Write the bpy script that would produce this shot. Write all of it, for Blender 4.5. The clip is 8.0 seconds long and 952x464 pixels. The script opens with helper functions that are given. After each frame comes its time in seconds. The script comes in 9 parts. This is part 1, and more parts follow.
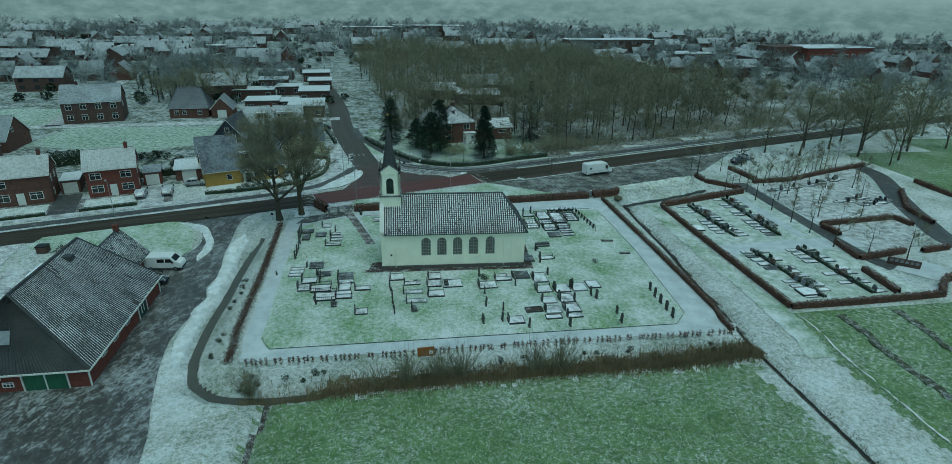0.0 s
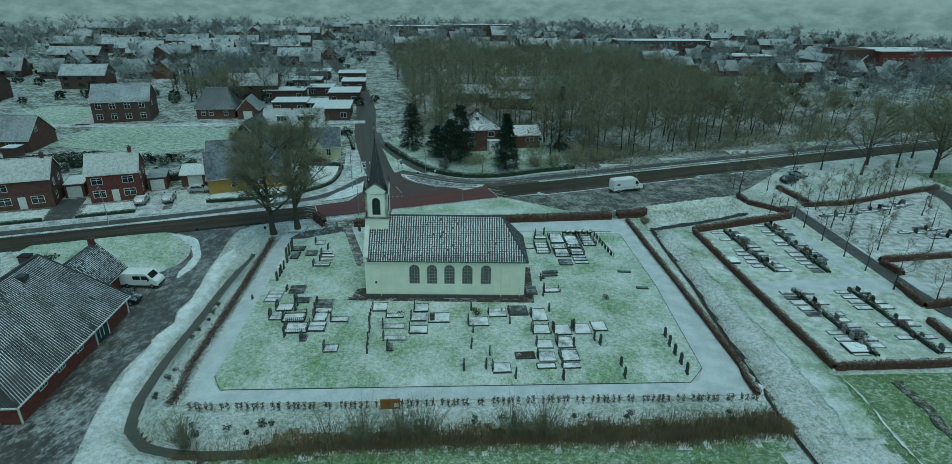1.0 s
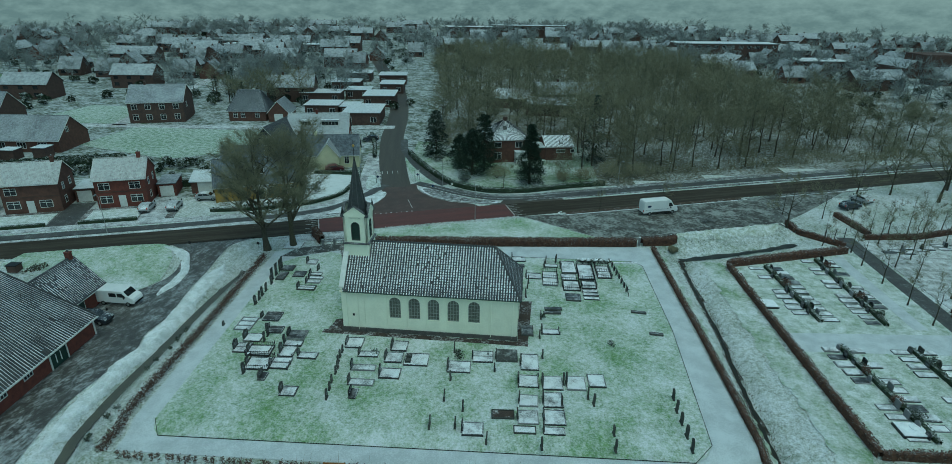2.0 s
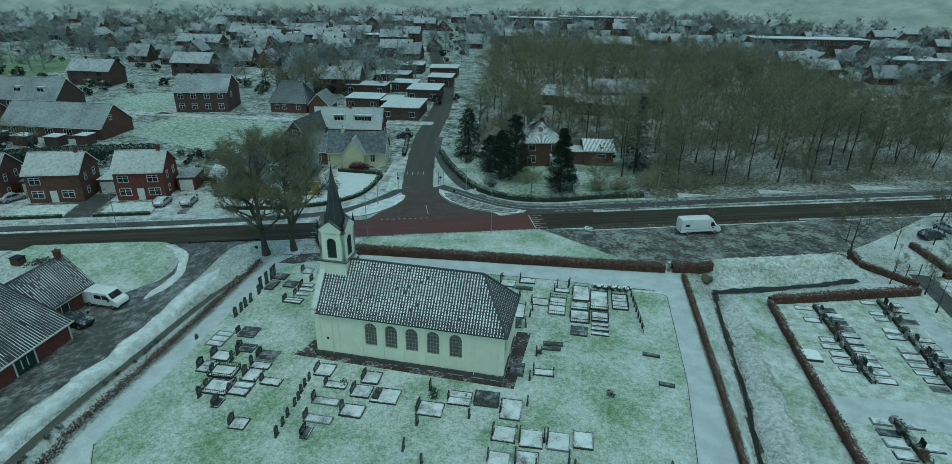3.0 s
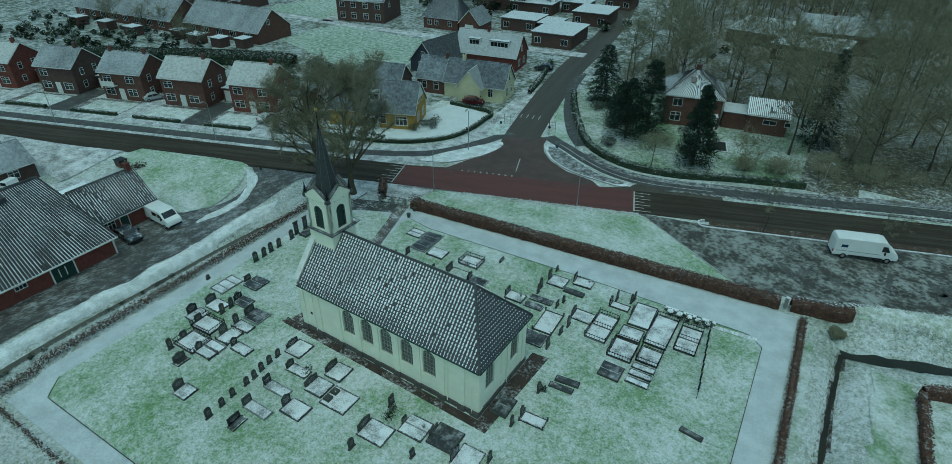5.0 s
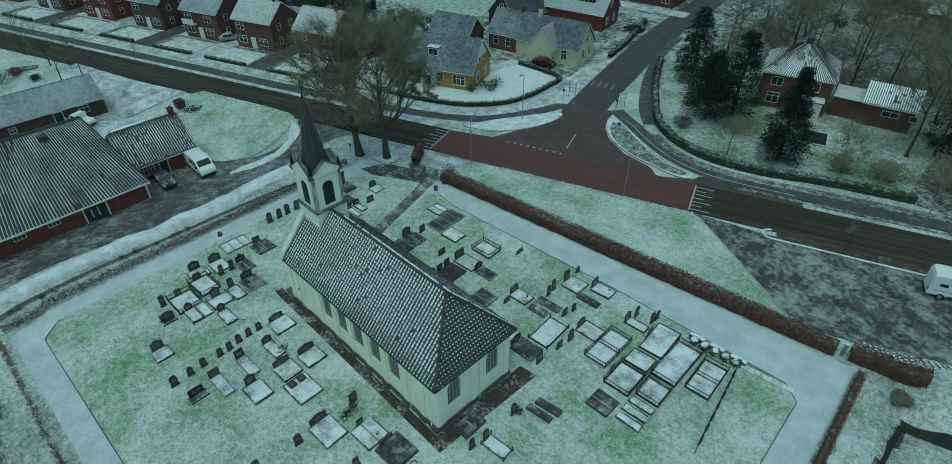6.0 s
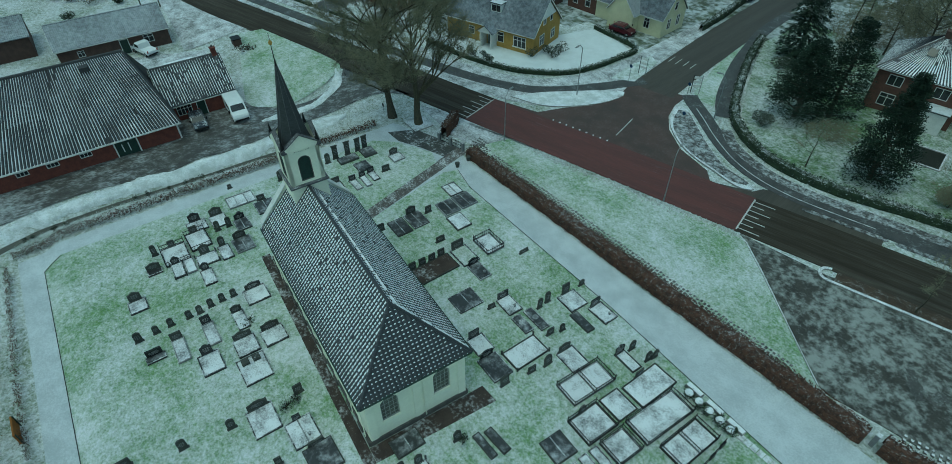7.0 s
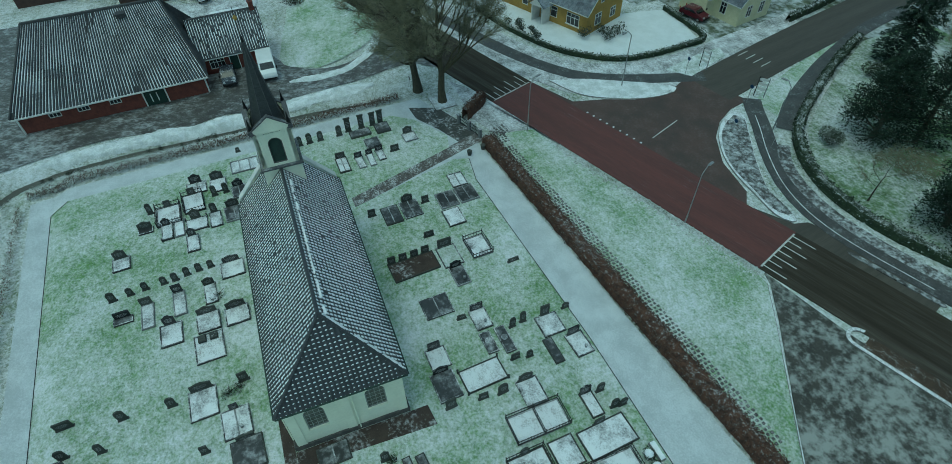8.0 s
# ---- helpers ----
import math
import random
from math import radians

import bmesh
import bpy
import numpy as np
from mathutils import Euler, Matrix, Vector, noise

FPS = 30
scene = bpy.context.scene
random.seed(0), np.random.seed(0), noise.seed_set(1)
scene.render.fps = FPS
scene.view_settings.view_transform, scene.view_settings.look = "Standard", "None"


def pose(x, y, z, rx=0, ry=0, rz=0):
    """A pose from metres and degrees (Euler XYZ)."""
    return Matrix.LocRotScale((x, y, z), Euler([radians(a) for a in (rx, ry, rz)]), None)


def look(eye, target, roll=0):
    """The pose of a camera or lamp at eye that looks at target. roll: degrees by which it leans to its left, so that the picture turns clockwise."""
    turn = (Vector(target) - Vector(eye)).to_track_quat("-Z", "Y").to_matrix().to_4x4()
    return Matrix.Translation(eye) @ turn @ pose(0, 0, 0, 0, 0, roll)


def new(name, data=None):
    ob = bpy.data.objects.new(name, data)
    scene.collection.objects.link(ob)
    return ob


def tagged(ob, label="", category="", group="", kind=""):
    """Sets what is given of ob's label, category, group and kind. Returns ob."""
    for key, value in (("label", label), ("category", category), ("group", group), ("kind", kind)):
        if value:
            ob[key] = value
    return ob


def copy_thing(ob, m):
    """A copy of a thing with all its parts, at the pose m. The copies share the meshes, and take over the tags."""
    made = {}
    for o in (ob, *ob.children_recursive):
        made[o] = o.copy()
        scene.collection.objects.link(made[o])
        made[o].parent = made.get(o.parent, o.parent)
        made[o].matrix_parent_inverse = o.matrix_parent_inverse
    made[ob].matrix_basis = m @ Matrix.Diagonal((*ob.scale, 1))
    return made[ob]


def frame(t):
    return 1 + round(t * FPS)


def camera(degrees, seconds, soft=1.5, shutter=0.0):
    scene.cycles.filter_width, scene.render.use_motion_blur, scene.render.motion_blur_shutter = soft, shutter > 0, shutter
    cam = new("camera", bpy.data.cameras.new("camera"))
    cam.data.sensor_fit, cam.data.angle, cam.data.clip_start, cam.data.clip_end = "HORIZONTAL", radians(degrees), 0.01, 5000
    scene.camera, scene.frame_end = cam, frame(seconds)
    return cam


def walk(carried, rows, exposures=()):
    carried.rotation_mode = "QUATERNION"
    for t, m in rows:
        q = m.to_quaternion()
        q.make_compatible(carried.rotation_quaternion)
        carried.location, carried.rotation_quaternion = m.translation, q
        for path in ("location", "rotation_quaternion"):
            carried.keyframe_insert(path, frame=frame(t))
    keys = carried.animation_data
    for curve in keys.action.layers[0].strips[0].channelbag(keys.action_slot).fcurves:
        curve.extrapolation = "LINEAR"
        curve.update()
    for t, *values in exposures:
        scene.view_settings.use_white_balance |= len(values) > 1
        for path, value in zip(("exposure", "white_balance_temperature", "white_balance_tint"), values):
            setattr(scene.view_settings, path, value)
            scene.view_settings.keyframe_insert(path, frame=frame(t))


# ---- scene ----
cam = camera(78.8, 8.0, 0.8)
PATH = [
    (0, (1.323, -75.93, 37.538), (1.612, -74.107, 36.768), 1.1),
    (0.5, (5.583, -71.664, 37.65), (5.79, -69.832, 36.874), 0.9),
    (1, (9.745, -67.189, 37.781), (9.863, -65.35, 37.004), 1.0),
    (1.5, (13.82, -62.743, 37.94), (13.842, -60.901, 37.162), 0.9),
    (3, (25.318, -49.081, 38.463), (25.024, -47.277, 37.651), 0.9),
    (3.5, (28.586, -44.452, 38.583), (28.157, -42.698, 37.723), 0.8),
    (4, (31.692, -39.484, 38.704), (31.127, -37.799, 37.785), 0.8),
    (4.5, (34.364, -34.436, 38.825), (33.655, -32.849, 37.836), 0.6),
    (5, (36.693, -28.961, 38.92), (35.838, -27.501, 37.854), 0.5),
    (6.5, (41.022, -11.838, 38.937), (39.864, -10.828, 37.656), -0.4),
    (7, (41.231, -6.0, 38.99), (40.02, -5.157, 37.639), -0.3),
    (7.5, (41.058, -0.844, 39.059), (39.819, -0.145, 37.653), -0.6),
    (8, (40.63, 4.062, 39.114), (39.37, 4.612, 37.662), -0.9),
]
walk(cam, [(t, look(eye, target, roll)) for t, eye, target, roll in PATH], [(0, -0.84, 5230, -35), (7, -0.82, 5230, -35), (8, -0.80, 5230, -35)])

# ---- light: an overcast winter day, brightest towards the south ----
SUN_AZ, SUN_EL = radians(165), radians(74)
world = bpy.data.worlds.new("sky")
scene.world = world
world.use_nodes = True
wn = world.node_tree
sky = wn.nodes.new("ShaderNodeTexSky")
sky.sky_type, sky.sun_disc = "NISHITA", False
sky.sun_elevation, sky.sun_rotation = SUN_EL, SUN_AZ
sky.dust_density, sky.ozone_density, sky.air_density = 4.0, 1.0, 1.0
wn.nodes["Background"].inputs["Strength"].default_value = 0.185
wn.links.new(sky.outputs[0], wn.nodes["Background"].inputs["Color"])
sun = new("sun", bpy.data.lights.new("sun", "SUN"))
sun.data.energy, sun.data.angle, sun.data.color = 0.56, radians(150), (0.97, 0.98, 1.0)
sun.matrix_world = look((0, 0, 0), (-math.sin(SUN_AZ) * math.cos(SUN_EL), -math.cos(SUN_AZ) * math.cos(SUN_EL), -math.sin(SUN_EL)))


# ---- materials ----
SNOW = (0.78, 0.80, 0.82)


def mat(name, a, b=None, rough=0.85, metal=0.0, scale=2.0, stretch=(1, 1, 1), bump=0.25, fine=14.0, snow=0.0, up=True,
        snow_scale=1.2, soft=0.12, turn=0.0, patch=0.12, spec=0.3, rand=0.0, local=False, snow_col=SNOW, pw=0.15, fw=0.47, ratio=7.3, relief=0.06):
    """Two tones mixed by coarse and fine noise; snow: how much of it a dusting of snow covers (on faces that look up, if up)."""
    m = bpy.data.materials.new(name)
    m.use_nodes = True
    n, l = m.node_tree.nodes, m.node_tree.links
    bs = n["Principled BSDF"]

    def math_(op, x, y, clamp=False):
        k = n.new("ShaderNodeMath")
        k.operation, k.use_clamp = op, clamp
        for i, v in enumerate((x, y)):
            if isinstance(v, (int, float)):
                k.inputs[i].default_value = v
            else:
                l.new(v, k.inputs[i])
        return k.outputs[0]

    def noise_(s, vec, detail=4.0):
        k = n.new("ShaderNodeTexNoise")
        k.inputs["Scale"].default_value, k.inputs["Detail"].default_value, k.inputs["Roughness"].default_value = s, detail, 0.62
        l.new(vec, k.inputs["Vector"])
        return k.outputs["Fac"]

    def ramp_(x, lo, hi):
        k = n.new("ShaderNodeMapRange")
        k.interpolation_type = "SMOOTHSTEP"
        k.inputs["From Min"].default_value, k.inputs["From Max"].default_value = lo, hi
        l.new(x, k.inputs["Value"])
        return k.outputs["Result"]

    def mix_(f, x, y):
        k = n.new("ShaderNodeMix")
        k.data_type = "RGBA"
        l.new(f, k.inputs["Factor"])
        for i, v in ((6, x), (7, y)):
            if isinstance(v, tuple):
                k.inputs[i].default_value = (*v, 1)
            else:
                l.new(v, k.inputs[i])
        return k.outputs[2]

    if local:
        pos = n.new("ShaderNodeTexCoord").outputs["Object"]
    else:
        pos = n.new("ShaderNodeNewGeometry").outputs["Position"]
    mp = n.new("ShaderNodeMapping")
    mp.inputs["Rotation"].default_value, mp.inputs["Scale"].default_value = (0, 0, radians(-turn)), stretch
    if turn:
        rot = n.new("ShaderNodeMapping")
        rot.inputs["Rotation"].default_value = (0, 0, radians(-turn))
        mp.inputs["Rotation"].default_value = (0, 0, 0)
        l.new(pos, rot.inputs["Vector"])
        l.new(rot.outputs[0], mp.inputs["Vector"])
    else:
        l.new(pos, mp.inputs["Vector"])
    vec = mp.outputs[0]
    n1, n2 = noise_(scale, vec, 6.0), noise_(fine, vec, 3.0)
    tone = math_("ADD", math_("MULTIPLY", n1, 0.6), math_("MULTIPLY", n2, 0.4))
    tone = ramp_(tone, 0.36, 0.64)
    if rand:
        oi = n.new("ShaderNodeObjectInfo")
        tone = math_("ADD", math_("MULTIPLY", tone, 1 - rand), math_("MULTIPLY", oi.outputs["Random"], rand))
    b = b or tuple(c * 0.7 for c in a)
    col = mix_(tone, b, a)
    if snow:
        s1, s2, s3 = noise_(snow_scale, vec, 5.0), noise_(snow_scale * ratio, vec, 3.0), noise_(patch, pos, 3.0)
        s = math_("ADD", math_("ADD", math_("MULTIPLY", s1, (1 - fw) * (1 - pw)), math_("MULTIPLY", s2, fw * (1 - pw))), math_("MULTIPLY", s3, pw))
        th = 0.5 + (0.5 - snow) * 0.36
        cover = ramp_(s, th - soft, th + soft)
        if up:
            ng = n.new("ShaderNodeNewGeometry")
            sp = n.new("ShaderNodeSeparateXYZ")
            l.new(ng.outputs["True Normal"], sp.inputs[0])
            cover = math_("MULTIPLY", cover, ramp_(sp.outputs["Z"], 0.45, 0.8))
        col = mix_(cover, col, snow_col)
    l.new(col, bs.inputs["Base Color"])
    bs.inputs["Roughness"].default_value, bs.inputs["Metallic"].default_value = rough, metal
    bs.inputs["Specular IOR Level"].default_value = spec
    if bump:
        bp = n.new("ShaderNodeBump")
        bp.inputs["Strength"].default_value, bp.inputs["Distance"].default_value = bump, relief
        l.new(math_("ADD", n2, n1), bp.inputs["Height"])
        l.new(bp.outputs[0], bs.inputs["Normal"])
    return m


ROAD_TURN = 17.2
M_FIELD = mat("pasture_grass", (0.175, 0.255, 0.10), (0.085, 0.140, 0.050), scale=0.9, fine=5, snow=0.24, snow_scale=1.9, up=False, bump=1.0, soft=0.13, patch=0.09, pw=0.22, fw=0.5, ratio=2.9, relief=0.14)
M_GROUND = mat("snowy_rough_grass", (0.17, 0.215, 0.095), (0.075, 0.11, 0.045), scale=0.9, fine=6, snow=0.56, snow_scale=2.2, up=False, bump=1.0, patch=0.12, soft=0.16, pw=0.3, fw=0.5, ratio=2.9, relief=0.18)
M_LAWN = mat("churchyard_grass", (0.22, 0.355, 0.135), (0.13, 0.235, 0.078), scale=1.3, fine=6, snow=0.50, snow_scale=1.9, up=False, bump=1.0, soft=0.15, patch=0.15, pw=0.40, fw=0.52, ratio=2.9, relief=0.2)
M_MEADOW = mat("open_green_field", (0.12, 0.22, 0.075), (0.07, 0.14, 0.045), scale=0.5, fine=9, snow=0.40, snow_scale=1.0, up=False, bump=0.5, soft=0.2, patch=0.05)
# Dark garden ground; its greyed snow also stands in for distance haze.
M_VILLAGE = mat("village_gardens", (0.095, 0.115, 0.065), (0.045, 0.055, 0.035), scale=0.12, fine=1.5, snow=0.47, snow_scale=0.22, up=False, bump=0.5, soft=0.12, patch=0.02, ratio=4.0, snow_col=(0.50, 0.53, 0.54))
M_BROWNSHRUB = mat("brown_leaf_shrub", (0.125, 0.075, 0.05), (0.055, 0.036, 0.026), scale=2.0, fine=9, bump=0.1, snow=0.12)
M_WOODFLOOR = mat("woodland_floor", (0.105, 0.095, 0.055), (0.050, 0.050, 0.030), scale=0.5, fine=6, snow=0.40, snow_scale=1.2, up=False, bump=0.9, soft=0.10, patch=0.05, pw=0.3, fw=0.5, ratio=3.2, snow_col=(0.6, 0.63, 0.64))
M_MUNTIN = mat("pale_lead_bars", (0.34, 0.35, 0.32), (0.26, 0.27, 0.25), scale=3, bump=0)
M_GARDEN = mat("garden_grass", (0.11, 0.18, 0.065), (0.06, 0.11, 0.035), scale=0.5, fine=9, snow=0.62, snow_scale=0.9, up=False, bump=0.5, soft=0.2, patch=0.05)
M_PATH = mat("trodden_snow", (0.60, 0.63, 0.65), (0.43, 0.46, 0.48), scale=0.5, fine=8, bump=0.5, rough=0.75)
M_BANK = mat("bank_snow", (0.80, 0.82, 0.84), (0.50, 0.53, 0.52), scale=0.9, fine=9, bump=0.8, rough=0.8)
M_ASPHALT = mat("wet_asphalt", (0.052, 0.044, 0.032), (0.031, 0.026, 0.019), rough=0.75, scale=0.8, fine=12, stretch=(0.05, 1.3, 1), turn=ROAD_TURN, bump=0.08, snow=0.14, up=False, snow_scale=0.8, soft=0.2, snow_col=(0.12, 0.11, 0.095), spec=0.12)
M_SIDE = mat("side_asphalt", (0.084, 0.074, 0.060), (0.055, 0.049, 0.040), rough=0.6, scale=0.6, fine=10, stretch=(1.2, 0.06, 1), turn=8, bump=0.08, spec=0.3)
M_RED = mat("red_asphalt", (0.125, 0.047, 0.040), (0.080, 0.036, 0.032), rough=0.6, scale=0.8, fine=12, stretch=(0.1, 1.0, 1), turn=ROAD_TURN, bump=0.08, snow=0.05, up=False, snow_col=(0.2, 0.17, 0.17))
M_SLUSH = mat("paving_with_snow_patches", (0.075, 0.07, 0.065), (0.045, 0.043, 0.04), rough=0.6, scale=0.8, fine=9, bump=0.2, snow=0.40, up=False, snow_scale=1.3, soft=0.12, ratio=2.6, snow_col=(0.55, 0.57, 0.58))
M_BANKGRASS = mat("bank_grass", (0.21, 0.32, 0.13), (0.12, 0.20, 0.075), scale=0.9, fine=6, snow=0.53, snow_scale=1.2, up=False, bump=1.0, soft=0.16, patch=0.2, pw=0.5, fw=0.5, ratio=2.9, relief=0.18)
# Darker greens and less snow than the churchyard lawn.
M_VILLALAWN = mat("dark_garden_grass", (0.15, 0.24, 0.09), (0.075, 0.12, 0.045), scale=0.9, fine=6, snow=0.40, snow_scale=1.4, up=False, bump=1.0, soft=0.14, patch=0.09, pw=0.4, ratio=2.9, relief=0.15)
M_MOUTH = mat("worn_red_asphalt", (0.092, 0.056, 0.046), (0.058, 0.045, 0.038), rough=0.6, scale=0.25, fine=9, bump=0.08, snow=0.06, up=False, snow_scale=0.5, soft=0.2, snow_col=(0.15, 0.13, 0.12))
M_CYCLE = mat("cycle_path", (0.085, 0.083, 0.08), (0.05, 0.05, 0.05), rough=0.6, scale=0.7, fine=10, bump=0.1, snow=0.10, up=False, snow_scale=0.6, soft=0.14, snow_col=(0.42, 0.44, 0.45))
M_WALK = mat("snowy_pavement", (0.17, 0.165, 0.155), (0.10, 0.10, 0.095), scale=0.6, fine=9, bump=0.15, snow=0.50, up=False, snow_scale=0.6, soft=0.18)
M_YARD = mat("slushy_farm_yard", (0.10, 0.095, 0.085), (0.045, 0.042, 0.038), rough=0.45, scale=0.9, fine=6, stretch=(1.25, 0.7, 1), turn=-12, bump=0.5, snow=0.34, up=False, snow_scale=0.9, soft=0.09, ratio=3.3, pw=0.3, snow_col=(0.40, 0.415, 0.42), spec=0.45)
M_LOT = mat("slushy_parking_lot", (0.070, 0.066, 0.057), (0.042, 0.041, 0.036), rough=0.6, scale=0.6, fine=6, bump=0.2, snow=0.45, up=False, snow_scale=0.42, soft=0.08, patch=0.1, pw=0.2, fw=0.45, ratio=4.5, snow_col=(0.31, 0.32, 0.30), spec=0.2)
M_WETLOT = mat("wet_lot_asphalt", (0.085, 0.082, 0.073), (0.052, 0.051, 0.046), rough=0.45, scale=0.6, fine=6, bump=0.2, snow=0.25, up=False, snow_scale=0.9, soft=0.1, snow_col=(0.27, 0.28, 0.27), spec=0.35)
M_MARK = mat("road_paint", (0.62, 0.62, 0.60), (0.40, 0.40, 0.38), scale=2, bump=0)
M_KERB = mat("kerb_stone", (0.32, 0.32, 0.31), (0.2, 0.2, 0.19), scale=1.5, snow=0.62, snow_scale=0.9)
M_COBBLE = mat("cobble", (0.11, 0.105, 0.10), (0.06, 0.058, 0.056), scale=3, snow=0.30, snow_scale=1.6, rand=0.4)
M_WATER = mat("ditch_water", (0.10, 0.095, 0.072), (0.065, 0.063, 0.05), rough=0.3, scale=0.5, bump=0.04, spec=0.35)
M_DARKWATER = mat("dark_ditch_water", (0.035, 0.036, 0.028), (0.020, 0.022, 0.018), rough=0.35, scale=0.5, bump=0.05, spec=0.15)
M_PAVER = mat("snowy_paver", (0.13, 0.125, 0.12), (0.07, 0.068, 0.066), scale=3, snow=0.62, snow_scale=1.2, rand=0.3)
M_MUD = mat("ditch_mud", (0.06, 0.05, 0.038), (0.035, 0.03, 0.022), scale=1.2, snow=0.25)
M_LITTER = mat("reed_litter", (0.19, 0.165, 0.095), (0.10, 0.09, 0.05), scale=1.2, fine=9, bump=0.8, snow=0.26, up=False, snow_scale=1.8, ratio=3)
M_CREAM = mat("cream_plaster", (0.84, 0.85, 0.70), (0.76, 0.77, 0.63), scale=0.7, fine=5, bump=0.08, rough=0.8)
M_PLINTH = mat("dark_plinth", (0.13, 0.12, 0.11), (0.08, 0.075, 0.07), scale=2, bump=0.2)
M_TILE = mat("black_pantile", (0.050, 0.050, 0.056), (0.022, 0.022, 0.026), rough=0.34, scale=3, bump=0.1, spec=0.65, rand=0.45)
M_SLATE = mat("spire_slate", (0.050, 0.054, 0.058), (0.025, 0.027, 0.030), rough=0.45, scale=3, stretch=(1, 1, 3), bump=0.15, spec=0.5)
M_LEAD = mat("lead_sheet", (0.12, 0.12, 0.125), (0.07, 0.07, 0.075), rough=0.5, scale=2, snow=0.2)
M_SNOW = mat("settled_snow", (0.90, 0.92, 0.94), (0.74, 0.76, 0.78), scale=2, fine=9, bump=0.4)
M_WHITE = mat("white_paint", (0.72, 0.72, 0.69), (0.60, 0.60, 0.57), scale=2, bump=0.03, rough=0.5)
M_DARKWOOD = mat("dark_green_wood", (0.025, 0.05, 0.038), (0.018, 0.035, 0.028), scale=3, bump=0.1, rough=0.5)
M_GREENDOOR = mat("green_barn_door", (0.055, 0.13, 0.075), (0.035, 0.09, 0.05), scale=2, stretch=(4, 4, 0.5), bump=0.1)
M_GLASS = mat("window_glass", (0.030, 0.034, 0.036), (0.016, 0.018, 0.02), rough=0.08, scale=0.7, bump=0, spec=0.7)
M_GREYGLASS = mat("leaded_glass", (0.17, 0.175, 0.15), (0.09, 0.093, 0.08), rough=0.15, scale=2.5, bump=0.05, spec=0.6)
M_BRICK = mat("red_brick", (0.165, 0.055, 0.040), (0.10, 0.038, 0.030), scale=1.4, fine=16, bump=0.25)
M_BRICK2 = mat("brown_brick", (0.135, 0.070, 0.052), (0.085, 0.048, 0.038), scale=1.4, fine=16, bump=0.25)
M_BRICK3 = mat("dark_brick", (0.105, 0.065, 0.052), (0.065, 0.045, 0.038), scale=1.4, fine=16, bump=0.25)
M_YELLOW = mat("ochre_plaster", (0.37, 0.245, 0.065), (0.28, 0.185, 0.05), scale=0.8, fine=6, bump=0.1)
M_BARNROOF = mat("corrugated_roof", (0.060, 0.061, 0.064), (0.030, 0.031, 0.033), rough=0.6, scale=0.35, fine=6, bump=0.15, spec=0.4)
M_ROOFGREY = mat("snow_dusted_tiles", (0.082, 0.088, 0.098), (0.05, 0.054, 0.06), rough=0.6, scale=2, snow=0.50, snow_scale=2.2, soft=0.22, patch=0.15, pw=0.3, snow_col=(0.50, 0.53, 0.56))
M_ROOFBLUE = mat("frosted_slate_tiles", (0.072, 0.082, 0.10), (0.04, 0.046, 0.058), rough=0.5, scale=2, snow=0.36, snow_scale=2.0, soft=0.2, patch=0.2, pw=0.35, snow_col=(0.46, 0.50, 0.54))
M_ROOFWHITE = mat("snow_covered_tiles", (0.10, 0.10, 0.10), (0.07, 0.07, 0.07), rough=0.7, scale=2, snow=0.86, snow_scale=1.8, soft=0.2, patch=0.15, snow_col=(0.64, 0.67, 0.69))
# Distant roofs: snow and tile tones drawn together to imitate haze.
M_ROOFVILLAGE = mat("hazed_village_tiles", (0.075, 0.075, 0.078), (0.045, 0.045, 0.048), rough=0.7, scale=2, snow=0.62, snow_scale=0.8, soft=0.25, patch=0.03, snow_col=(0.52, 0.55, 0.57), rand=0.5)
M_ROOFRED = mat("red_snowy_tiles", (0.14, 0.10, 0.08), (0.09, 0.065, 0.055), rough=0.7, scale=2, snow=0.74, snow_scale=2.0, soft=0.2, snow_col=(0.58, 0.60, 0.60))
M_ROOFDARK = mat("dark_tiles", (0.05, 0.054, 0.062), (0.03, 0.032, 0.036), rough=0.4, scale=2, snow=0.12, snow_scale=2.4, soft=0.2, snow_col=(0.5, 0.53, 0.55))
M_BARK = mat("bark", (0.085, 0.078, 0.056), (0.045, 0.041, 0.031), scale=3, stretch=(3, 3, 0.6), bump=0.5, rough=0.95)
M_TWIG = mat("bare_twigs", (0.235, 0.228, 0.150), (0.155, 0.150, 0.100), scale=0.6, bump=0, rough=0.95)
# Far trees: distance haze is put into a paler, greyer twig colour.
M_FARTWIG = mat("hazed_far_twigs", (0.27, 0.285, 0.275), (0.185, 0.20, 0.195), scale=0.3, bump=0, rough=0.95)
M_BEECH = mat("beech_leaves", (0.120, 0.062, 0.040), (0.040, 0.026, 0.020), scale=2.5, fine=11, bump=0.1, snow=0.29, snow_scale=2.8, ratio=3.0, soft=0.08, snow_col=(0.46, 0.47, 0.47))
M_CONIFER = mat("conifer_needles", (0.026, 0.046, 0.026), (0.011, 0.021, 0.013), scale=1.2, bump=0.1, snow=0.08, snow_scale=1.0)
M_EVERGREEN = mat("evergreen_leaves", (0.042, 0.060, 0.030), (0.018, 0.028, 0.016), scale=1.2, bump=0.1, snow=0.3, snow_scale=1.6)
M_REED = mat("dry_reed", (0.25, 0.20, 0.115), (0.14, 0.115, 0.065), scale=0.7, bump=0)
M_GRANITE = mat("grey_granite", (0.23, 0.235, 0.24), (0.15, 0.155, 0.16), scale=4, fine=30, bump=0.05, rough=0.5, snow=0.35, rand=0.5)
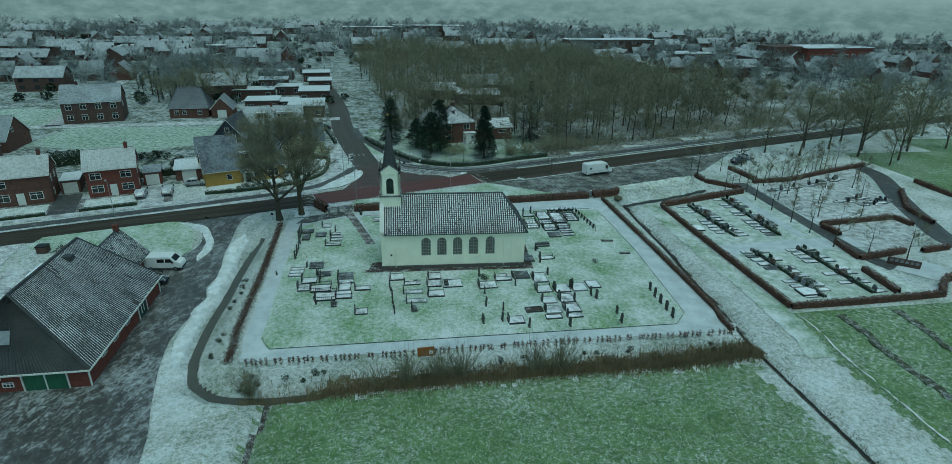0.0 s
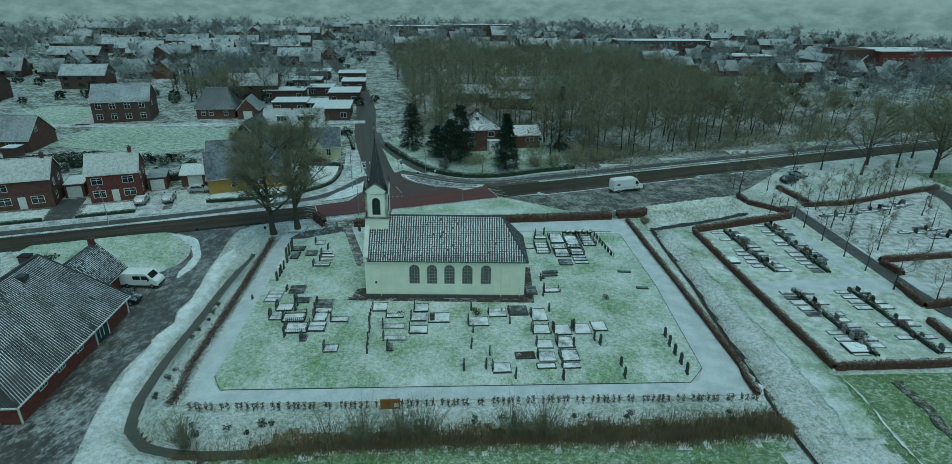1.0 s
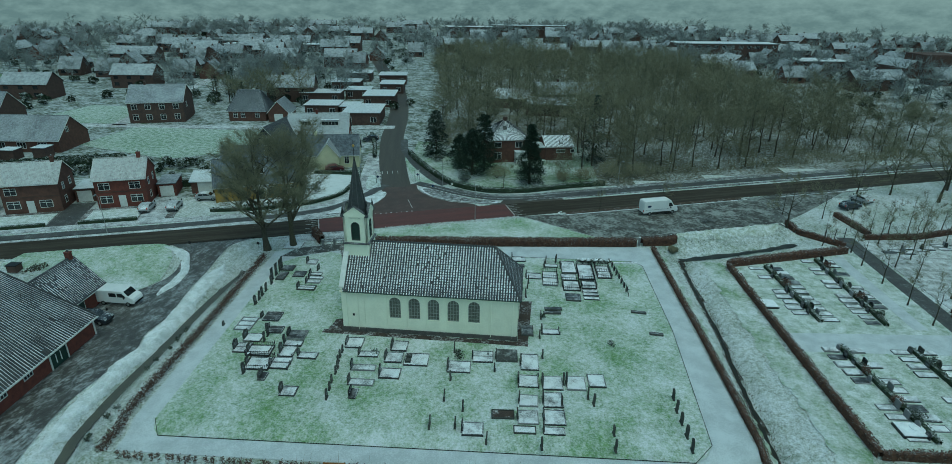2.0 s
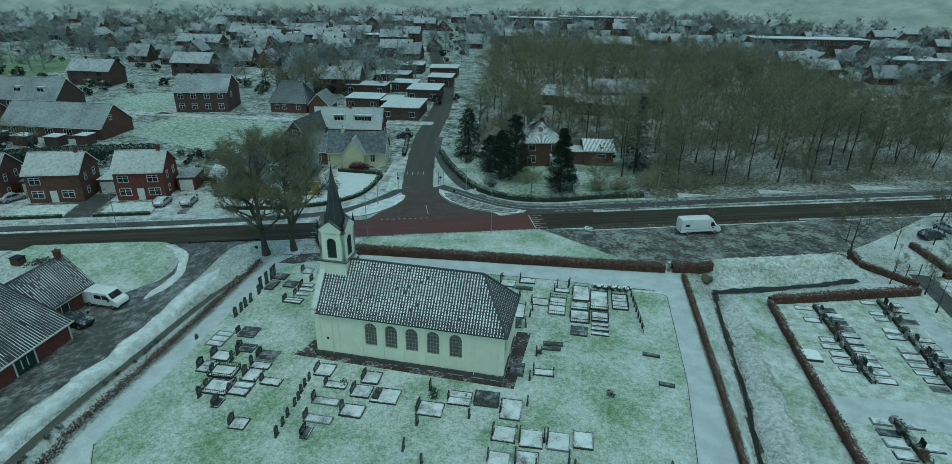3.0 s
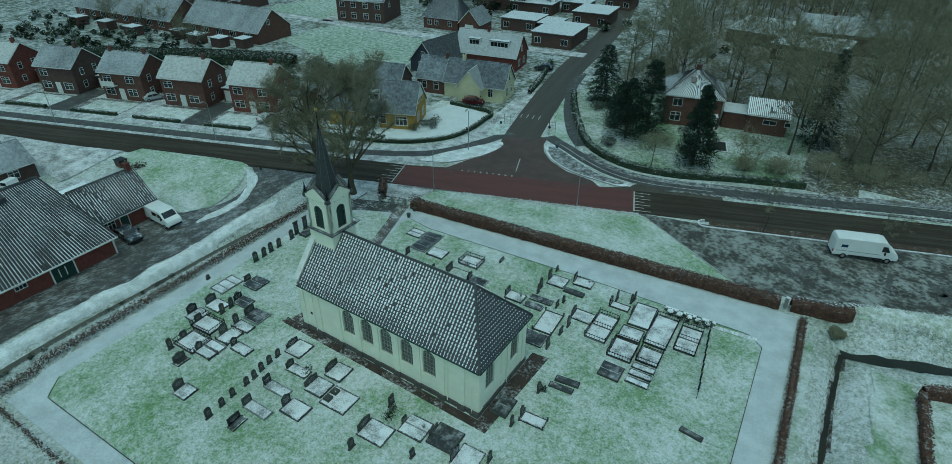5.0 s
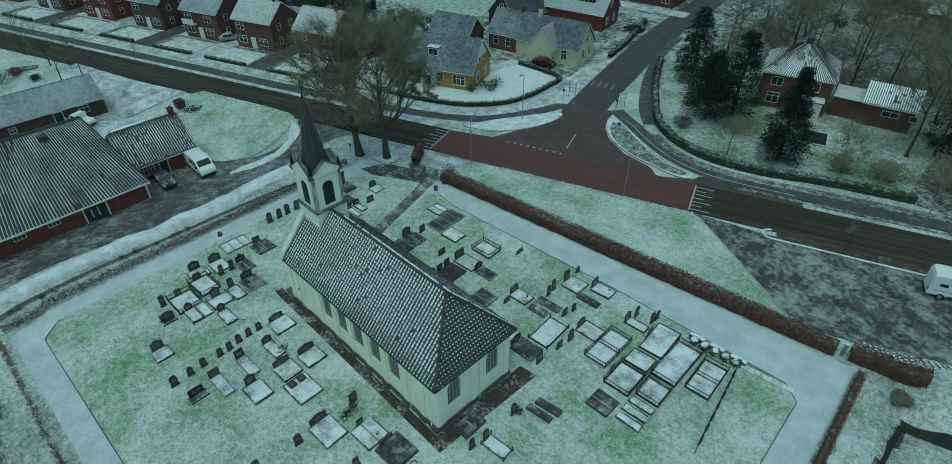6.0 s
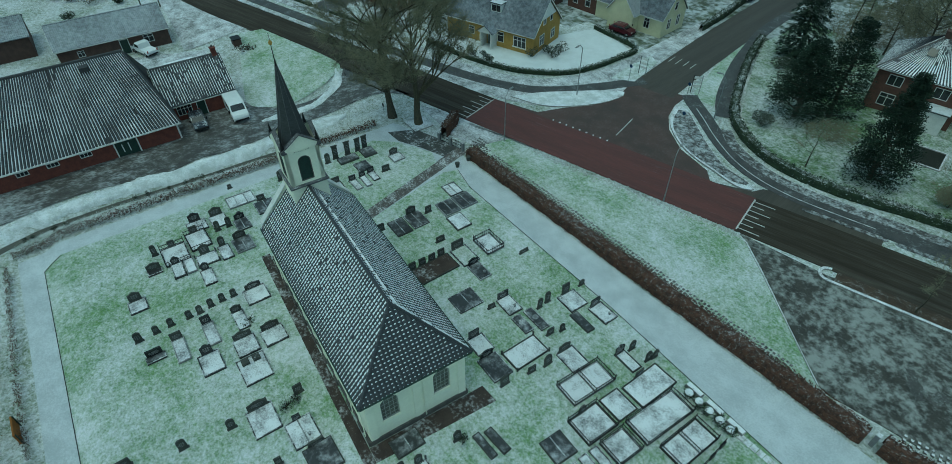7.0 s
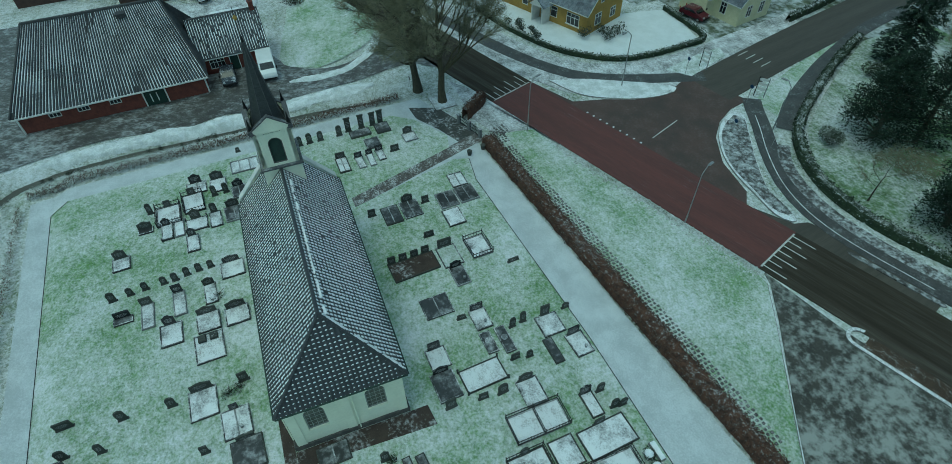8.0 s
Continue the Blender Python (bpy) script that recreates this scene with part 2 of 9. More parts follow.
M_BLACKSTONE = mat("black_granite", (0.030, 0.032, 0.034), (0.018, 0.019, 0.02), scale=4, fine=30, bump=0.02, rough=0.25, spec=0.5, snow=0.12, snow_scale=0.9, rand=0.4)
M_KERBSTONE = mat("snowy_black_kerb", (0.040, 0.042, 0.044), (0.022, 0.023, 0.025), scale=4, fine=30, bump=0.05, rough=0.4, spec=0.4, snow=0.42, snow_scale=1.6, soft=0.1, ratio=3.0, rand=0.4)
M_DARKBED = mat("wet_black_slab", (0.045, 0.046, 0.047), (0.024, 0.025, 0.026), scale=2, fine=20, bump=0.05, rough=0.3, spec=0.5, snow=0.17, snow_scale=0.8, soft=0.16, ratio=3.5, patch=0.5, pw=0.4, rand=0.4)
M_OLDSTONE = mat("weathered_stone", (0.085, 0.088, 0.08), (0.04, 0.043, 0.038), scale=3, fine=20, bump=0.2, snow=0.05, rand=0.5)
M_SLAB = mat("snowy_grave_slab", (0.15, 0.155, 0.16), (0.09, 0.095, 0.10), scale=2, bump=0.1, snow=0.64, snow_scale=1.1, soft=0.12, patch=0.5, pw=0.4, rand=0.3)
M_GRAVEL = mat("grave_gravel", (0.30, 0.30, 0.29), (0.18, 0.18, 0.17), scale=5, fine=25, bump=0.6, snow=0.72, snow_scale=1.3, patch=0.5)
M_IRON = mat("black_iron", (0.02, 0.02, 0.022), (0.012, 0.012, 0.013), scale=5, bump=0.05, rough=0.45, metal=0.3)
M_VANWHITE = mat("white_van_paint", (0.78, 0.79, 0.78), (0.70, 0.71, 0.70), scale=0.8, bump=0, rough=0.3, spec=0.5)
M_CARDARK = mat("dark_car_paint", (0.03, 0.035, 0.045), (0.02, 0.024, 0.03), scale=0.8, bump=0, rough=0.25, spec=0.5, snow=0.2, snow_scale=0.7)
M_CARGREY = mat("frosted_silver_car_paint", (0.35, 0.36, 0.37), (0.28, 0.29, 0.3), scale=0.8, bump=0, rough=0.3, spec=0.5, snow=0.45, snow_scale=0.7)
M_CARRED = mat("red_car_paint", (0.085, 0.010, 0.018), (0.06, 0.008, 0.014), scale=0.8, bump=0, rough=0.3, spec=0.5, snow=0.15, snow_scale=0.7)
M_TYRE = mat("tyre_rubber", (0.02, 0.02, 0.02), (0.012, 0.012, 0.012), scale=5, bump=0.1)
M_STEEL = mat("galvanised_steel", (0.35, 0.36, 0.36), (0.25, 0.26, 0.26), scale=3, bump=0.02, rough=0.45, metal=0.6)
M_LAMP = mat("head_lamp_glass", (0.55, 0.56, 0.56), (0.4, 0.41, 0.41), scale=3, bump=0, rough=0.1, spec=0.6)
M_TAIL = mat("tail_lamp", (0.35, 0.02, 0.015), (0.25, 0.015, 0.01), scale=3, bump=0, rough=0.2)
M_CORTEN = mat("rust_orange_board", (0.30, 0.13, 0.03), (0.22, 0.09, 0.02), scale=2, bump=0.05)
M_BLUE = mat("blue_sticker", (0.02, 0.05, 0.12), None, bump=0)
M_BRICKPATH = mat("brick_paving", (0.12, 0.105, 0.095), (0.07, 0.063, 0.058), scale=2, bump=0.3, snow=0.30, up=False, snow_scale=0.8, soft=0.12)


# ---- geometry helpers ----
class Geo:
    """Collects faces for one mesh."""

    def __init__(self):
        self.v, self.f = [], []

    def add(self, verts, faces):
        k = len(self.v)
        self.v += [tuple(p) for p in verts]
        self.f += [tuple(i + k for i in q) for q in faces]
        return self

    def box(self, x0, x1, y0, y1, z0, z1, c=0.0):
        """A box; c: how far its top edges are chamfered."""
        if c:
            v = [(x0, y0, z0), (x1, y0, z0), (x1, y1, z0), (x0, y1, z0), (x0, y0, z1 - c), (x1, y0, z1 - c), (x1, y1, z1 - c), (x0, y1, z1 - c),
                 (x0 + c, y0 + c, z1), (x1 - c, y0 + c, z1), (x1 - c, y1 - c, z1), (x0 + c, y1 - c, z1)]
            return self.add(v, [(3, 2, 1, 0), (0, 1, 5, 4), (1, 2, 6, 5), (2, 3, 7, 6), (3, 0, 4, 7), (4, 5, 9, 8), (5, 6, 10, 9), (6, 7, 11, 10), (7, 4, 8, 11), (8, 9, 10, 11)])
        v = [(x0, y0, z0), (x1, y0, z0), (x1, y1, z0), (x0, y1, z0), (x0, y0, z1), (x1, y0, z1), (x1, y1, z1), (x0, y1, z1)]
        return self.add(v, [(3, 2, 1, 0), (0, 1, 5, 4), (1, 2, 6, 5), (2, 3, 7, 6), (3, 0, 4, 7), (4, 5, 6, 7)])

    def prism(self, pts, axis, a, b):
        """A polygon (in the two other axes, in their order) drawn out along an axis from a to b."""
        def at(p, s):
            return {"x": (s, p[0], p[1]), "y": (p[0], s, p[1]), "z": (p[0], p[1], s)}[axis]
        n = len(pts)
        self.add([at(p, a) for p in pts] + [at(p, b) for p in pts],
                 [tuple(range(n))[::-1], tuple(range(n, 2 * n))] + [(i, (i + 1) % n, n + (i + 1) % n, n + i) for i in range(n)])
        return self

    def tube(self, p, q, r0, r1, n=6, cap=True):
        p, q = Vector(p), Vector(q)
        d = (q - p).normalized()
        u = d.orthogonal().normalized()
        w = d.cross(u)
        ring = [(math.cos(2 * math.pi * i / n), math.sin(2 * math.pi * i / n)) for i in range(n)]
        v = [p + r0 * (u * c + w * s) for c, s in ring] + [q + r1 * (u * c + w * s) for c, s in ring]
        f = [(i, (i + 1) % n, n + (i + 1) % n, n + i) for i in range(n)]
        if cap:
            f += [tuple(range(n))[::-1], tuple(range(n, 2 * n))]
        return self.add(v, f)

    def bar(self, p, q, w=0.03):
        return self.tube(p, q, w * 0.7, w * 0.7, 4)

    def disc(self, x, y, z, r, n=16, h=0.0):
        c = [(x + r * math.cos(2 * math.pi * i / n), y + r * math.sin(2 * math.pi * i / n)) for i in range(n)]
        return self.prism(c, "z", z, z + h) if h else self.add([(a, b, z) for a, b in c], [tuple(range(n))])

    def mesh(self, name, material, smooth=False):
        me = bpy.data.meshes.new(name)
        me.from_pydata(self.v, [], self.f)
        me.materials.append(material)
        if smooth:
            me.polygons.foreach_set("use_smooth", [True] * len(me.polygons))
        me.update()
        return me


def part(name, geo, material, parent, label="", m=None, smooth=False):
    """One mesh object under a thing or a part. geo: a Geo or a mesh."""
    me = geo if isinstance(geo, bpy.types.Mesh) else geo.mesh(name, material, smooth)
    ob = new(name, me)
    ob.parent = parent
    if m is not None:
        ob.matrix_basis = m
    return tagged(ob, label)


def thing(name, label, category, group="", m=None, kind=""):
    ob = new(name)
    if m is not None:
        ob.matrix_basis = m
    return tagged(ob, label, category, group, kind)


def setting(name, geo, material, label, category="", smooth=False):
    ob = new(name, geo.mesh(name, material, smooth))
    return tagged(ob, label, category, "", "structure")


rng = random.Random(7)


# ---- the lie of the land ----
RU, RN = Vector((math.cos(radians(ROAD_TURN)), math.sin(radians(ROAD_TURN)))), Vector((-math.sin(radians(ROAD_TURN)), math.cos(radians(ROAD_TURN))))


def road_at(s, d):
    """A place s metres along the main road and d metres north of its southern edge."""
    p = Vector((0, 33)) + RU * s + RN * d
    return p.x, p.y


DITCH_W = [(-19.9, 17.5), (-20.4, 12), (-20.8, 5), (-21.0, -3), (-21.4, -10.4), (-21.2, -17.5), (-20.0, -21.9), (-17.6, -24.2), (-14.3, -25.2), (-11.0, -25.5), (-7.0, -25.4)]
DITCH_R = [(-7.0, -25.4), (-2.0, -25.2), (8, -25.0), (18, -24.9), (32, -25.0), (43, -24.2)]
DITCH_E = [(46.4, 24.6), (45.8, 15), (45.3, 3), (44.5, -5), (43.7, -16), (43.0, -24), (43.0, -32), (43.2, -60)]
DITCH_N = [(46.4, 24.6), (51.5, 26.0), (57, 28), (63, 30.2), (67.6, 32.2)]
DITCH_S = [(-11.5, -26), (-11.9, -30), (-12.6, -36), (-14, -60)]


def smooth(x, a, b):
    t = np.clip((x - a) / (b - a), 0, 1)
    return t * t * (3 - 2 * t)


def dist_to(x, y, line):
    best = np.full(np.shape(x), 1e9)
    for (ax, ay), (bx, by) in zip(line, line[1:]):
        dx, dy = bx - ax, by - ay
        t = np.clip(((x - ax) * dx + (y - ay) * dy) / (dx * dx + dy * dy), 0, 1)
        best = np.minimum(best, np.hypot(x - ax - t * dx, y - ay - t * dy))
    return best


def height(x, y, rough=True):
    x, y = np.asarray(x, float), np.asarray(y, float)
    south = ((33 + 0.309 * x) - y) * 0.955
    h = -1.0 * smooth(-x, 19.0, 22.5) * smooth(south, 1.0, 9.0)
    east = smooth(x, 42.8, 45.5)
    h = h - 0.5 * (smooth(-y, 15.4, 17.4) * (1 - east) + smooth(-y, 22.5, 27.0) * east) * (1 - smooth(-x, 19.0, 22.5))
    h = h + 0.9 * smooth(1.8 - np.abs(dist_to(x, y, [(48, 30.5), (66, 36.0)])), -1.2, 1.2)
    for line, bed, half, slope in ((DITCH_W, -1.9, 0.2, 0.85), (DITCH_R, -1.1, 0.2, 0.5), (DITCH_E, -0.95, 0.12, 0.75), (DITCH_N, -0.9, 0.4, 0.5), (DITCH_S, -1.3, 0.25, 0.9)):
        h = np.minimum(h, bed + slope * np.maximum(0, dist_to(x, y, line) - half))
    inside = (x > -16.3) & (x < 42.4) & (y > -20.8) & (y < 29)
    bumps = 0.05 * np.sin(1.7 * x + 0.9 * y) * np.sin(1.3 * y - 0.6 * x) + 0.03 * np.sin(4.1 * x + 2.2 * y) * np.sin(3.7 * y - 1.9 * x)
    open_land = (np.abs(south + 3.2) > 9) & ~inside & (x > -23) & (y < 40)
    return h - 0.06 + (np.where(open_land, bumps, 0) if rough else 0)


def h_at(x, y):
    return float(height(x, y, False)) + 0.06


def axis_steps(lo, hi, step, far):
    mid = list(np.arange(lo, hi + 1e-6, step))
    out, d = [], step
    while (out[-1] if out else 0) < far:
        d *= 1.28
        out.append((out[-1] if out else 0) + d)
    return np.array([lo - o for o in out[::-1]] + mid + [hi + o for o in out])


def ground_sheet():
    xs, ys = axis_steps(-60, 80, 0.6, 2500), axis_steps(-48, 46, 0.6, 2500)
    X, Y = np.meshgrid(xs, ys)
    Z = height(X, Y)
    nx, ny = len(xs), len(ys)
    me = bpy.data.meshes.new("ground")
    i = np.arange(nx * ny).reshape(ny, nx)
    quads = np.stack([i[:-1, :-1], i[:-1, 1:], i[1:, 1:], i[1:, :-1]], -1).reshape(-1, 4)
    me.from_pydata(np.stack([X, Y, Z], -1).reshape(-1, 3).tolist(), [], quads.tolist())
    # rough grass near the ditches, pasture to the south
    cx, cy = (X[:-1, :-1] + X[1:, 1:]).ravel() / 2, (Y[:-1, :-1] + Y[1:, 1:]).ravel() / 2
    kind = np.zeros(len(cx), int)
    jog = np.random.default_rng(5).uniform(-0.7, 0.7, len(cx))
    kind[(cy < -26.7 + 0.4 * np.sin(cx * 0.9) + jog) & (cx > -11.4 + 0.03 * cy + jog) & (cx < 40.6 + jog)] = 1
    kind[(cx > 50.6 + jog) & (cy < -18)] = 1
    kind[(cx > 122) & (cy < 56) | (cx > 140) & (cy < 72)] = 1
    bed = np.minimum(dist_to(cx, cy, DITCH_W) + 0.05, np.minimum(dist_to(cx, cy, DITCH_E) + 0.15, dist_to(cx, cy, DITCH_S) + 0.1))
    kind[bed < 0.4] = 2
    north = (cy - 33 - 0.309 * cx) * 0.955
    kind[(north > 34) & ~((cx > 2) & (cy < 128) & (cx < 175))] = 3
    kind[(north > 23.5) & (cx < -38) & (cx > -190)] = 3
    kind[(north > 12.8) & (cx > 37) & (cx < 178) & (cy < 235) | (north > 30) & (cx > 0) & (cx < 60) & (cy > 86) & (cy < 235)] = 5
    kind[dist_to(cx, cy, DITCH_R) < 1.3 + 0.4 * np.sin(cx * 1.1)] = 4
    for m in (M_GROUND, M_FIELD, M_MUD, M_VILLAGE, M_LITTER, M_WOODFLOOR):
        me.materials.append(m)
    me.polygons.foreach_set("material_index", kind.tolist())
    me.polygons.foreach_set("use_smooth", [True] * len(kind))
    return tagged(new("ground", me), "snow-dusted rough grass and green pasture", "ground", "", "structure")


ground_sheet()


def along(line, step=1.0):
    """Points every step metres of a polyline, rounded at its corners."""
    out = []
    n = len(line)
    for i in range(n - 1):
        p0, p1, p2, p3 = (Vector(line[max(0, min(n - 1, k))]) for k in (i - 1, i, i + 1, i + 2))
        k = max(2, int((p2 - p1).length / step))
        m1, m2 = (p2 - p0).normalized() * (p2 - p1).length, (p3 - p1).normalized() * (p2 - p1).length
        for j in range(k):
            t = j / k
            out.append(p1 * (2 * t ** 3 - 3 * t * t + 1) + m1 * (t ** 3 - 2 * t * t + t) + p2 * (3 * t * t - 2 * t ** 3) + m2 * (t ** 3 - t * t))
    return out + [Vector(line[-1])]


def ribbon(line, width, off, thick=0.0, step=1.0, level=None, wob=0.0):
    """A strip along a line, laid on the ground at off above it; thick: its edges go that far down."""
    pts = along(line, step)
    g = Geo()
    rows = []
    for i, p in enumerate(pts):
        t = (pts[min(i + 1, len(pts) - 1)] - pts[max(i - 1, 0)]).normalized()
        nrm = Vector((-t.y, t.x))
        w = width / 2 if not callable(width) else width(i / (len(pts) - 1)) / 2
        a, b = p + nrm * (w + wob * rng.uniform(-1, 1)), p - nrm * (w + wob * rng.uniform(-1, 1))
        za, zb = (level, level) if level is not None else (h_at(*a) + off, h_at(*b) + off)
        rows.append([(a.x, a.y, za), (b.x, b.y, zb)])
    for r, q in zip(rows, rows[1:]):
        g.add([r[0], r[1], q[1], q[0]], [(0, 1, 2, 3)])
        if thick:
            for u, v in ((r[0], q[0]), (q[1], r[1])):
                g.add([u, v, (v[0], v[1], v[2] - thick), (u[0], u[1], u[2] - thick)], [(0, 1, 2, 3)])
    return g


def loft(line_a, line_b, off, n=30, m=12):
    """A sheet between two lines, laid on the ground."""
    a, b = along(line_a, 0.5), along(line_b, 0.5)
    rows = [[a[int(k / n * (len(a) - 1))].lerp(b[int(k / n * (len(b) - 1))], j / m) for j in range(m + 1)] for k in range(n + 1)]
    g = Geo()
    for q, s in zip(rows, rows[1:]):
        for j in range(m):
            g.add([(p.x, p.y, h_at(p.x, p.y) + off) for p in (q[j], q[j + 1], s[j + 1], s[j])], [(0, 1, 2, 3)])
    return g


def slab(poly, top, thick=0.3):
    return Geo().prism(poly, "z", top - thick, top)


# water in the ditches
setting("water", ribbon(DITCH_W, lambda t: 1.1 * min(1, 0.15 + 6 * t), 0, level=-1.6), M_WATER, "still dark ditch water", "water")
setting("water", ribbon(DITCH_N, 1.25, 0, level=-0.76, wob=0.3), M_DARKWATER, "still dark ditch water", "water")
setting("water", ribbon(DITCH_E, 0.42, 0, level=-0.84, wob=0.1), M_DARKWATER, "narrow dark ditch water", "water")

# ---- roads ----
setting("road", ribbon([road_at(-330, 3.2), road_at(-12.4, 3.2)], 6.4, 0.02, 0.1, 20), M_ASPHALT, "wet dark asphalt main road", "road")
setting("road", ribbon([road_at(22.0, 3.2), road_at(330, 3.2)], 6.4, 0.02, 0.1, 20), M_ASPHALT, "wet dark asphalt main road", "road")
setting("road", ribbon([road_at(-12.4, 3.2), road_at(22.0, 3.2)], 6.4, 0.02, 0.1, 3), M_RED, "red asphalt crossing area of the main road", "road")
setting("road", slab([road_at(-12.5, 6.35), road_at(-6, 7.0), (-6.6, 41.6), (-5.0, 44.8), (-5.0, 50), (-6.6, 54), (0.6, 56.6), (1.2, 53.6), (2.6, 50.8), (4.7, 48.5), (8.4, 46.3), (12.9, 45.4), road_at(17, 6.35)], 0.016, 0.1), M_MOUTH, "dark reddish asphalt mouth of the side road", "road")
setting("road", ribbon([(-3.2, 54.0), (-5.5, 64), (-8.4, 78), (-11.5, 96), (-13.5, 115), (-17, 140), (-23, 170), (-40, 230), (-60, 300)], 6.1, 0.024, 0.1, 4), M_SIDE, "dark asphalt side road", "road")


def line_mark(a, b, w=0.12, z=0.026):
    a, b = Vector(a), Vector(b)
    nrm = (b - a).normalized().orthogonal() * (w / 2)
    return Geo().add([(*(a + nrm), z), (*(a - nrm), z), (*(b - nrm), z), (*(b + nrm), z)], [(0, 1, 2, 3)])


markings = thing("road_marking", "white painted comb-shaped speed table lines on asphalt", "road marking", "", None, "structure")
for s, sign in ((-12.4, -1), (22.0, 1)):
    part("line", line_mark(road_at(s, 0.3), road_at(s, 6.1), 0.16), M_MARK, markings)
    for k in range(7):
        part("line", line_mark(road_at(s, 0.6 + k * 0.85), road_at(s + sign * (1.3 if k % 2 else 2.2), 0.6 + k * 0.85), 0.12), M_MARK, markings)
for k in range(5):
    part("line", line_mark((-8.8 + 1.1 * k, 62.3 + 0.25 * k), (-9.2 + 1.1 * k, 64.2 + 0.25 * k), 0.13, 0.03), M_MARK, markings)
for k in range(9):
    s = -3.5 + k * 0.95
    part("line", line_mark(road_at(s, 6.6), road_at(s + 0.22, 6.6), 0.24), M_KERB, markings)
part("line", line_mark((1.9, 42.2), (0.4, 46.6), 0.12), M_MARK, markings)

# cycle paths, footpaths, kerbs and traffic islands
setting("cycle_path", ribbon([road_at(-200, 8.6), road_at(-40, 8.6), (-26.9, 34.0), (-19.4, 37.0), (-13.1, 40.8), (-9.6, 45.7), (-7.2, 51.2), (-5.6, 55.4)], 2.0, 0.03, 0.1, 2), M_CYCLE, "dark wet asphalt cycle path with slush", "path")
setting("cycle_path", ribbon([(0.6, 57.2), (2.4, 56.0), (5.4, 54.3), (9.2, 51.9), (13.6, 49.8), (17.8, 49.0), (22, 49.4), (29, 51.4), (38, 54.0), road_at(60, 9.6), road_at(200, 9.6)], 2.1, 0.03, 0.1, 2), M_CYCLE, "dark wet asphalt cycle path with slush", "path")
setting("cycle_path", ribbon([(6.8, 56.3), (3.6, 60.4), (-1.1, 69.6), (-3.6, 76), (-6.0, 83), (-7.8, 93)], 1.9, 0.03, 0.1, 2), M_CYCLE, "dark wet asphalt path beside the side road", "path")
setting("pavement", ribbon([road_at(-200, 11.6), road_at(-40, 11.4), (-24.6, 37.0), (-17.0, 40.4), (-13.2, 44.0), (-11.2, 48.0), (-10.3, 52.4), (-10.9, 59.0), (-11.8, 66.2), (-13.2, 78.4)], 1.9, 0.036, 0.1, 2), M_WALK, "snowy slab pavement along the gardens", "pavement")
setting("pavement", ribbon([road_at(-200, 6.85), road_at(-24, 6.85)], 0.7, 0.05, 0.1, 10), M_WALK, "snowy verge strip beside the road", "verge")
setting("pavement", ribbon([(8.8, 54.1), (11.2, 52.2), (14.6, 50.9), (19, 50.5), (24, 51.4), (31, 53.7), (40, 56.6), road_at(60, 11.7), road_at(200, 11.7)], 1.3, 0.036, 0.1, 2), M_SLUSH, "snowy verge along the cycle path", "verge")
for s0, s1 in ((26.2, 34.4), (35.0, 200.0)):
    setting("divider", slab([road_at(s0, 7.5), road_at(s0 + 0.3, 7.3), road_at(s1 - 0.3, 7.3), road_at(s1, 7.5), road_at(s1 - 0.3, 7.75), road_at(s0 + 0.3, 7.75)], 0.10, 0.2), M_SLUSH, "narrow snowy divider strip beside the road", "divider")
setting("road", slab([road_at(17.5, 6.38), road_at(34, 6.38), road_at(34, 8.6), road_at(24, 8.9), (18.6, 47.6), (18.2, 46.3)], 0.012, 0.1), M_SIDE, "wet asphalt where the cycle path joins the road", "road")

setting("road_marking", ribbon([(3.4, 55.2), (5.6, 53.9), (9.2, 51.6), (13.6, 49.5), (17.8, 48.7), (22, 49.1), (29, 51.1)], 0.10, 0.036, 0, 1), M_KERB, "thin pale edge line on the cycle path", "road marking")
setting("verge", loft([(0.9, 57.4), (-0.8, 61.6), (-3.0, 68), (-4.8, 76)], [(4.6, 57.2), (2.4, 60.6), (-1.9, 69.2), (-4.6, 76.4)], 0.018), M_LAWN, "snowy grass wedge beside the side road", "verge")


def island(pts, label):
    pts = [tuple(p) for p in along(pts + [pts[0]], 0.8)][:-1]
    c = Vector((sum(p[0] for p in pts) / len(pts), sum(p[1] for p in pts) / len(pts)))
    t = thing("traffic_island", label, "traffic island", "", None, "structure")
    part("kerb", Geo().prism(pts, "z", -0.1, 0.13), M_KERB, t)
    part("snow", Geo().prism([tuple(c + (Vector(p) - c) * 0.90) for p in pts], "z", 0.0, 0.16), M_BANK if "bright" in label else M_SLUSH, t)


island([(1.6, 53.4), (2.9, 50.8), (4.9, 48.7), (8.5, 46.7), (12.9, 45.9), (18.0, 46.3), (14.0, 47.3), (9.8, 49.5), (6.6, 51.6), (4.6, 52.9), (2.8, 54.0)], "teardrop traffic island of wet paving with snow")
island([(-12.9, 37.5), (-8.6, 39.5), (-5.9, 43.1), (-4.7, 46.0), (-4.3, 48.8), (-4.9, 50.6), (-6.6, 49.0), (-9.6, 44.4), (-11.6, 41.0)], "bright snow-covered traffic island")

setting("verge", slab([(-8.9, 52.0), (-10.0, 56.6), (-10.4, 61.8), (-8.4, 61.0), (-6.3, 54.0)], 0.045, 0.1), M_GARDEN, "snowy grass triangle beside the side road", "verge")
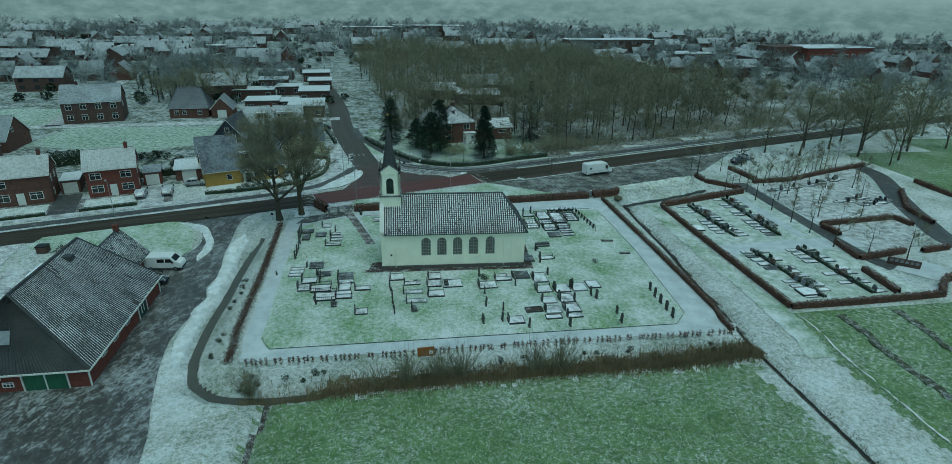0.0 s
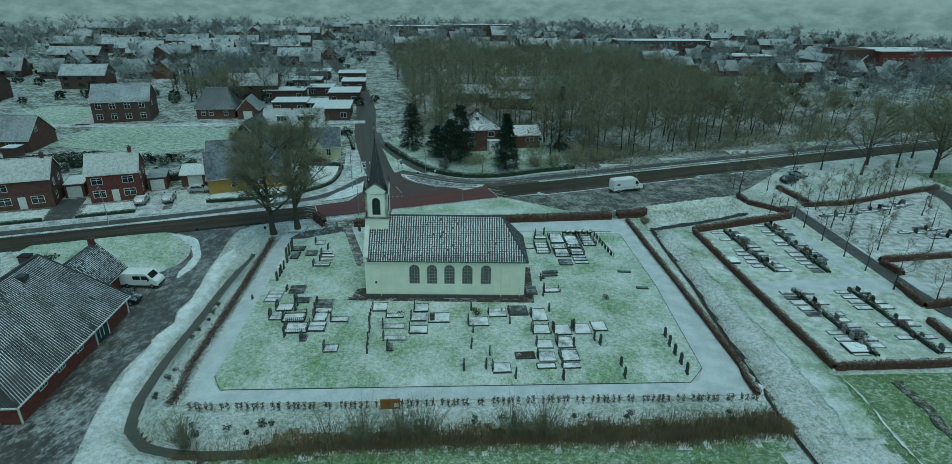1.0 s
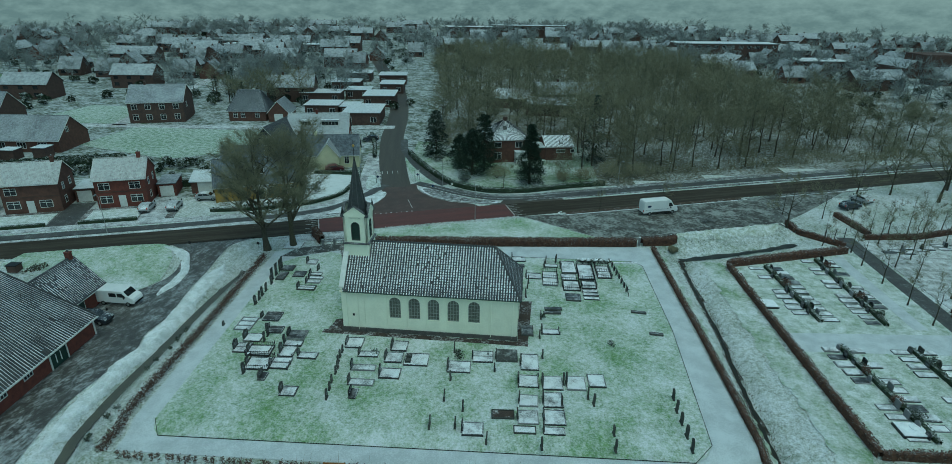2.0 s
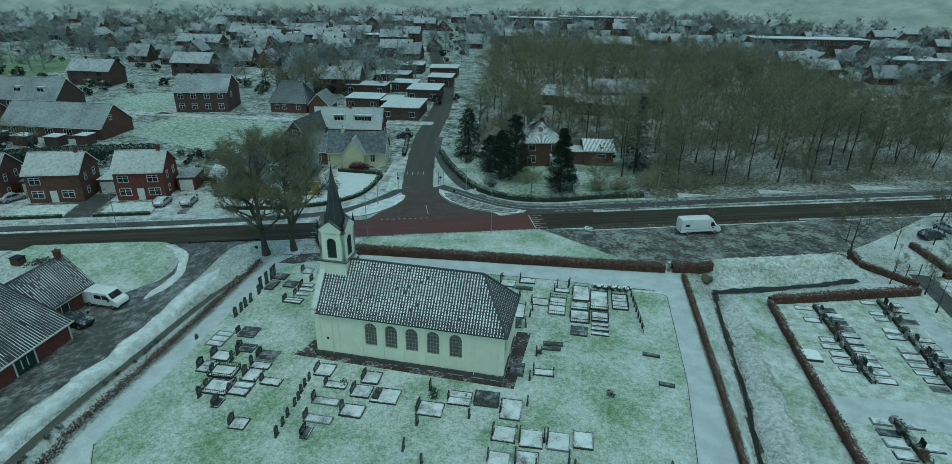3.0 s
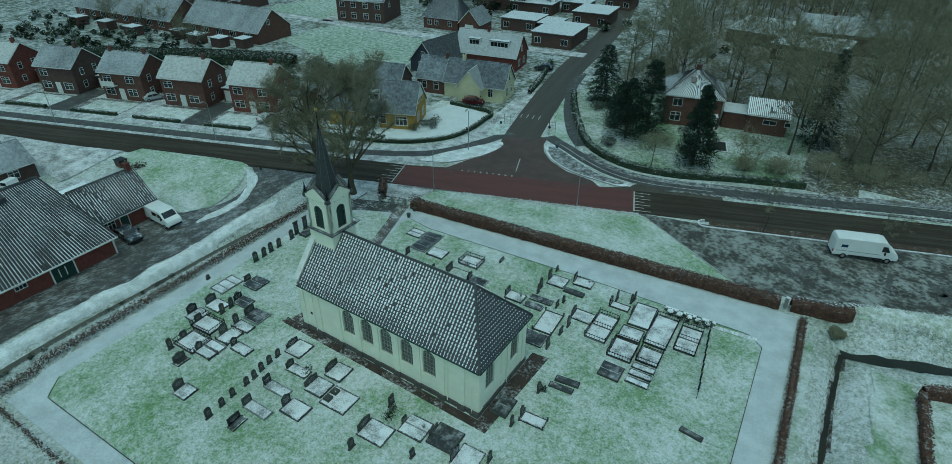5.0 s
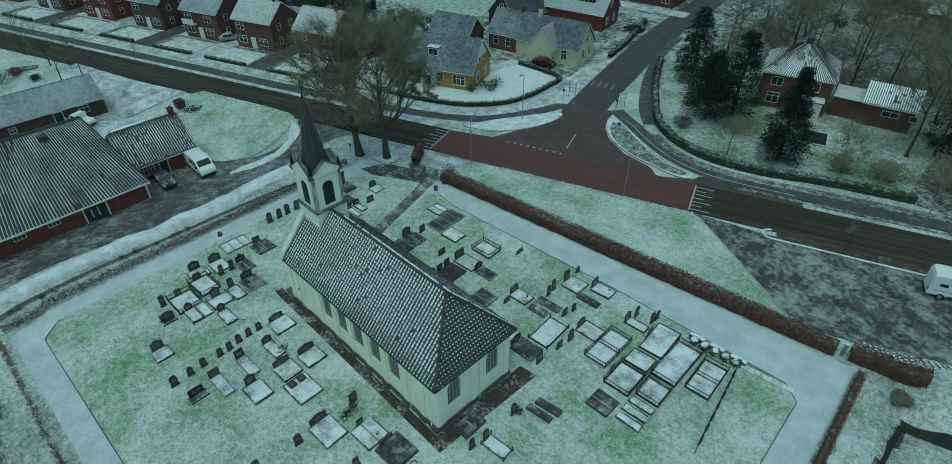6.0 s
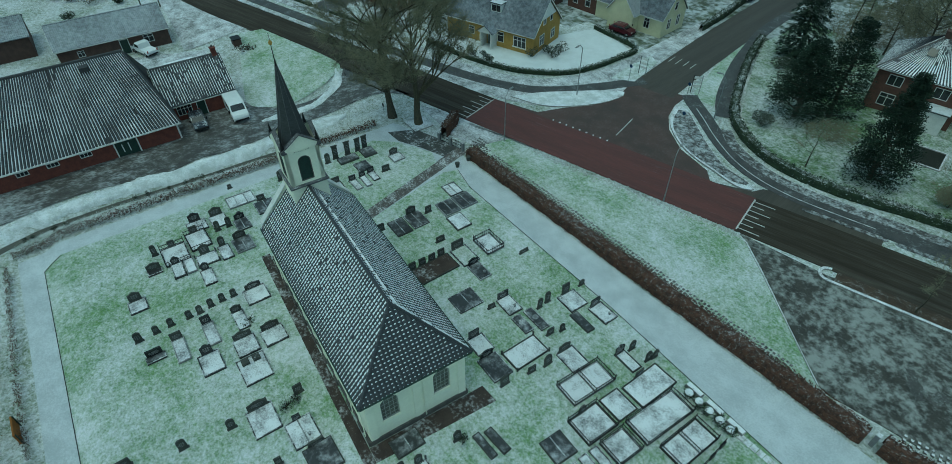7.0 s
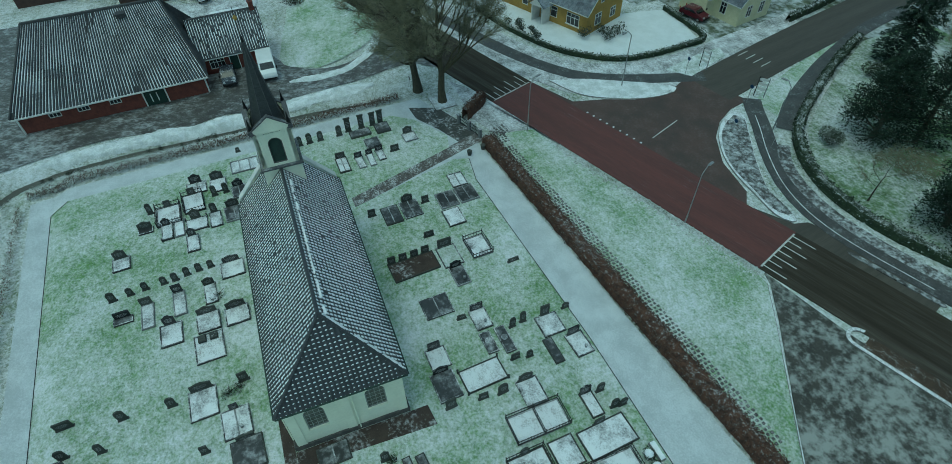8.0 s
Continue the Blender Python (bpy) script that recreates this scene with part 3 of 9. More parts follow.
setting("verge", slab([(-35, 34.4), (-26, 36.2), (-18.8, 39.6), (-14.6, 43.4), (-12.4, 48.4), (-11.6, 54.0), (-11.8, 61.6), (-14.4, 79), (-12.0, 79), (-8.6, 66), (-6.8, 58), (-4.4, 50.2), (-4.6, 45.6), (-6.2, 42.2), (-10, 38.2), (-16, 34.8), (-26, 31.6), (-36, 29.4)], 0.008, 0.1), M_WALK, "snowy paving round the corner of the junction", "pavement")
setting("front_paving", ribbon([road_at(-200, 16.4), road_at(-37, 16.4)], 7.4, 0.018, 0.1, 10), M_BRICKPATH, "paved and planted strip in front of the houses", "paving")

# farm yard and its drive, sloping up to the road
DRIVE_R = [(-21.0, 27.0), (-24.2, 23.0), (-24.5, 12.0), (-23.6, 3.0), (-24.2, -0.5), (-23.4, -4), (-24.8, -12.5), (-24.4, -18), (-23.0, -25), (-21.5, -31), (-20.0, -45), (-20, -60)]
DRIVE_L = [(-33.5, 22.8), (-31.0, 21.0), (-29.2, 16.0), (-30.4, 11.0), (-34, 8.4), (-41, 6.0), (-50, -1), (-58, -10), (-60, -18), (-60, -25), (-60, -31), (-60, -45), (-60, -60)]


def yard():
    g = Geo()
    rows = []
    a, b = along(DRIVE_R, 0.7), along(DRIVE_L, 0.7)
    for k in range(120):
        p, q = a[int(k / 119 * (len(a) - 1))], b[int(k / 119 * (len(b) - 1))]
        rows.append([p.lerp(q, j / 14) for j in range(15)])
    for r, s in zip(rows, rows[1:]):
        for j in range(14):
            g.add([(p.x, p.y, h_at(p.x, p.y) + 0.02) for p in (r[j], s[j], s[j + 1], r[j + 1])], [(3, 2, 1, 0)])
    return g


setting("farm_yard", yard(), M_YARD, "wet asphalt farm drive streaked with slush", "yard")
setting("farm_yard", ribbon([(-50, 7.5), (-53, 0), (-55, -9)], 7, 0.014, 0, 2), M_WALK, "slushy concrete yard beside the sheds", "yard")
setting("farm_yard", loft([(-55.2, 5.8), (-66, 6.8), (-82, 7)], [(-55, 16.0), (-66, 12.5), (-82, 8.6)], 0.03), M_WALK, "snowy gravel yard with wheel tracks beside the road", "yard")
def snow_bank(line, width, top, seed, step=0.25):
    """Ploughed snow: a lumpy ridge with ragged edges that run out on the ground."""
    pts = along(line, step)
    g, n, rows = Geo(), 10, []
    for i, p in enumerate(pts):
        t = (pts[min(i + 1, len(pts) - 1)] - pts[max(i - 1, 0)]).normalized()
        nrm = Vector((-t.y, t.x))
        w = width(i / (len(pts) - 1)) * min(1.0, 0.15 + i * step / 3.0, 0.15 + (len(pts) - 1 - i) * step / 3.0)
        left = w * (0.5 + 0.22 * noise.noise(Vector((i * step * 0.35, seed, 0))) + 0.10 * noise.noise(Vector((i * step * 1.6, seed, 3))))
        right = w * (0.5 + 0.26 * noise.noise(Vector((i * step * 0.30, seed, 7))) + 0.10 * noise.noise(Vector((i * step * 1.7, seed, 9))))
        row = []
        for k in range(n + 1):
            u = k / n
            q = p + nrm * (left - (left + right) * u)
            lump = 0.55 + 0.7 * noise.noise(Vector((q.x * 1.2, q.y * 1.2, seed))) + 0.5 * noise.noise(Vector((q.x * 3.7, q.y * 3.7, seed)))
            row.append((q.x, q.y, h_at(q.x, q.y) + (-0.05 if k in (0, n) else 0.03 + top * max(0.08, lump) * math.sin(math.pi * u) ** 0.7)))
        rows.append(row)
    for r, q in zip(rows, rows[1:]):
        for k in range(n):
            g.add([r[k], r[k + 1], q[k + 1], q[k]], [(0, 1, 2, 3)])
    return g


setting("snow_bank", snow_bank([(-22.9, 18), (-23.0, 9), (-22.6, 3), (-22.7, -3), (-23.2, -9), (-23.2, -14), (-22.6, -20)], lambda t: 2.7 - 0.9 * t, 0.34, 2), M_BANK, "ploughed white snow bank along the drive", "snow bank")
setting("snow_bank", snow_bank([(-27.9, 8.5), (-27.6, 13), (-28.3, 17), (-30.8, 20.6), (-34, 21.8)], lambda t: 1.7 - 0.5 * t, 0.30, 5), M_BANK, "ploughed white snow bank round the lawn", "snow bank")


setting("snow_bank", snow_bank([(46.8, 30.4), (52, 31.8), (59, 33.9), (66, 36.2)], lambda t: 3.4, 0.45, 9, 0.3), mat("tussocky_snow", (0.76, 0.78, 0.79), (0.36, 0.40, 0.30), scale=1.4, fine=7, bump=1.0, relief=0.12), "low bank of tussocky snow beside the ditch", "bank")


setting("farm_lawn", loft([(-53.5, 18.0), (-46, 20.2), (-38.5, 22.3), (-34.0, 22.6), (-31.2, 18.9)], [(-54, 14), (-44, 11.2), (-37, 9.2), (-32.4, 8.8), (-29.8, 12.6)], 0.06), M_LAWN, "snow-dusted green lawn between farm and road", "lawn")

# churchyard: lawn, ring path, entrance path
LAWN = [(-14.0, -16.0), (37.9, -16.4), (39.4, 3.0), (39.6, 20.6), (38.2, 21.9), (21.0, 22.3), (0.0, 21.9), (-3.4, 22.6), (-3.9, 21.0), (-1.2, 9.6), (-2.6, 9.6), (-6.0, 21.4), (-8.0, 22.0), (-12.2, 19.8), (-14.2, 17.5)]
setting("lawn", slab(LAWN, 0.05), M_LAWN, "churchyard lawn dusted with snow", "lawn")
setting("churchyard_path", slab([(-16.1, -16.0), (42.0, -16.4), (42.0, 3), (42.1, 27.4), (-4.9, 24.6), (-8.8, 24.6), (-16.3, 21.5)], 0.012, 0.2), M_PATH, "pale trodden snow path round the churchyard", "path")


def fall(rows, n=40):
    """A sheet through rows of two end points (x, y, z): the foot of the churchyard mound."""
    g = Geo()
    pts = [[Vector(a).lerp(Vector(b), k / n) for k in range(n + 1)] for a, b in rows]
    for p, q in zip(pts, pts[1:]):
        for k in range(n):
            g.add([p[k], q[k], q[k + 1], p[k + 1]], [(0, 1, 2, 3)])
    return g


setting("churchyard_path", fall([((-16.1, -16.0, 0.012), (42.0, -16.4, 0.012)), ((-15.9, -17.5, -0.44), (41.8, -18.0, -0.44)), ((-15.7, -19.7, -0.46), (41.6, -20.3, -0.46)), ((-15.7, -19.75, -0.7), (41.6, -20.35, -0.7))]), M_PATH, "trodden snow path at the foot of the churchyard mound", "path")
setting("lawn", fall([((-14.0, -16.0, 0.05), (37.9, -16.4, 0.05)), ((-13.6, -17.0, -0.22), (37.2, -17.5, -0.22)), ((-12.9, -17.7, -0.39), (36.0, -18.2, -0.39)), ((-12.9, -17.75, -0.6), (36.0, -18.25, -0.6))]), M_LAWN, "snow-dusted grass slope at the edge of the churchyard", "lawn")
setting("entrance_path", ribbon([(-1.9, 9.4), (-3.3, 14.4), (-4.9, 19.9), (-6.4, 25.2)], 1.5, 0.03, 0.05, 1), M_BRICKPATH, "brick-paved entrance path with tyre-wide snow stripes", "path")
setting("entrance_path", slab([(-14.8, 19.9), (-12.4, 20.0), (-9.4, 21.6), (-6.2, 22.8), (-6.6, 25.0), (-9.0, 24.6), (-13.4, 23.0)], 0.026, 0.05), mat("bare_wet_paving", (0.085, 0.085, 0.08), (0.05, 0.052, 0.05), scale=0.7, bump=0.2, snow=0.22, up=False, snow_scale=0.5, soft=0.1), "bare wet paving beneath the trees", "paving")
edging = thing("lawn_edging", "dark metal edging strip between lawn and path", "edging", "", None, "structure")
for a, b in zip(LAWN[1:7], LAWN[2:8]):
    part("strip", Geo().bar((*a, 0.05), (*b, 0.05), 0.05), M_IRON, edging)
for a, b in (((-14.0, -16.0, 0.05), (-12.9, -17.7, -0.38)), ((-12.9, -17.7, -0.38), (36.0, -18.2, -0.38)), ((36.0, -18.2, -0.38), (37.9, -16.4, 0.05))):
    part("strip", Geo().bar(a, b, 0.05), M_IRON, edging)

# green triangle between hedge and crossing, parking lot
setting("verge_lawn", slab([(-6.0, 27.0), (-5.0, 31.2), road_at(0, -0.9), road_at(21.5, -0.5), (22.6, 38.9), (25.6, 36.9), (35.9, 29.6), (33.5, 28.4), (12, 27.2)], 0.03, 0.1), M_LAWN, "snow-dusted grass triangle beside the crossing", "lawn")
setting("verge", slab([(-9.5, 26.0), (-6.0, 27.0), (-5.0, 31.4), road_at(-1, -0.1), road_at(-16, -0.1), (-18, 26.4)], 0.022, 0.1), M_WALK, "snowy paving by the gate", "pavement")
setting("parking_lot", slab([road_at(22.4, -0.05), road_at(30.5, -0.9), road_at(68, -0.9), road_at(78, 0.0), road_at(96, 0.0), (75, 45.5), (69.2, 40.6), (44.4, 31.3), (37.0, 29.7), (35.9, 29.8), (25.8, 37.1), (22.8, 39.1)], 0.014, 0.1), M_LOT, "slushy asphalt parking lot with melted tracks", "parking lot")
kerb = thing("kerb", "rounded kerb with snow dividing road and parking lot", "kerb", "", None, "structure")
for s0, s1 in ((31.0, 69.5), (77, 100)):
    n = int((s1 - s0) / 1.0)
    for k in range(n):
        a, b = road_at(s0 + k * (s1 - s0) / n, -1.6), road_at(s0 + (k + 1) * (s1 - s0) / n - 0.02, -1.6)
        d = Vector(b) - Vector(a)
        part("kerb_stone", Geo().prism([(0, -0.15), (d.length, -0.15), (d.length, 0.15), (0, 0.15)], "z", -0.05, 0.13), M_KERB, kerb, "", pose(*a, 0, 0, 0, ROAD_TURN))

def wet_track(a, d, length, width, seed):
    """A ragged patch of wet asphalt that wheels have melted free, from a along d."""
    a, d = Vector(a), Vector(d).normalized()
    nrm, n = Vector((-d.y, d.x)), 12
    g, prev = Geo(), None
    for i in range(n + 1):
        c = a + d * (length * i / n)
        w = width * (0.5 + 0.4 * noise.noise(Vector((i * 0.45, seed, 0)))) * (0.35 + 0.65 * math.sin(math.pi * (0.08 + 0.84 * i / n)))
        c += nrm * (0.18 * noise.noise(Vector((i * 0.3, seed, 5))))
        row = [(*(c + nrm * w), 0.021), (*(c - nrm * w), 0.021)]
        if prev:
            g.add([prev[0], prev[1], row[1], row[0]], [(0, 1, 2, 3)])
        prev = row
    return g


tracks = thing("wheel_track", "dark wet tracks melted into the slush of parking bays", "wheel tracks", "", None, "structure")
r = random.Random(17)
for k in range(11):
    p = Vector((39.8, 31.6)) + RU * (r.uniform(0, 33)) + RN * r.uniform(0.3, 3.2)
    part("track", wet_track(p, RN * r.uniform(0.3, 1) + RU * r.uniform(-0.5, 0.5), r.uniform(1.2, 3.6), r.uniform(0.5, 1.3), 3 * k), M_WETLOT, tracks)

# greener strips of turf along the hedges and the bank
for line, wide in (([(50.5, 22.6), (50.2, 10), (50.1, -2), (50.3, -14), (49.6, -27)], 3.2), ([(46.6, 30.0), (54, 32.4), (61, 34.8), (67, 37.2)], 1.5), ([(43.5, 26.5), (43.4, 12), (43.3, -4), (43.1, -20)], 0.8)):
    setting("verge", ribbon(line, wide, 0.03, 0.05, 0.7, wob=0.35), M_BANKGRASS, "green turf under thin snow along the ditch", "verge")

# the second, newer cemetery to the east
setting("cemetery_ground", slab([(52.6, -16.9), (73.6, -16.5), (74.2, 27.6), (52.6, 21.3)], 0.015, 0.1), mat("cemetery_snow", (0.17, 0.25, 0.105), (0.10, 0.16, 0.065), scale=0.5, fine=8, snow=0.52, up=False, snow_scale=0.8, soft=0.2, bump=0.4), "snowy grass of the newer cemetery", "ground")
setting("cemetery_path", slab([(52.9, -0.6), (78, -0.2), (78, 4.2), (52.9, 3.3)], 0.025, 0.05), M_PATH, "snow-covered cross path of the newer cemetery", "path")
setting("cemetery_path", ribbon([(76.2, 34), (75.6, 20), (75.0, 6), (74.8, -2), (76, -8)], 2.6, 0.03, 0.05, 2), M_CYCLE, "dark wet cemetery lane", "path")
setting("cemetery_path", ribbon([(70.8, 26), (70.4, 16), (70.2, 5)], 1.8, 0.028, 0.05, 2), M_PATH, "snow-covered footpath beside young trees", "path")
setting("cemetery_ground", slab([(77.6, 33), (111, 43), (97, 12), (90.5, 3), (84, -2), (77.5, -3.5)], 0.01, 0.1), mat("cemetery_gravel_snow", (0.16, 0.16, 0.13), (0.10, 0.10, 0.08), scale=0.5, fine=8, snow=0.50, up=False, snow_scale=0.8, soft=0.16, bump=0.4), "snowy plots of the newer cemetery", "ground")
setting("cemetery_path", ribbon([(113, 45), (112, 36), (104, 22), (98, 10), (94, -2), (100, -14)], 4.2, 0.03, 0.05, 2), M_CYCLE, "dark wet curving cemetery drive", "path")

for k in range(8):
    a0, a1 = math.pi * (1 - k / 8), math.pi * (1 - (k + 0.94) / 8)
    ring = [road_at(31.0 - rad * math.sin(a), -0.75 - rad * math.cos(a)) for rad, a in ((0.70, a0), (1.0, a0), (1.0, a1), (0.70, a1))]
    part("kerb_stone", Geo().prism(ring, "z", -0.05, 0.13), M_KERB, kerb)


# ---- the church ----
CL, CW, EAVE, RIDGE, RX = 20.6, 7.8, 5.45, 10.1, 17.7


def turned(poly):
    return [tuple((CHURCH @ Vector((x, y, 0)))[:2]) for x, y in poly]


def arched_wall(length, h, th, holes):
    """A wall along x from 0, its outer face at y = 0 and its inner one at y = th, with round-arched holes (centre, width, sill, top)."""
    g = Geo()
    x = 0.0
    for c, w, z0, z1 in sorted(holes):
        g.box(x, c - w / 2, 0, th, 0, h)
        g.box(c - w / 2, c + w / 2, 0, th, 0, z0)
        n, r = 12, w / 2
        low = [(c - r * math.cos(math.pi * i / n), z1 - r + r * math.sin(math.pi * i / n)) for i in range(n + 1)]
        for (xa, za), (xb, zb) in zip(low, low[1:]):
            g.prism([(xa, za), (xb, zb), (xb, h), (xa, h)], "y", 0, th)
        x = c + w / 2
    g.box(x, length, 0, th, 0, h)
    seen, order, back = {}, [], []
    for p in g.v:
        key = tuple(round(c, 4) for c in p)
        if key not in seen:
            seen[key] = len(order)
            order.append(p)
        back.append(seen[key])
    g.v, g.f = order, [tuple(back[i] for i in f) for f in g.f]
    return g


def arched_window(w, h, bars=(3, 5), frame_mat=None, pane_mat=None):
    """Meshes of a round-arched window's frame and pane: centre of the sill at the origin, outer side towards -y."""
    r, n = w / 2, 12
    arc = [(-r * math.cos(math.pi * i / n), h - r + r * math.sin(math.pi * i / n)) for i in range(n + 1)]
    out = [(-r, 0)] + arc + [(r, 0)]
    k = (r - 0.07) / r
    inn = [(-r + 0.07, 0.07)] + [(x * k, h - r + (z - h + r) * k) for x, z in arc] + [(r - 0.07, 0.07)]
    fr = Geo()
    m = len(out)
    for i in range(m):
        j = (i + 1) % m
        fr.add([(out[i][0], 0.06, out[i][1]), (out[j][0], 0.06, out[j][1]), (inn[j][0], 0.06, inn[j][1]), (inn[i][0], 0.06, inn[i][1]),
                (inn[j][0], 0.13, inn[j][1]), (inn[i][0], 0.13, inn[i][1])], [(0, 1, 2, 3), (3, 2, 4, 5)])
    for i in range(1, bars[0] + 1):
        x = -r + w * i / (bars[0] + 1)
        fr.box(x - 0.018, x + 0.018, 0.08, 0.11, 0.05, h - r + math.sqrt(max(0, r * r - x * x)) - 0.05)
    for i in range(1, bars[1] + 1):
        z = (h - 0.1) * i / (bars[1] + 1)
        half = r if z < h - r else math.sqrt(max(0, r * r - (z - h + r) ** 2))
        fr.box(-half + 0.04, half - 0.04, 0.085, 0.105, z - 0.018, z + 0.018)
    pane = Geo().add([(x, 0.125, z) for x, z in out], [tuple(range(m))])
    return fr.mesh("window_frame", frame_mat or M_MUNTIN), pane.mesh("pane", pane_mat or M_GREYGLASS)


def tile_mesh():
    """One pantile, 0.31 wide and 0.36 long, its lower edge at the origin, upslope along +y."""
    prof = [(-0.155, 0.025), (-0.085, 0.0), (0.01, 0.012), (0.085, 0.062), (0.155, 0.03)]
    g = Geo()
    g.add([(x, 0, z + 0.035) for x, z in prof] + [(x, 0.36, z + 0.005) for x, z in prof] + [(x, 0, z + 0.008) for x, z in prof],
          [(i, i + 1, 6 + i, 5 + i) for i in range(4)] + [(10 + i, 11 + i, i + 1, i) for i in range(4)])
    return g


def slope_frame(a, b, c):
    """The pose of a roof slope: x along its eaves from a to b, y upslope towards c, z out of it."""
    a, b, c = Vector(a), Vector(b), Vector(c)
    x = (b - a).normalized()
    y = (c - a) - x * (c - a).dot(x)
    y.normalize()
    z = x.cross(y)
    return Matrix((x, y, z)).transposed().to_4x4(), a


def in_poly(x, y, poly):
    inside = False
    for (x0, y0), (x1, y1) in zip(poly, poly[1:] + poly[:1]):
        if (y0 > y) != (y1 > y) and x < (x1 - x0) * (y - y0) / (y1 - y0) + x0:
            inside = not inside
    return inside


def tile_slope(corners, du=0.31, dv=0.30):
    """The poses of the tiles on a slope with those corners (first two: the eaves)."""
    m, a = slope_frame(corners[0], corners[1], corners[2])
    inv = m.to_3x3().transposed()
    flat = [tuple((inv @ (Vector(c) - a)))[:2] for c in corners]
    w, hgt = max(p[0] for p in flat), max(p[1] for p in flat)
    out = []
    for j in range(int(hgt / dv) + 1):
        for i in range(int(w / du) + 2):
            u, v = min(p[0] for p in flat) + 0.16 + i * du, j * dv
            if in_poly(u, min(v + 0.15, hgt - 0.05), flat):
                out.append(Matrix.Translation(a) @ m @ Matrix.Translation((u, v - 0.03, 0.0)))
    return out, Matrix.Translation(a) @ m, flat


CHURCH = pose(10.3, 3.8, 0, 0, 0, -2.7) @ pose(-10.3, -3.9, 0)
church = thing("church", "cream plastered church with snow-flecked black pantile roof and slender spire", "church", "", CHURCH)
WIN_S = [6.35, 8.62, 10.88, 13.2, 15.62]
walls = part("south_wall", arched_wall(CL, EAVE, 0.45, [(x, 1.36, 2.05, 4.85) for x in WIN_S]), M_CREAM, church)
part("north_wall", arched_wall(CL, EAVE, 0.45, [(CL - x, 1.36, 2.05, 4.85) for x in WIN_S]), M_CREAM, church, "", pose(CL, CW, 0, 0, 0, 180))
part("east_wall", arched_wall(CW - 0.9, EAVE, 0.45, [(1.35, 1.36, 2.05, 4.75), (5.4, 1.36, 2.05, 4.75)]), M_CREAM, church, "", pose(CL, 0.45, 0, 0, 0, 90))
gable = Geo().prism([(0.45, 0), (CW - 0.45, 0), (CW - 0.45, EAVE), (CW + 0.1, EAVE + 0.15), (CW + 0.1, EAVE + 0.5), (CW / 2, RIDGE + 0.55), (-0.1, EAVE + 0.5), (-0.1, EAVE + 0.15), (0.45, EAVE)], "x", -0.05, 0.40)
part("west_gable", gable, M_CREAM, church)
cop = Geo()
for y0, y1 in ((-0.2, CW / 2), (CW + 0.2, CW / 2)):
    cop.prism([(y0, EAVE + 0.42), (y1, RIDGE + 0.53), (y1, RIDGE + 0.66), (y0, EAVE + 0.55)], "x", -0.12, 0.5)
part("gable_coping", cop, M_WHITE, church)
WF, WP = arched_window(1.36, 2.8)
WF2, WP2 = arched_window(1.36, 2.7)
for x in WIN_S:
    for m in (pose(x, 0.08, 2.05), pose(x, CW - 0.08, 2.05, 0, 0, 180)):
        w = part("window", WF, None, church, "round-arched leaded window", m)
        part("pane", WP, None, w)
for y in (1.8, 5.85):
    w = part("window", WF2, None, church, "round-arched leaded window", pose(CL - 0.08, y, 2.05, 0, 0, 90))
    part("pane", WP2, None, w)
part("floor_block", Geo().box(0.6, CL - 0.6, 0.6, CW - 0.6, 0, 0.2), M_PLINTH, church)
for x in [0.35, 2.45, 5.1, 7.48, 9.75, 12.04, 14.4, 16.95, 19.0]:
    for y0, y1 in ((-0.09, 0.0), (CW, CW + 0.09)):
        part("pilaster", Geo().box(x - 0.3, x + 0.3, y0, y1, 0.6, EAVE - 0.25, 0.03), M_CREAM, church)
for y in (0.35, 3.85, CW - 0.35):
    part("pilaster", Geo().box(CL, CL + 0.09, y - 0.3, y + 0.3, 0.6, EAVE - 0.25, 0.03), M_CREAM, church)
pl = Geo().box(-0.12, CL + 0.12, -0.12, -0.002, -0.1, 0.6, 0.05).box(-0.12, CL + 0.12, CW + 0.002, CW + 0.12, -0.1, 0.6, 0.05).box(CL + 0.002, CL + 0.12, -0.002, CW + 0.002, -0.1, 0.6, 0.05)
for x in [0.35, 2.45, 5.1, 7.48, 9.75, 12.04, 14.4, 16.95, 19.0, 20.3]:
    pl.box(x - 0.38, x + 0.38, -0.24, -0.122, -0.1, 0.66, 0.04)
part("plinth", pl, M_PLINTH, church, "dark tarred plinth")
part("cornice", Geo().box(-0.1, CL + 0.22, -0.22, 0.0, EAVE - 0.22, EAVE - 0.02).box(-0.1, CL + 0.22, CW, CW + 0.22, EAVE - 0.22, EAVE - 0.02).box(CL, CL + 0.22, 0.0, CW, EAVE - 0.22, EAVE - 0.02), M_CREAM, church)
OV = 0.36
E0, E1 = EAVE + 0.02, CW + OV
for a, b in (((0.4, -OV - 0.05), (CL + OV, -OV - 0.05)), ((CL + OV + 0.05, -OV), (CL + OV + 0.05, E1)), ((0.4, E1 + 0.05), (CL + OV, E1 + 0.05))):
    part("gutter", Geo().tube((*a, E0), (*b, E0), 0.075, 0.075, 6), M_DARKWOOD, church, "dark green gutter")
for x, y in ((2.0, -0.16), (17.6, -0.16), (20.1, -0.2), (CL + 0.16, 4.35)):
    part("downpipe", Geo().tube((x, y, 0.4), (x, y, EAVE - 0.05), 0.045, 0.045, 6), M_CREAM, church)
part("wall_hatch", Geo().box(1.25, 1.5, -0.015, -0.001, 2.1, 2.4), M_IRON, church, "small dark wall hatch")
deck = Geo()
S_ = [(0.3, -OV, E0), (CL + OV, -OV, E0), (RX, CW / 2, RIDGE), (0.3, CW / 2, RIDGE)]
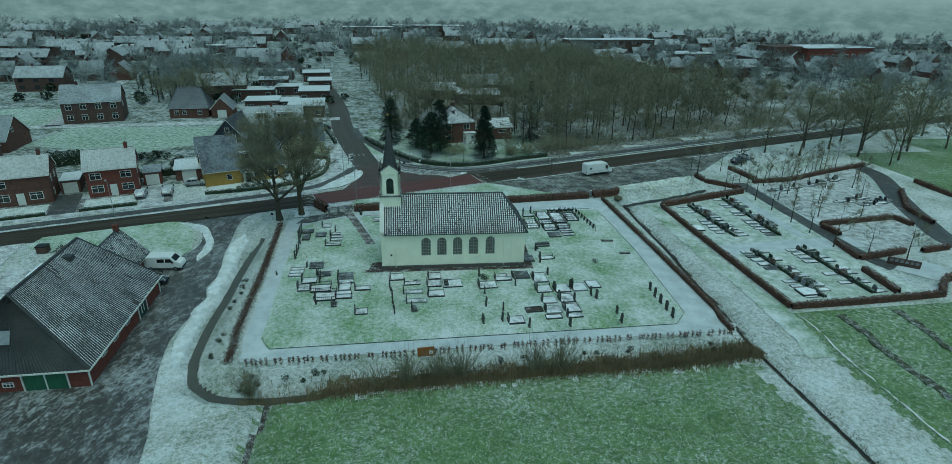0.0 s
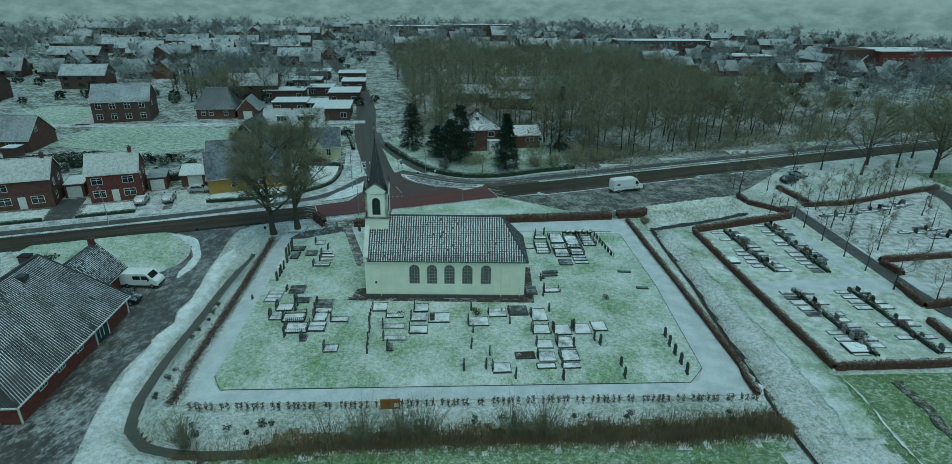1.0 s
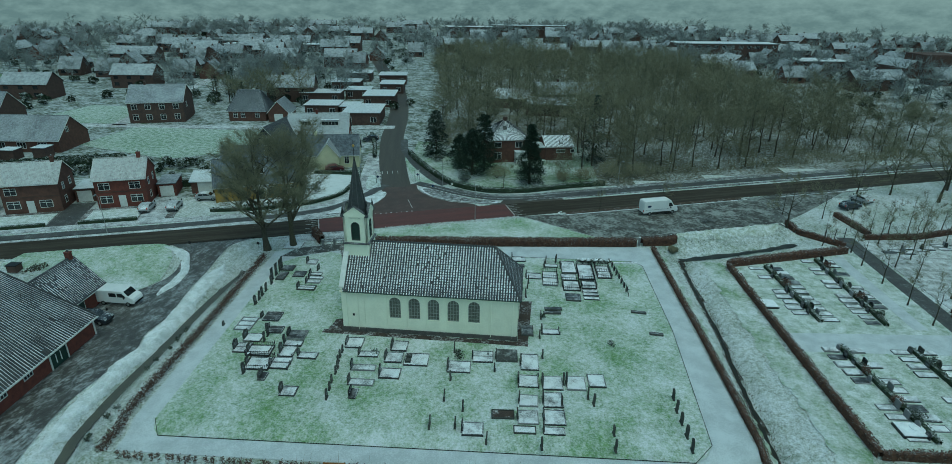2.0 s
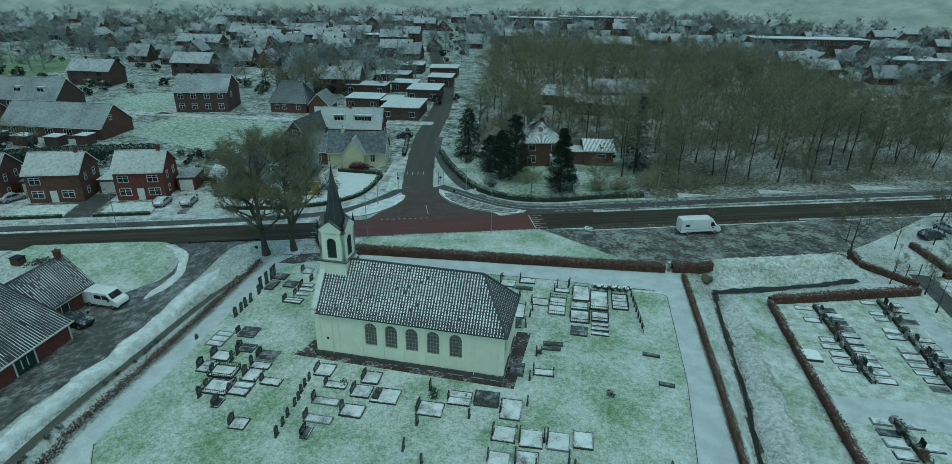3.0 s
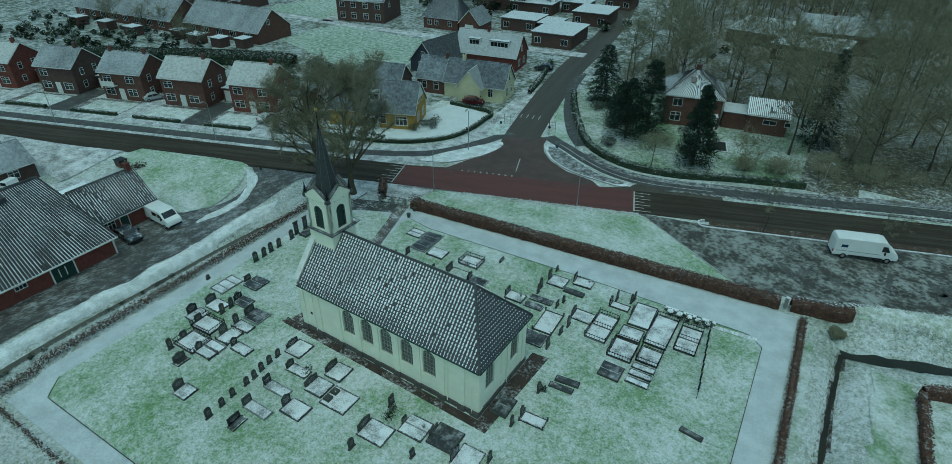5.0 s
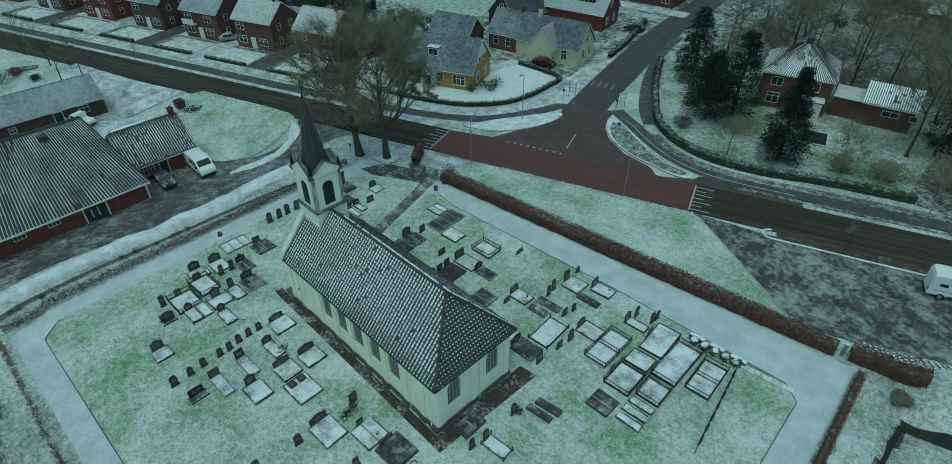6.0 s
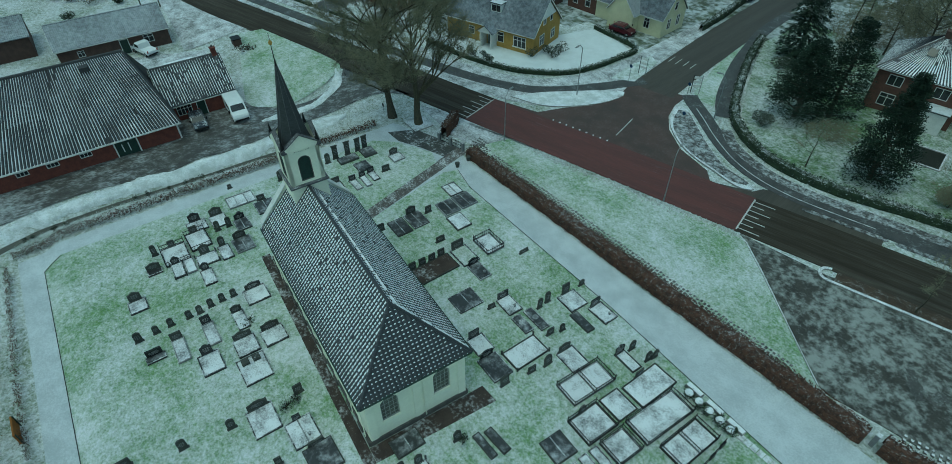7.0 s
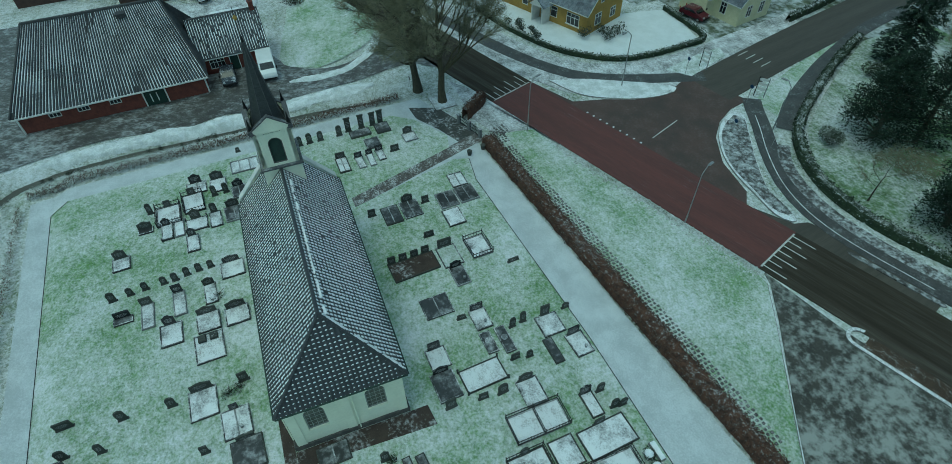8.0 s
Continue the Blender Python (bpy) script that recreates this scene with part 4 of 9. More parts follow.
N_ = [(CL + OV, E1, E0), (0.3, E1, E0), (0.3, CW / 2, RIDGE), (RX, CW / 2, RIDGE)]
E_ = [(CL + OV, -OV, E0), (CL + OV, E1, E0), (RX, CW / 2, RIDGE)]
for q in (S_, N_, E_):
    deck.add(q, [tuple(range(len(q)))])
deck.add([(0.3, -OV, E0), (CL + OV, -OV, E0), (CL + OV, E1, E0), (0.3, E1, E0)], [(3, 2, 1, 0)])
roof = part("roof", deck, M_TILE, church, "black pantiles flecked with snow")


def lay_tiles(corners, split, keep, seed, hip=False, wide=0.88, long=1.0):
    """Tiles of one slope joined into one mesh, with the snow that lies on them; split: those nearest the camera's way as pieces."""
    poses, m0, flat = tile_slope(corners)
    base = tile_mesh()
    joined, snow = Geo(), Geo()
    r = random.Random(seed)
    single = base.mesh("roof_tile", M_TILE) if split else None
    h = max(p[1] for p in flat)
    for k, m in enumerate(poses):
        p = m.translation
        jog = m @ pose(0, r.uniform(-0.012, 0.012), r.uniform(0, 0.012), 0, 0, r.uniform(-1.5, 1.5))
        if split and k < 300:
            part("roof_tile", single, None, roof, "", jog)
        else:
            joined.add([jog @ Vector(v) for v in base.v], base.f)
        v = (m0.inverted() @ p)[1] / h
        want = keep * (0.45 + 0.75 * smooth(v, 0.0, 0.25)) + 0.45 * noise.noise(Vector((p.x * 0.22, p.y * 0.22, p.z * 0.35 + seed)))
        q = m0.inverted() @ p
        if hip and q[0] > flat[1][0] - 1.1 - (flat[1][0] - flat[2][0]) * v:
            want = 1.0 if v > 0.12 else 0.4
        if want > 0.12 and r.random() < 0.985:
            s, t = r.uniform(0.055, 0.075) * wide * (0.35 + 0.75 * min(1.2, want)), r.uniform(0.19, 0.27) * long
            o = r.uniform(-0.075, -0.045)
            pts = [(o - s, 0.035), (o + s, 0.03), (o + s * 1.1, t), (o + s * 0.2, t + 0.04), (o - s * 0.9, t)]
            snow.add([jog @ Vector((x, y, 0.050)) for x, y in pts] + [jog @ Vector((o, t * 0.5, 0.062))], [(0, 1, 5), (1, 2, 5), (2, 3, 5), (3, 4, 5), (4, 0, 5)])
    if joined.v:
        tagged(part("roof_tiles", joined, M_TILE, roof), "", "", "", "stuff")
    if snow.v:
        tagged(part("roof_snow", snow, M_SNOW, roof, "snow lying on the tiles"), "", "", "", "stuff")


lay_tiles(S_, False, 0.92, 3, True, 0.92)
lay_tiles(N_, False, 1.30, 4, False, 1.18)


def drift(p, q, n, wide, seed, lead=0.16):
    """Ragged snow drifted along an edge of the north slope."""
    r = random.Random(seed)
    p, q = Vector(p), Vector(q)
    down = Vector((0, (E1 - CW / 2), E0 - RIDGE)).normalized()
    g, prev = Geo(), None
    nrm = Vector((0, RIDGE - E0, E1 - CW / 2)).normalized()
    for i in range(n + 1):
        c = p.lerp(q, i / n) + down * lead
        w = wide * max(0.05, 0.55 + 0.9 * noise.noise(Vector((i * 0.21, seed, 0))) + r.uniform(-0.2, 0.2))
        row = [c + nrm * 0.10, c + down * w * 0.5 + nrm * 0.22, c + down * w + nrm * 0.10]
        if prev and w > 0.3 * wide:
            g.add([prev[0], prev[1], row[1], row[0]], [(0, 1, 2, 3)]).add([prev[1], prev[2], row[2], row[1]], [(0, 1, 2, 3)])
        prev = row
    return tagged(part("snow_drift", g, M_SNOW, roof, "snow drifted beside the ridge"), "", "", "", "stuff")


drift((4.2, CW / 2, RIDGE), (RX, CW / 2, RIDGE), 90, 0.26, 5, 0.42)
drift((RX, CW / 2, RIDGE), (CL + OV - 0.2, E1 - 0.2, E0 + 0.14), 50, 0.5, 8)
ridge = Geo()


def ridge_run(p, q, r0, g, n):
    p, q = Vector(p), Vector(q)
    for i in range(n):
        g.tube(p.lerp(q, i / n), p.lerp(q, (i + 0.98) / n), r0, r0 * 0.88, 8)


ridge_run((3.0, CW / 2, RIDGE + 0.05), (RX, CW / 2, RIDGE + 0.05), 0.14, ridge, 42)
ridge_run((RX, CW / 2, RIDGE + 0.04), (CL + OV, -OV, E0 + 0.07), 0.12, ridge, 20)
ridge_run((RX, CW / 2, RIDGE + 0.04), (CL + OV, E1, E0 + 0.07), 0.12, ridge, 20)
part("ridge_tiles", ridge, M_TILE, roof, "black half-round ridge tiles")
# tower and spire
TX, TY, TW = 1.45, 4.05, 1.4
tower = part("tower", Geo().box(TX - TW - 0.08, TX + TW + 0.08, TY - TW - 0.08, TY + TW + 0.08, 5.6, 10.2), M_CREAM, church, "cream plastered square bell tower")
part("ledge", Geo().box(TX - TW - 0.22, TX + TW + 0.22, TY - TW - 0.22, TY + TW + 0.22, 10.2, 10.38, 0.06), M_LEAD, tower)
side = arched_wall(2 * TW, 3.2, 0.3, [(TW, 1.05, 0.25, 2.55)])
lou = Geo()
for i in range(14):
    z = 0.3 + i * 0.16
    half = 0.5 if z < 2.0 else math.sqrt(max(0.0, 0.52 ** 2 - (z - 2.02) ** 2)) - 0.02
    if half > 0.05:
        lou.add([(-half, 0.08, z), (half, 0.08, z), (half, 0.22, z + 0.14), (-half, 0.22, z + 0.14)], [(0, 1, 2, 3)])
loum, sidem = lou.mesh("louvre", M_DARKWOOD), side.mesh("belfry_wall", M_CREAM)
ped = Geo().prism([(-TW - 0.12, 0), (TW + 0.12, 0), (TW + 0.12, 0.14), (0, 1.25), (-TW - 0.12, 0.14)], "y", -0.14, 0.12).mesh("pediment", M_CREAM)
pc = Geo()
for sgn in (-1, 1):
    pc.prism([(sgn * (TW + 0.2), 0.14), (0, 1.27), (0, 1.36), (sgn * (TW + 0.2), 0.24)], "y", -0.2, 0.14)
pedc = pc.mesh("pediment_cap", M_LEAD)
frm, _p = arched_window(1.05, 2.3, (0, 0), M_PLINTH)
for a in range(4):
    m = pose(TX, TY, 10.38, 0, 0, 90 * a)
    part("belfry_wall", sidem, None, tower, "", m @ pose(-TW, -TW, 0))
    part("louvre", loum, None, tower, "dark arched belfry louvres", m @ pose(0, -TW, 0))
    part("louvre_frame", frm, None, tower, "", m @ pose(0, -TW - 0.05, 0.25))
    part("pediment", ped, None, tower, "", m @ pose(0, -TW, 3.2))
    part("pediment_cap", pedc, None, tower, "", m @ pose(0, -TW, 3.2))
    pin = Geo().box(-0.13, 0.13, -0.13, 0.13, 0, 0.35, 0.03).tube((0, 0, 0.35), (0, 0, 0.55), 0.17, 0.15, 8).tube((0, 0, 0.55), (0, 0, 1.3), 0.12, 0.015, 8)
    part("pinnacle", pin, M_IRON, tower, "small black corner pinnacle", m @ pose(-TW + 0.02, -TW + 0.02, 3.3))
    part("pinnacle_base", Geo().box(-0.2, 0.2, -0.2, 0.2, 0, 0.14), M_LEAD, tower, "", m @ pose(-TW + 0.02, -TW + 0.02, 3.18))
part("deck", Geo().box(TX - TW + 0.3, TX + TW - 0.3, TY - TW + 0.3, TY + TW - 0.3, 13.3, 13.5), M_LEAD, tower)
sp = Geo()
prev = None
for z, r in ((13.4, 1.52), (13.9, 1.22), (14.6, 1.02), (16.2, 0.72), (18.2, 0.37), (19.9, 0.08)):
    ring = [(TX + r * math.cos(math.pi / 8 + i * math.pi / 4), TY + r * math.sin(math.pi / 8 + i * math.pi / 4), z) for i in range(8)]
    if prev:
        for i in range(8):
            j = (i + 1) % 8
            sp.add([prev[i], prev[j], ring[j], ring[i]], [(0, 1, 2, 3)])
    prev = ring
spire = part("spire", sp, M_SLATE, church, "slender dark slate octagonal spire")
for i in range(8):
    a = math.pi / 8 + i * math.pi / 4
    pts = [(TX + r * math.cos(a), TY + r * math.sin(a), z) for z, r in ((13.4, 1.53), (13.9, 1.23), (14.6, 1.03), (16.2, 0.73), (18.2, 0.38), (19.9, 0.09))]
    roll = Geo()
    for p, q in zip(pts, pts[1:]):
        roll.bar(p, q, 0.045)
    part("hip_roll", roll, M_LEAD, spire)
part("finial", Geo().tube((TX, TY, 19.8), (TX, TY, 20.3), 0.10, 0.06, 8).tube((TX, TY, 20.3), (TX, TY, 22.3), 0.035, 0.02, 6).tube((TX - 0.25, TY, 21.0), (TX + 0.25, TY, 21.0), 0.02, 0.02, 4), M_IRON, spire, "iron rod finial")
part("finial_ball", Geo().tube((TX, TY, 21.45), (TX, TY, 21.6), 0.09, 0.16, 8).tube((TX, TY, 21.6), (TX, TY, 21.78), 0.16, 0.05, 8), mat("gilt_ball", (0.45, 0.30, 0.08), None, rough=0.35, metal=0.7, bump=0), spire, "gilt ball")
part("door", Geo().prism([(-0.8, 0), (0.8, 0), (0.8, 2.0), (0.55, 2.6), (0, 2.9), (-0.55, 2.6), (-0.8, 2.0)], "y", -0.07, 0.0), M_DARKWOOD, church, "dark green arched church door", pose(-0.06, CW / 2, 0.05, 0, 0, -90))

# bare wet strip round the foot of the walls
setting("church_apron", slab(turned([(-2.4, -0.9), (22.0, -1.1), (22.0, -0.3), (-2.4, -0.1)]), 0.062, 0.06), mat("bare_brown_soil", (0.07, 0.052, 0.042), (0.04, 0.03, 0.025), scale=0.9, bump=0.4, snow=0.2, up=False, snow_scale=0.5, soft=0.12), "bare brown soil strip at the foot of the church wall", "soil")
setting("church_apron", slab(turned([(20.75, -0.28), (22.0, -0.28), (22.4, 9.4), (20.75, 9.2)]), 0.062, 0.06), bpy.data.materials["bare_brown_soil"], "bare brown soil strip at the foot of the church wall", "soil")
setting("church_apron", slab(turned([(-1.9, -0.08), (-0.15, -0.08), (-0.15, 2.6), (-1.6, 2.2)]), 0.062, 0.06), bpy.data.materials["bare_brown_soil"], "bare brown soil strip at the foot of the church wall", "soil")


# ---- houses, barn, sheds ----
WINDOWS = {}


def window_meshes(w, h, cols=2, rows=1, fm=None):
    key = (round(w, 2), round(h, 2), cols, rows, (fm or M_WHITE).name)
    if key not in WINDOWS:
        t = 0.07
        bars_x = [(-w / 2 - t, -w / 2)] + [(-w / 2 + w * i / cols - 0.03, -w / 2 + w * i / cols + 0.03) for i in range(1, cols)] + [(w / 2, w / 2 + t)]
        bars_z = [(-t, 0)] + [(h * (i / rows if rows > 2 else 0.68) - 0.03, h * (i / rows if rows > 2 else 0.68) + 0.03) for i in range(1, rows)] + [(h, h + t)]
        fr = lattice(bars_x, bars_z, -0.05, 0.02)
        pane = Geo().box(-w / 2, w / 2, -0.015, 0.015, 0, h)
        WINDOWS[key] = (fr.mesh("window_frame", fm or M_WHITE), pane.mesh("pane", M_GLASS))
    return WINDOWS[key]


def lattice(bars_x, bars_z, y0, y1):
    """Crossing bars as one connected mesh, from y0 to y1."""
    xs, zs = [v for b in bars_x for v in b], [v for b in bars_z for v in b]
    g = Geo()
    nx, nz = len(xs), len(zs)
    g.v = [(x, y, z) for y in (y0, y1) for z in zs for x in xs]

    def at(i, j, back=0):
        return back * nx * nz + j * nx + i

    solid = {(i, j) for i in range(nx - 1) for j in range(nz - 1) if i % 2 == 0 or j % 2 == 0}
    for i, j in solid:
        g.f.append((at(i, j), at(i + 1, j), at(i + 1, j + 1), at(i, j + 1)))
        for di, dj, a, b in ((-1, 0, (i, j + 1), (i, j)), (1, 0, (i + 1, j), (i + 1, j + 1)), (0, -1, (i, j), (i + 1, j)), (0, 1, (i + 1, j + 1), (i, j + 1))):
            if (i + di, j + dj) not in solid:
                g.f.append((at(*b), at(*a), at(*a, 1), at(*b, 1)))
    return g


def put_window(parent, m, w, h, cols=2, rows=1, fm=None):
    a, b = window_meshes(w, h, cols, rows, fm)
    f = part("window", a, None, parent, "", m)
    part("pane", b, None, f)


def corrugated(corners, period, amp, lift=0.0, thick=0.12):
    """A roof slope of raised ribs running up it; corners: eaves left, eaves right, top right, top left."""
    a, b, c, d = (Vector(p) for p in corners)
    n = max(1, int((b - a).length / period))
    nrm = (b - a).cross(d - a).normalized()
    g = Geo()
    rows = []
    for i in range(n * 4 + 1):
        t = i / (n * 4)
        o = nrm * (lift + amp * (0.5 + 0.5 * math.cos(2 * math.pi * i / 4)))
        rows.append((a.lerp(b, t) + o, d.lerp(c, t) + o))
    for (p, q), (r, s) in zip(rows, rows[1:]):
        g.add([p, r, s, q], [(0, 1, 2, 3)])
    o = nrm * (lift - thick)
    g.add([a + o, b + o, c + o, d + o], [(3, 2, 1, 0)])
    return g


def gable_roof(L, D, eave, ridge, ov=0.35, ov_g=0.25, period=0.26, amp=0.05):
    k = (ridge - eave) / (D / 2)
    e = eave - ov * k
    y0, y1 = -ov, D + ov
    x0, x1 = -ov_g, L + ov_g
    g = corrugated([(x0, y0, e), (x1, y0, e), (x1, D / 2, ridge), (x0, D / 2, ridge)], period, amp, 0.1)
    b = corrugated([(x1, y1, e), (x0, y1, e), (x0, D / 2, ridge), (x1, D / 2, ridge)], period, amp, 0.1)
    return g.add(b.v, b.f)


def hip_roof(L, D, eave, ridge, inset, ov=0.4, period=0.26, amp=0.05):
    k = (ridge - eave) / (D / 2)
    e = eave - ov * k
    P = [(-ov, -ov, e), (L + ov, -ov, e), (L + ov, D + ov, e), (-ov, D + ov, e)]
    r0, r1 = (inset, D / 2, ridge), (L - inset, D / 2, ridge)
    g = Geo()
    for q in ((P[0], P[1], r1, r0), (P[2], P[3], r0, r1), (P[1], P[2], r1, r1), (P[3], P[0], r0, r0)):
        c = corrugated(q, period, amp, 0.1)
        g.add(c.v, c.f)
    return g


def house(name, label, L, D, eave, ridge, wall, roof_mat, m, wins=(), doors=(), chimneys=(), dormers=(), hip=0.0, period=0.26, category="house", group="", base=-0.1, trim=True):
    """A house, its front-left corner at the origin, its ridge along x. wins: (face, along, sill, width, height, cols, rows)."""
    t = thing(name, label, category, group, m)
    g = Geo()
    if hip:
        g.box(0, L, 0, D, base, eave)
    else:
        g.prism([(0, base), (D, base), (D, eave), (D / 2, ridge - 0.02), (0, eave)], "x", 0, L)
    part("wall", g, wall, t)
    part("roof", hip_roof(L, D, eave, ridge, hip, period=period) if hip else gable_roof(L, D, eave, ridge, period=period), roof_mat, t)
    if trim and not hip:
        for x in (-0.3, L + 0.26):
            g = Geo()
            k = (ridge - eave) / (D / 2)
            for y0, s in ((-0.35, 1), (D + 0.35, -1)):
                g.prism([(y0, eave - 0.35 * k - 0.05), (D / 2, ridge - 0.04), (D / 2, ridge + 0.16), (y0, eave - 0.35 * k + 0.15)], "x", x, x + 0.04)
            part("verge_board", g, M_WHITE, t)
    if trim:
        k = (ridge - eave) / (D / 2)
        for y in (-0.45, D + 0.38):
            part("gutter", Geo().box(-0.2, L + 0.2, y, y + 0.09, eave - 0.35 * k - 0.05, eave - 0.35 * k + 0.06), M_WHITE, t)
    part("ridge_tiles", Geo().tube((hip, D / 2, ridge + 0.1), (L - hip, D / 2, ridge + 0.1), 0.13, 0.13, 6), roof_mat, t)
    face = {"S": lambda u: pose(u, 0, 0), "N": lambda u: pose(L - u, D, 0, 0, 0, 180), "E": lambda u: pose(L, u, 0, 0, 0, 90), "W": lambda u: pose(0, D - u, 0, 0, 0, -90)}
    for f, u, z, w, h, *c in wins:
        put_window(t, face[f](u) @ pose(0, 0, z), w, h, *(c or (2, 2)))
    for f, u, w, h, dm in doors:
        d = part("door", Geo().box(-w / 2, w / 2, -0.05, 0.02, 0, h), dm, t, "", face[f](u))
        part("door_frame", Geo().box(-w / 2 - 0.09, -w / 2, -0.06, 0.03, 0, h + 0.09).box(w / 2, w / 2 + 0.09, -0.06, 0.03, 0, h + 0.09).box(-w / 2, w / 2, -0.06, 0.03, h, h + 0.09), M_WHITE, d)
    for u in chimneys:
        c = part("chimney", Geo().box(u - 0.3, u + 0.3, D / 2 - 0.3, D / 2 + 0.3, ridge - 0.5, ridge + 0.85).box(u - 0.36, u + 0.36, D / 2 - 0.36, D / 2 + 0.36, ridge + 0.85, ridge + 0.97), wall if wall is not M_CREAM else M_BRICK2, t)
        part("chimney_pot", Geo().tube((u, D / 2, ridge + 0.95), (u, D / 2, ridge + 1.25), 0.13, 0.11, 8), M_LEAD, c)
    for u, w in dormers:
        k = (ridge - eave) / (D / 2)
        yf = D * 0.16
        zb = eave + yf * k
        zt = zb + 1.35
        d = part("dormer", Geo().box(u - w / 2, u + w / 2, yf, min(D / 2, (zt - eave) / k), zb - 0.2, zt), M_WHITE, t, "flat-roofed white dormer")
        part("dormer_roof", Geo().box(u - w / 2 - 0.12, u + w / 2 + 0.12, yf - 0.2, min(D / 2, (zt - eave) / k) + 0.1, zt, zt + 0.14), M_ROOFWHITE, d)
        put_window(d, pose(u, yf, zb + 0.2), w - 0.3, 0.95, max(2, int(w / 0.8)), 1)
    return t


# the farm barn: hipped corrugated roof, low red brick walls
BX0, BX1, BY0, BY1, BG, BE, BR = -45.0, -30.0, -21.4, -0.9, -1.0, 1.25, 8.2
barn = thing("barn", "red brick farm barn under a big snow-streaked corrugated roof", "barn")


def barn_walls():
    g = Geo()
    for q in ((BX1 - 0.35, BX1, BY0, BY1), (BX0, BX0 + 0.35, BY0, BY1), (BX0 + 0.35, BX1 - 0.35, BY0, BY0 + 0.35), (BX0 + 0.35, BX1 - 0.35, BY1 - 0.35, BY1)):
        g.box(*q, BG - 0.2, BE)
    return g


part("wall", barn_walls(), M_BRICK, barn)
RS, RNN = (-37.4, BY0 + 3.6, BR), (-37.4, BY1 - 2.2, BR)
o = 0.4
ec = [(BX1 + o, BY0 - o, BE), (BX1 + o, BY1 + o, BE), (BX0 - o, BY1 + o, BE), (BX0 - o, BY0 - o, BE)]
broof = None
PANELS = {"east": (ec[0], ec[1], RNN, RS), "west": (ec[2], ec[3], RS, RNN), "north": (ec[1], ec[2], RNN, RNN), "south": (ec[3], ec[0], RS, RS)}
for k, q in PANELS.items():
    p = part("roof", corrugated(q, 0.34, 0.09, 0.0, 0.1), M_BARNROOF, barn, "grey corrugated roof with snow in its grooves")
    broof = broof or p


def groove_snow(q, period, amp, keep, seed, seg=0.8, wide=0.125):
    """Snow lying in the grooves between the ribs of a corrugated slope."""
    a, b, c, d = (Vector(p) for p in q)
    n = max(1, int((b - a).length / period))
    nrm = (b - a).cross(d - a).normalized()
    g = Geo()
    r = random.Random(seed)
    for i in range(n):
        m = max(2, int((d.lerp(c, (i + 0.5) / n) - a.lerp(b, (i + 0.5) / n)).length / seg))
        for j in range(m):
            p = a.lerp(b, (i + 0.5) / n).lerp(d.lerp(c, (i + 0.5) / n), j / m)
            sheet = noise.cell(Vector((i * period / 1.1, j * seg / 2.4 + 0.1, seed)))
            half = wide + 0.045 * sheet + 0.05 * noise.noise(p * 0.5)
            t0, t1 = (i + 0.5 - half) / n, (i + 0.5 + half) / n
            want = keep + 0.5 * noise.noise(Vector((p.x * 0.22, p.y * 0.22, seed))) + 0.3 * noise.noise(p * 0.9)
            if r.random() > want:
                continue
            s0, s1 = j / m, (j + 1) / m
            off = nrm * (amp * 0.42)
            g.add([a.lerp(b, u).lerp(d.lerp(c, u), v) + off for u, v in ((t0, s0), (t1, s0), (t1, s1), (t0, s1))], [(0, 1, 2, 3)])
    return g


for (k, q), keep in zip(PANELS.items(), (1.15, 1.0, 0.8, -2.0)):
    tagged(part("roof_snow", groove_snow(q, 0.34, 0.09, keep, 11 + len(k)), mat("groove_snow_" + k, (0.70, 0.72, 0.75), (0.48, 0.50, 0.53), scale=0.5, fine=8, bump=0.2), broof, "snow lying in the grooves"), "", "", "", "stuff")
part("ridge_cap", Geo().tube(RS, RNN, 0.2, 0.2, 6), M_BARNROOF, broof)
for p, q in ((RS, ec[0]), (RS, ec[3]), (RNN, ec[1]), (RNN, ec[2])):
    part("hip_cap", Geo().tube((p[0], p[1], p[2] + 0.05), (q[0], q[1], q[2] + 0.1), 0.13, 0.13, 6), M_BARNROOF, broof)
gut = Geo().box(BX1 + o - 0.02, BX1 + o + 0.12, BY0 - o, BY1 + o, BE - 0.12, BE + 0.05)
part("gutter", gut, M_WHITE, barn, "white eaves gutter")
part("gutter", Geo().box(BX0 - o, BX1 + o, BY0 - o - 0.12, BY0 - o + 0.02, BE - 0.12, BE + 0.05), M_WHITE, barn)
for y in (BY0 + 0.05, BY1 - 0.1):
    part("corner_post", Geo().box(BX1, BX1 + 0.1, y - 0.08, y + 0.1, BG, BE - 0.1), M_WHITE, barn, "white corner drainpipe")
for y in (-8.1, -5.5):
    part("door", Geo().box(BX1 + 0.01, BX1 + 0.07, y, y + 2.3, BG + 0.05, BE - 0.2) if y < -8 else Geo().box(BX1 + 0.01, BX1 + 0.05, -5.75, -5.72, BG, BE - 0.2), M_DARKWOOD, barn, "dark green double barn door")
for y in (-8.25, -5.75):
    part("door_post", Geo().box(BX1, BX1 + 0.12, y, y + 0.14, BG, BE - 0.15), M_WHITE, barn)
for y in (-7.4, -6.7):
    part("door_trim", Geo().tube((BX1 + 0.08, y, BG + 0.5), (BX1 + 0.08, y, BG + 1.6), 0.06, 0.06, 6), M_WHITE, barn, "white painted oval door trim")
for y in (-17.6, -14.6, -11.2):
    put_window(barn, pose(BX1, y, BG + 1.35, 0, 0, 90), 1.1, 0.45, 3, 1)
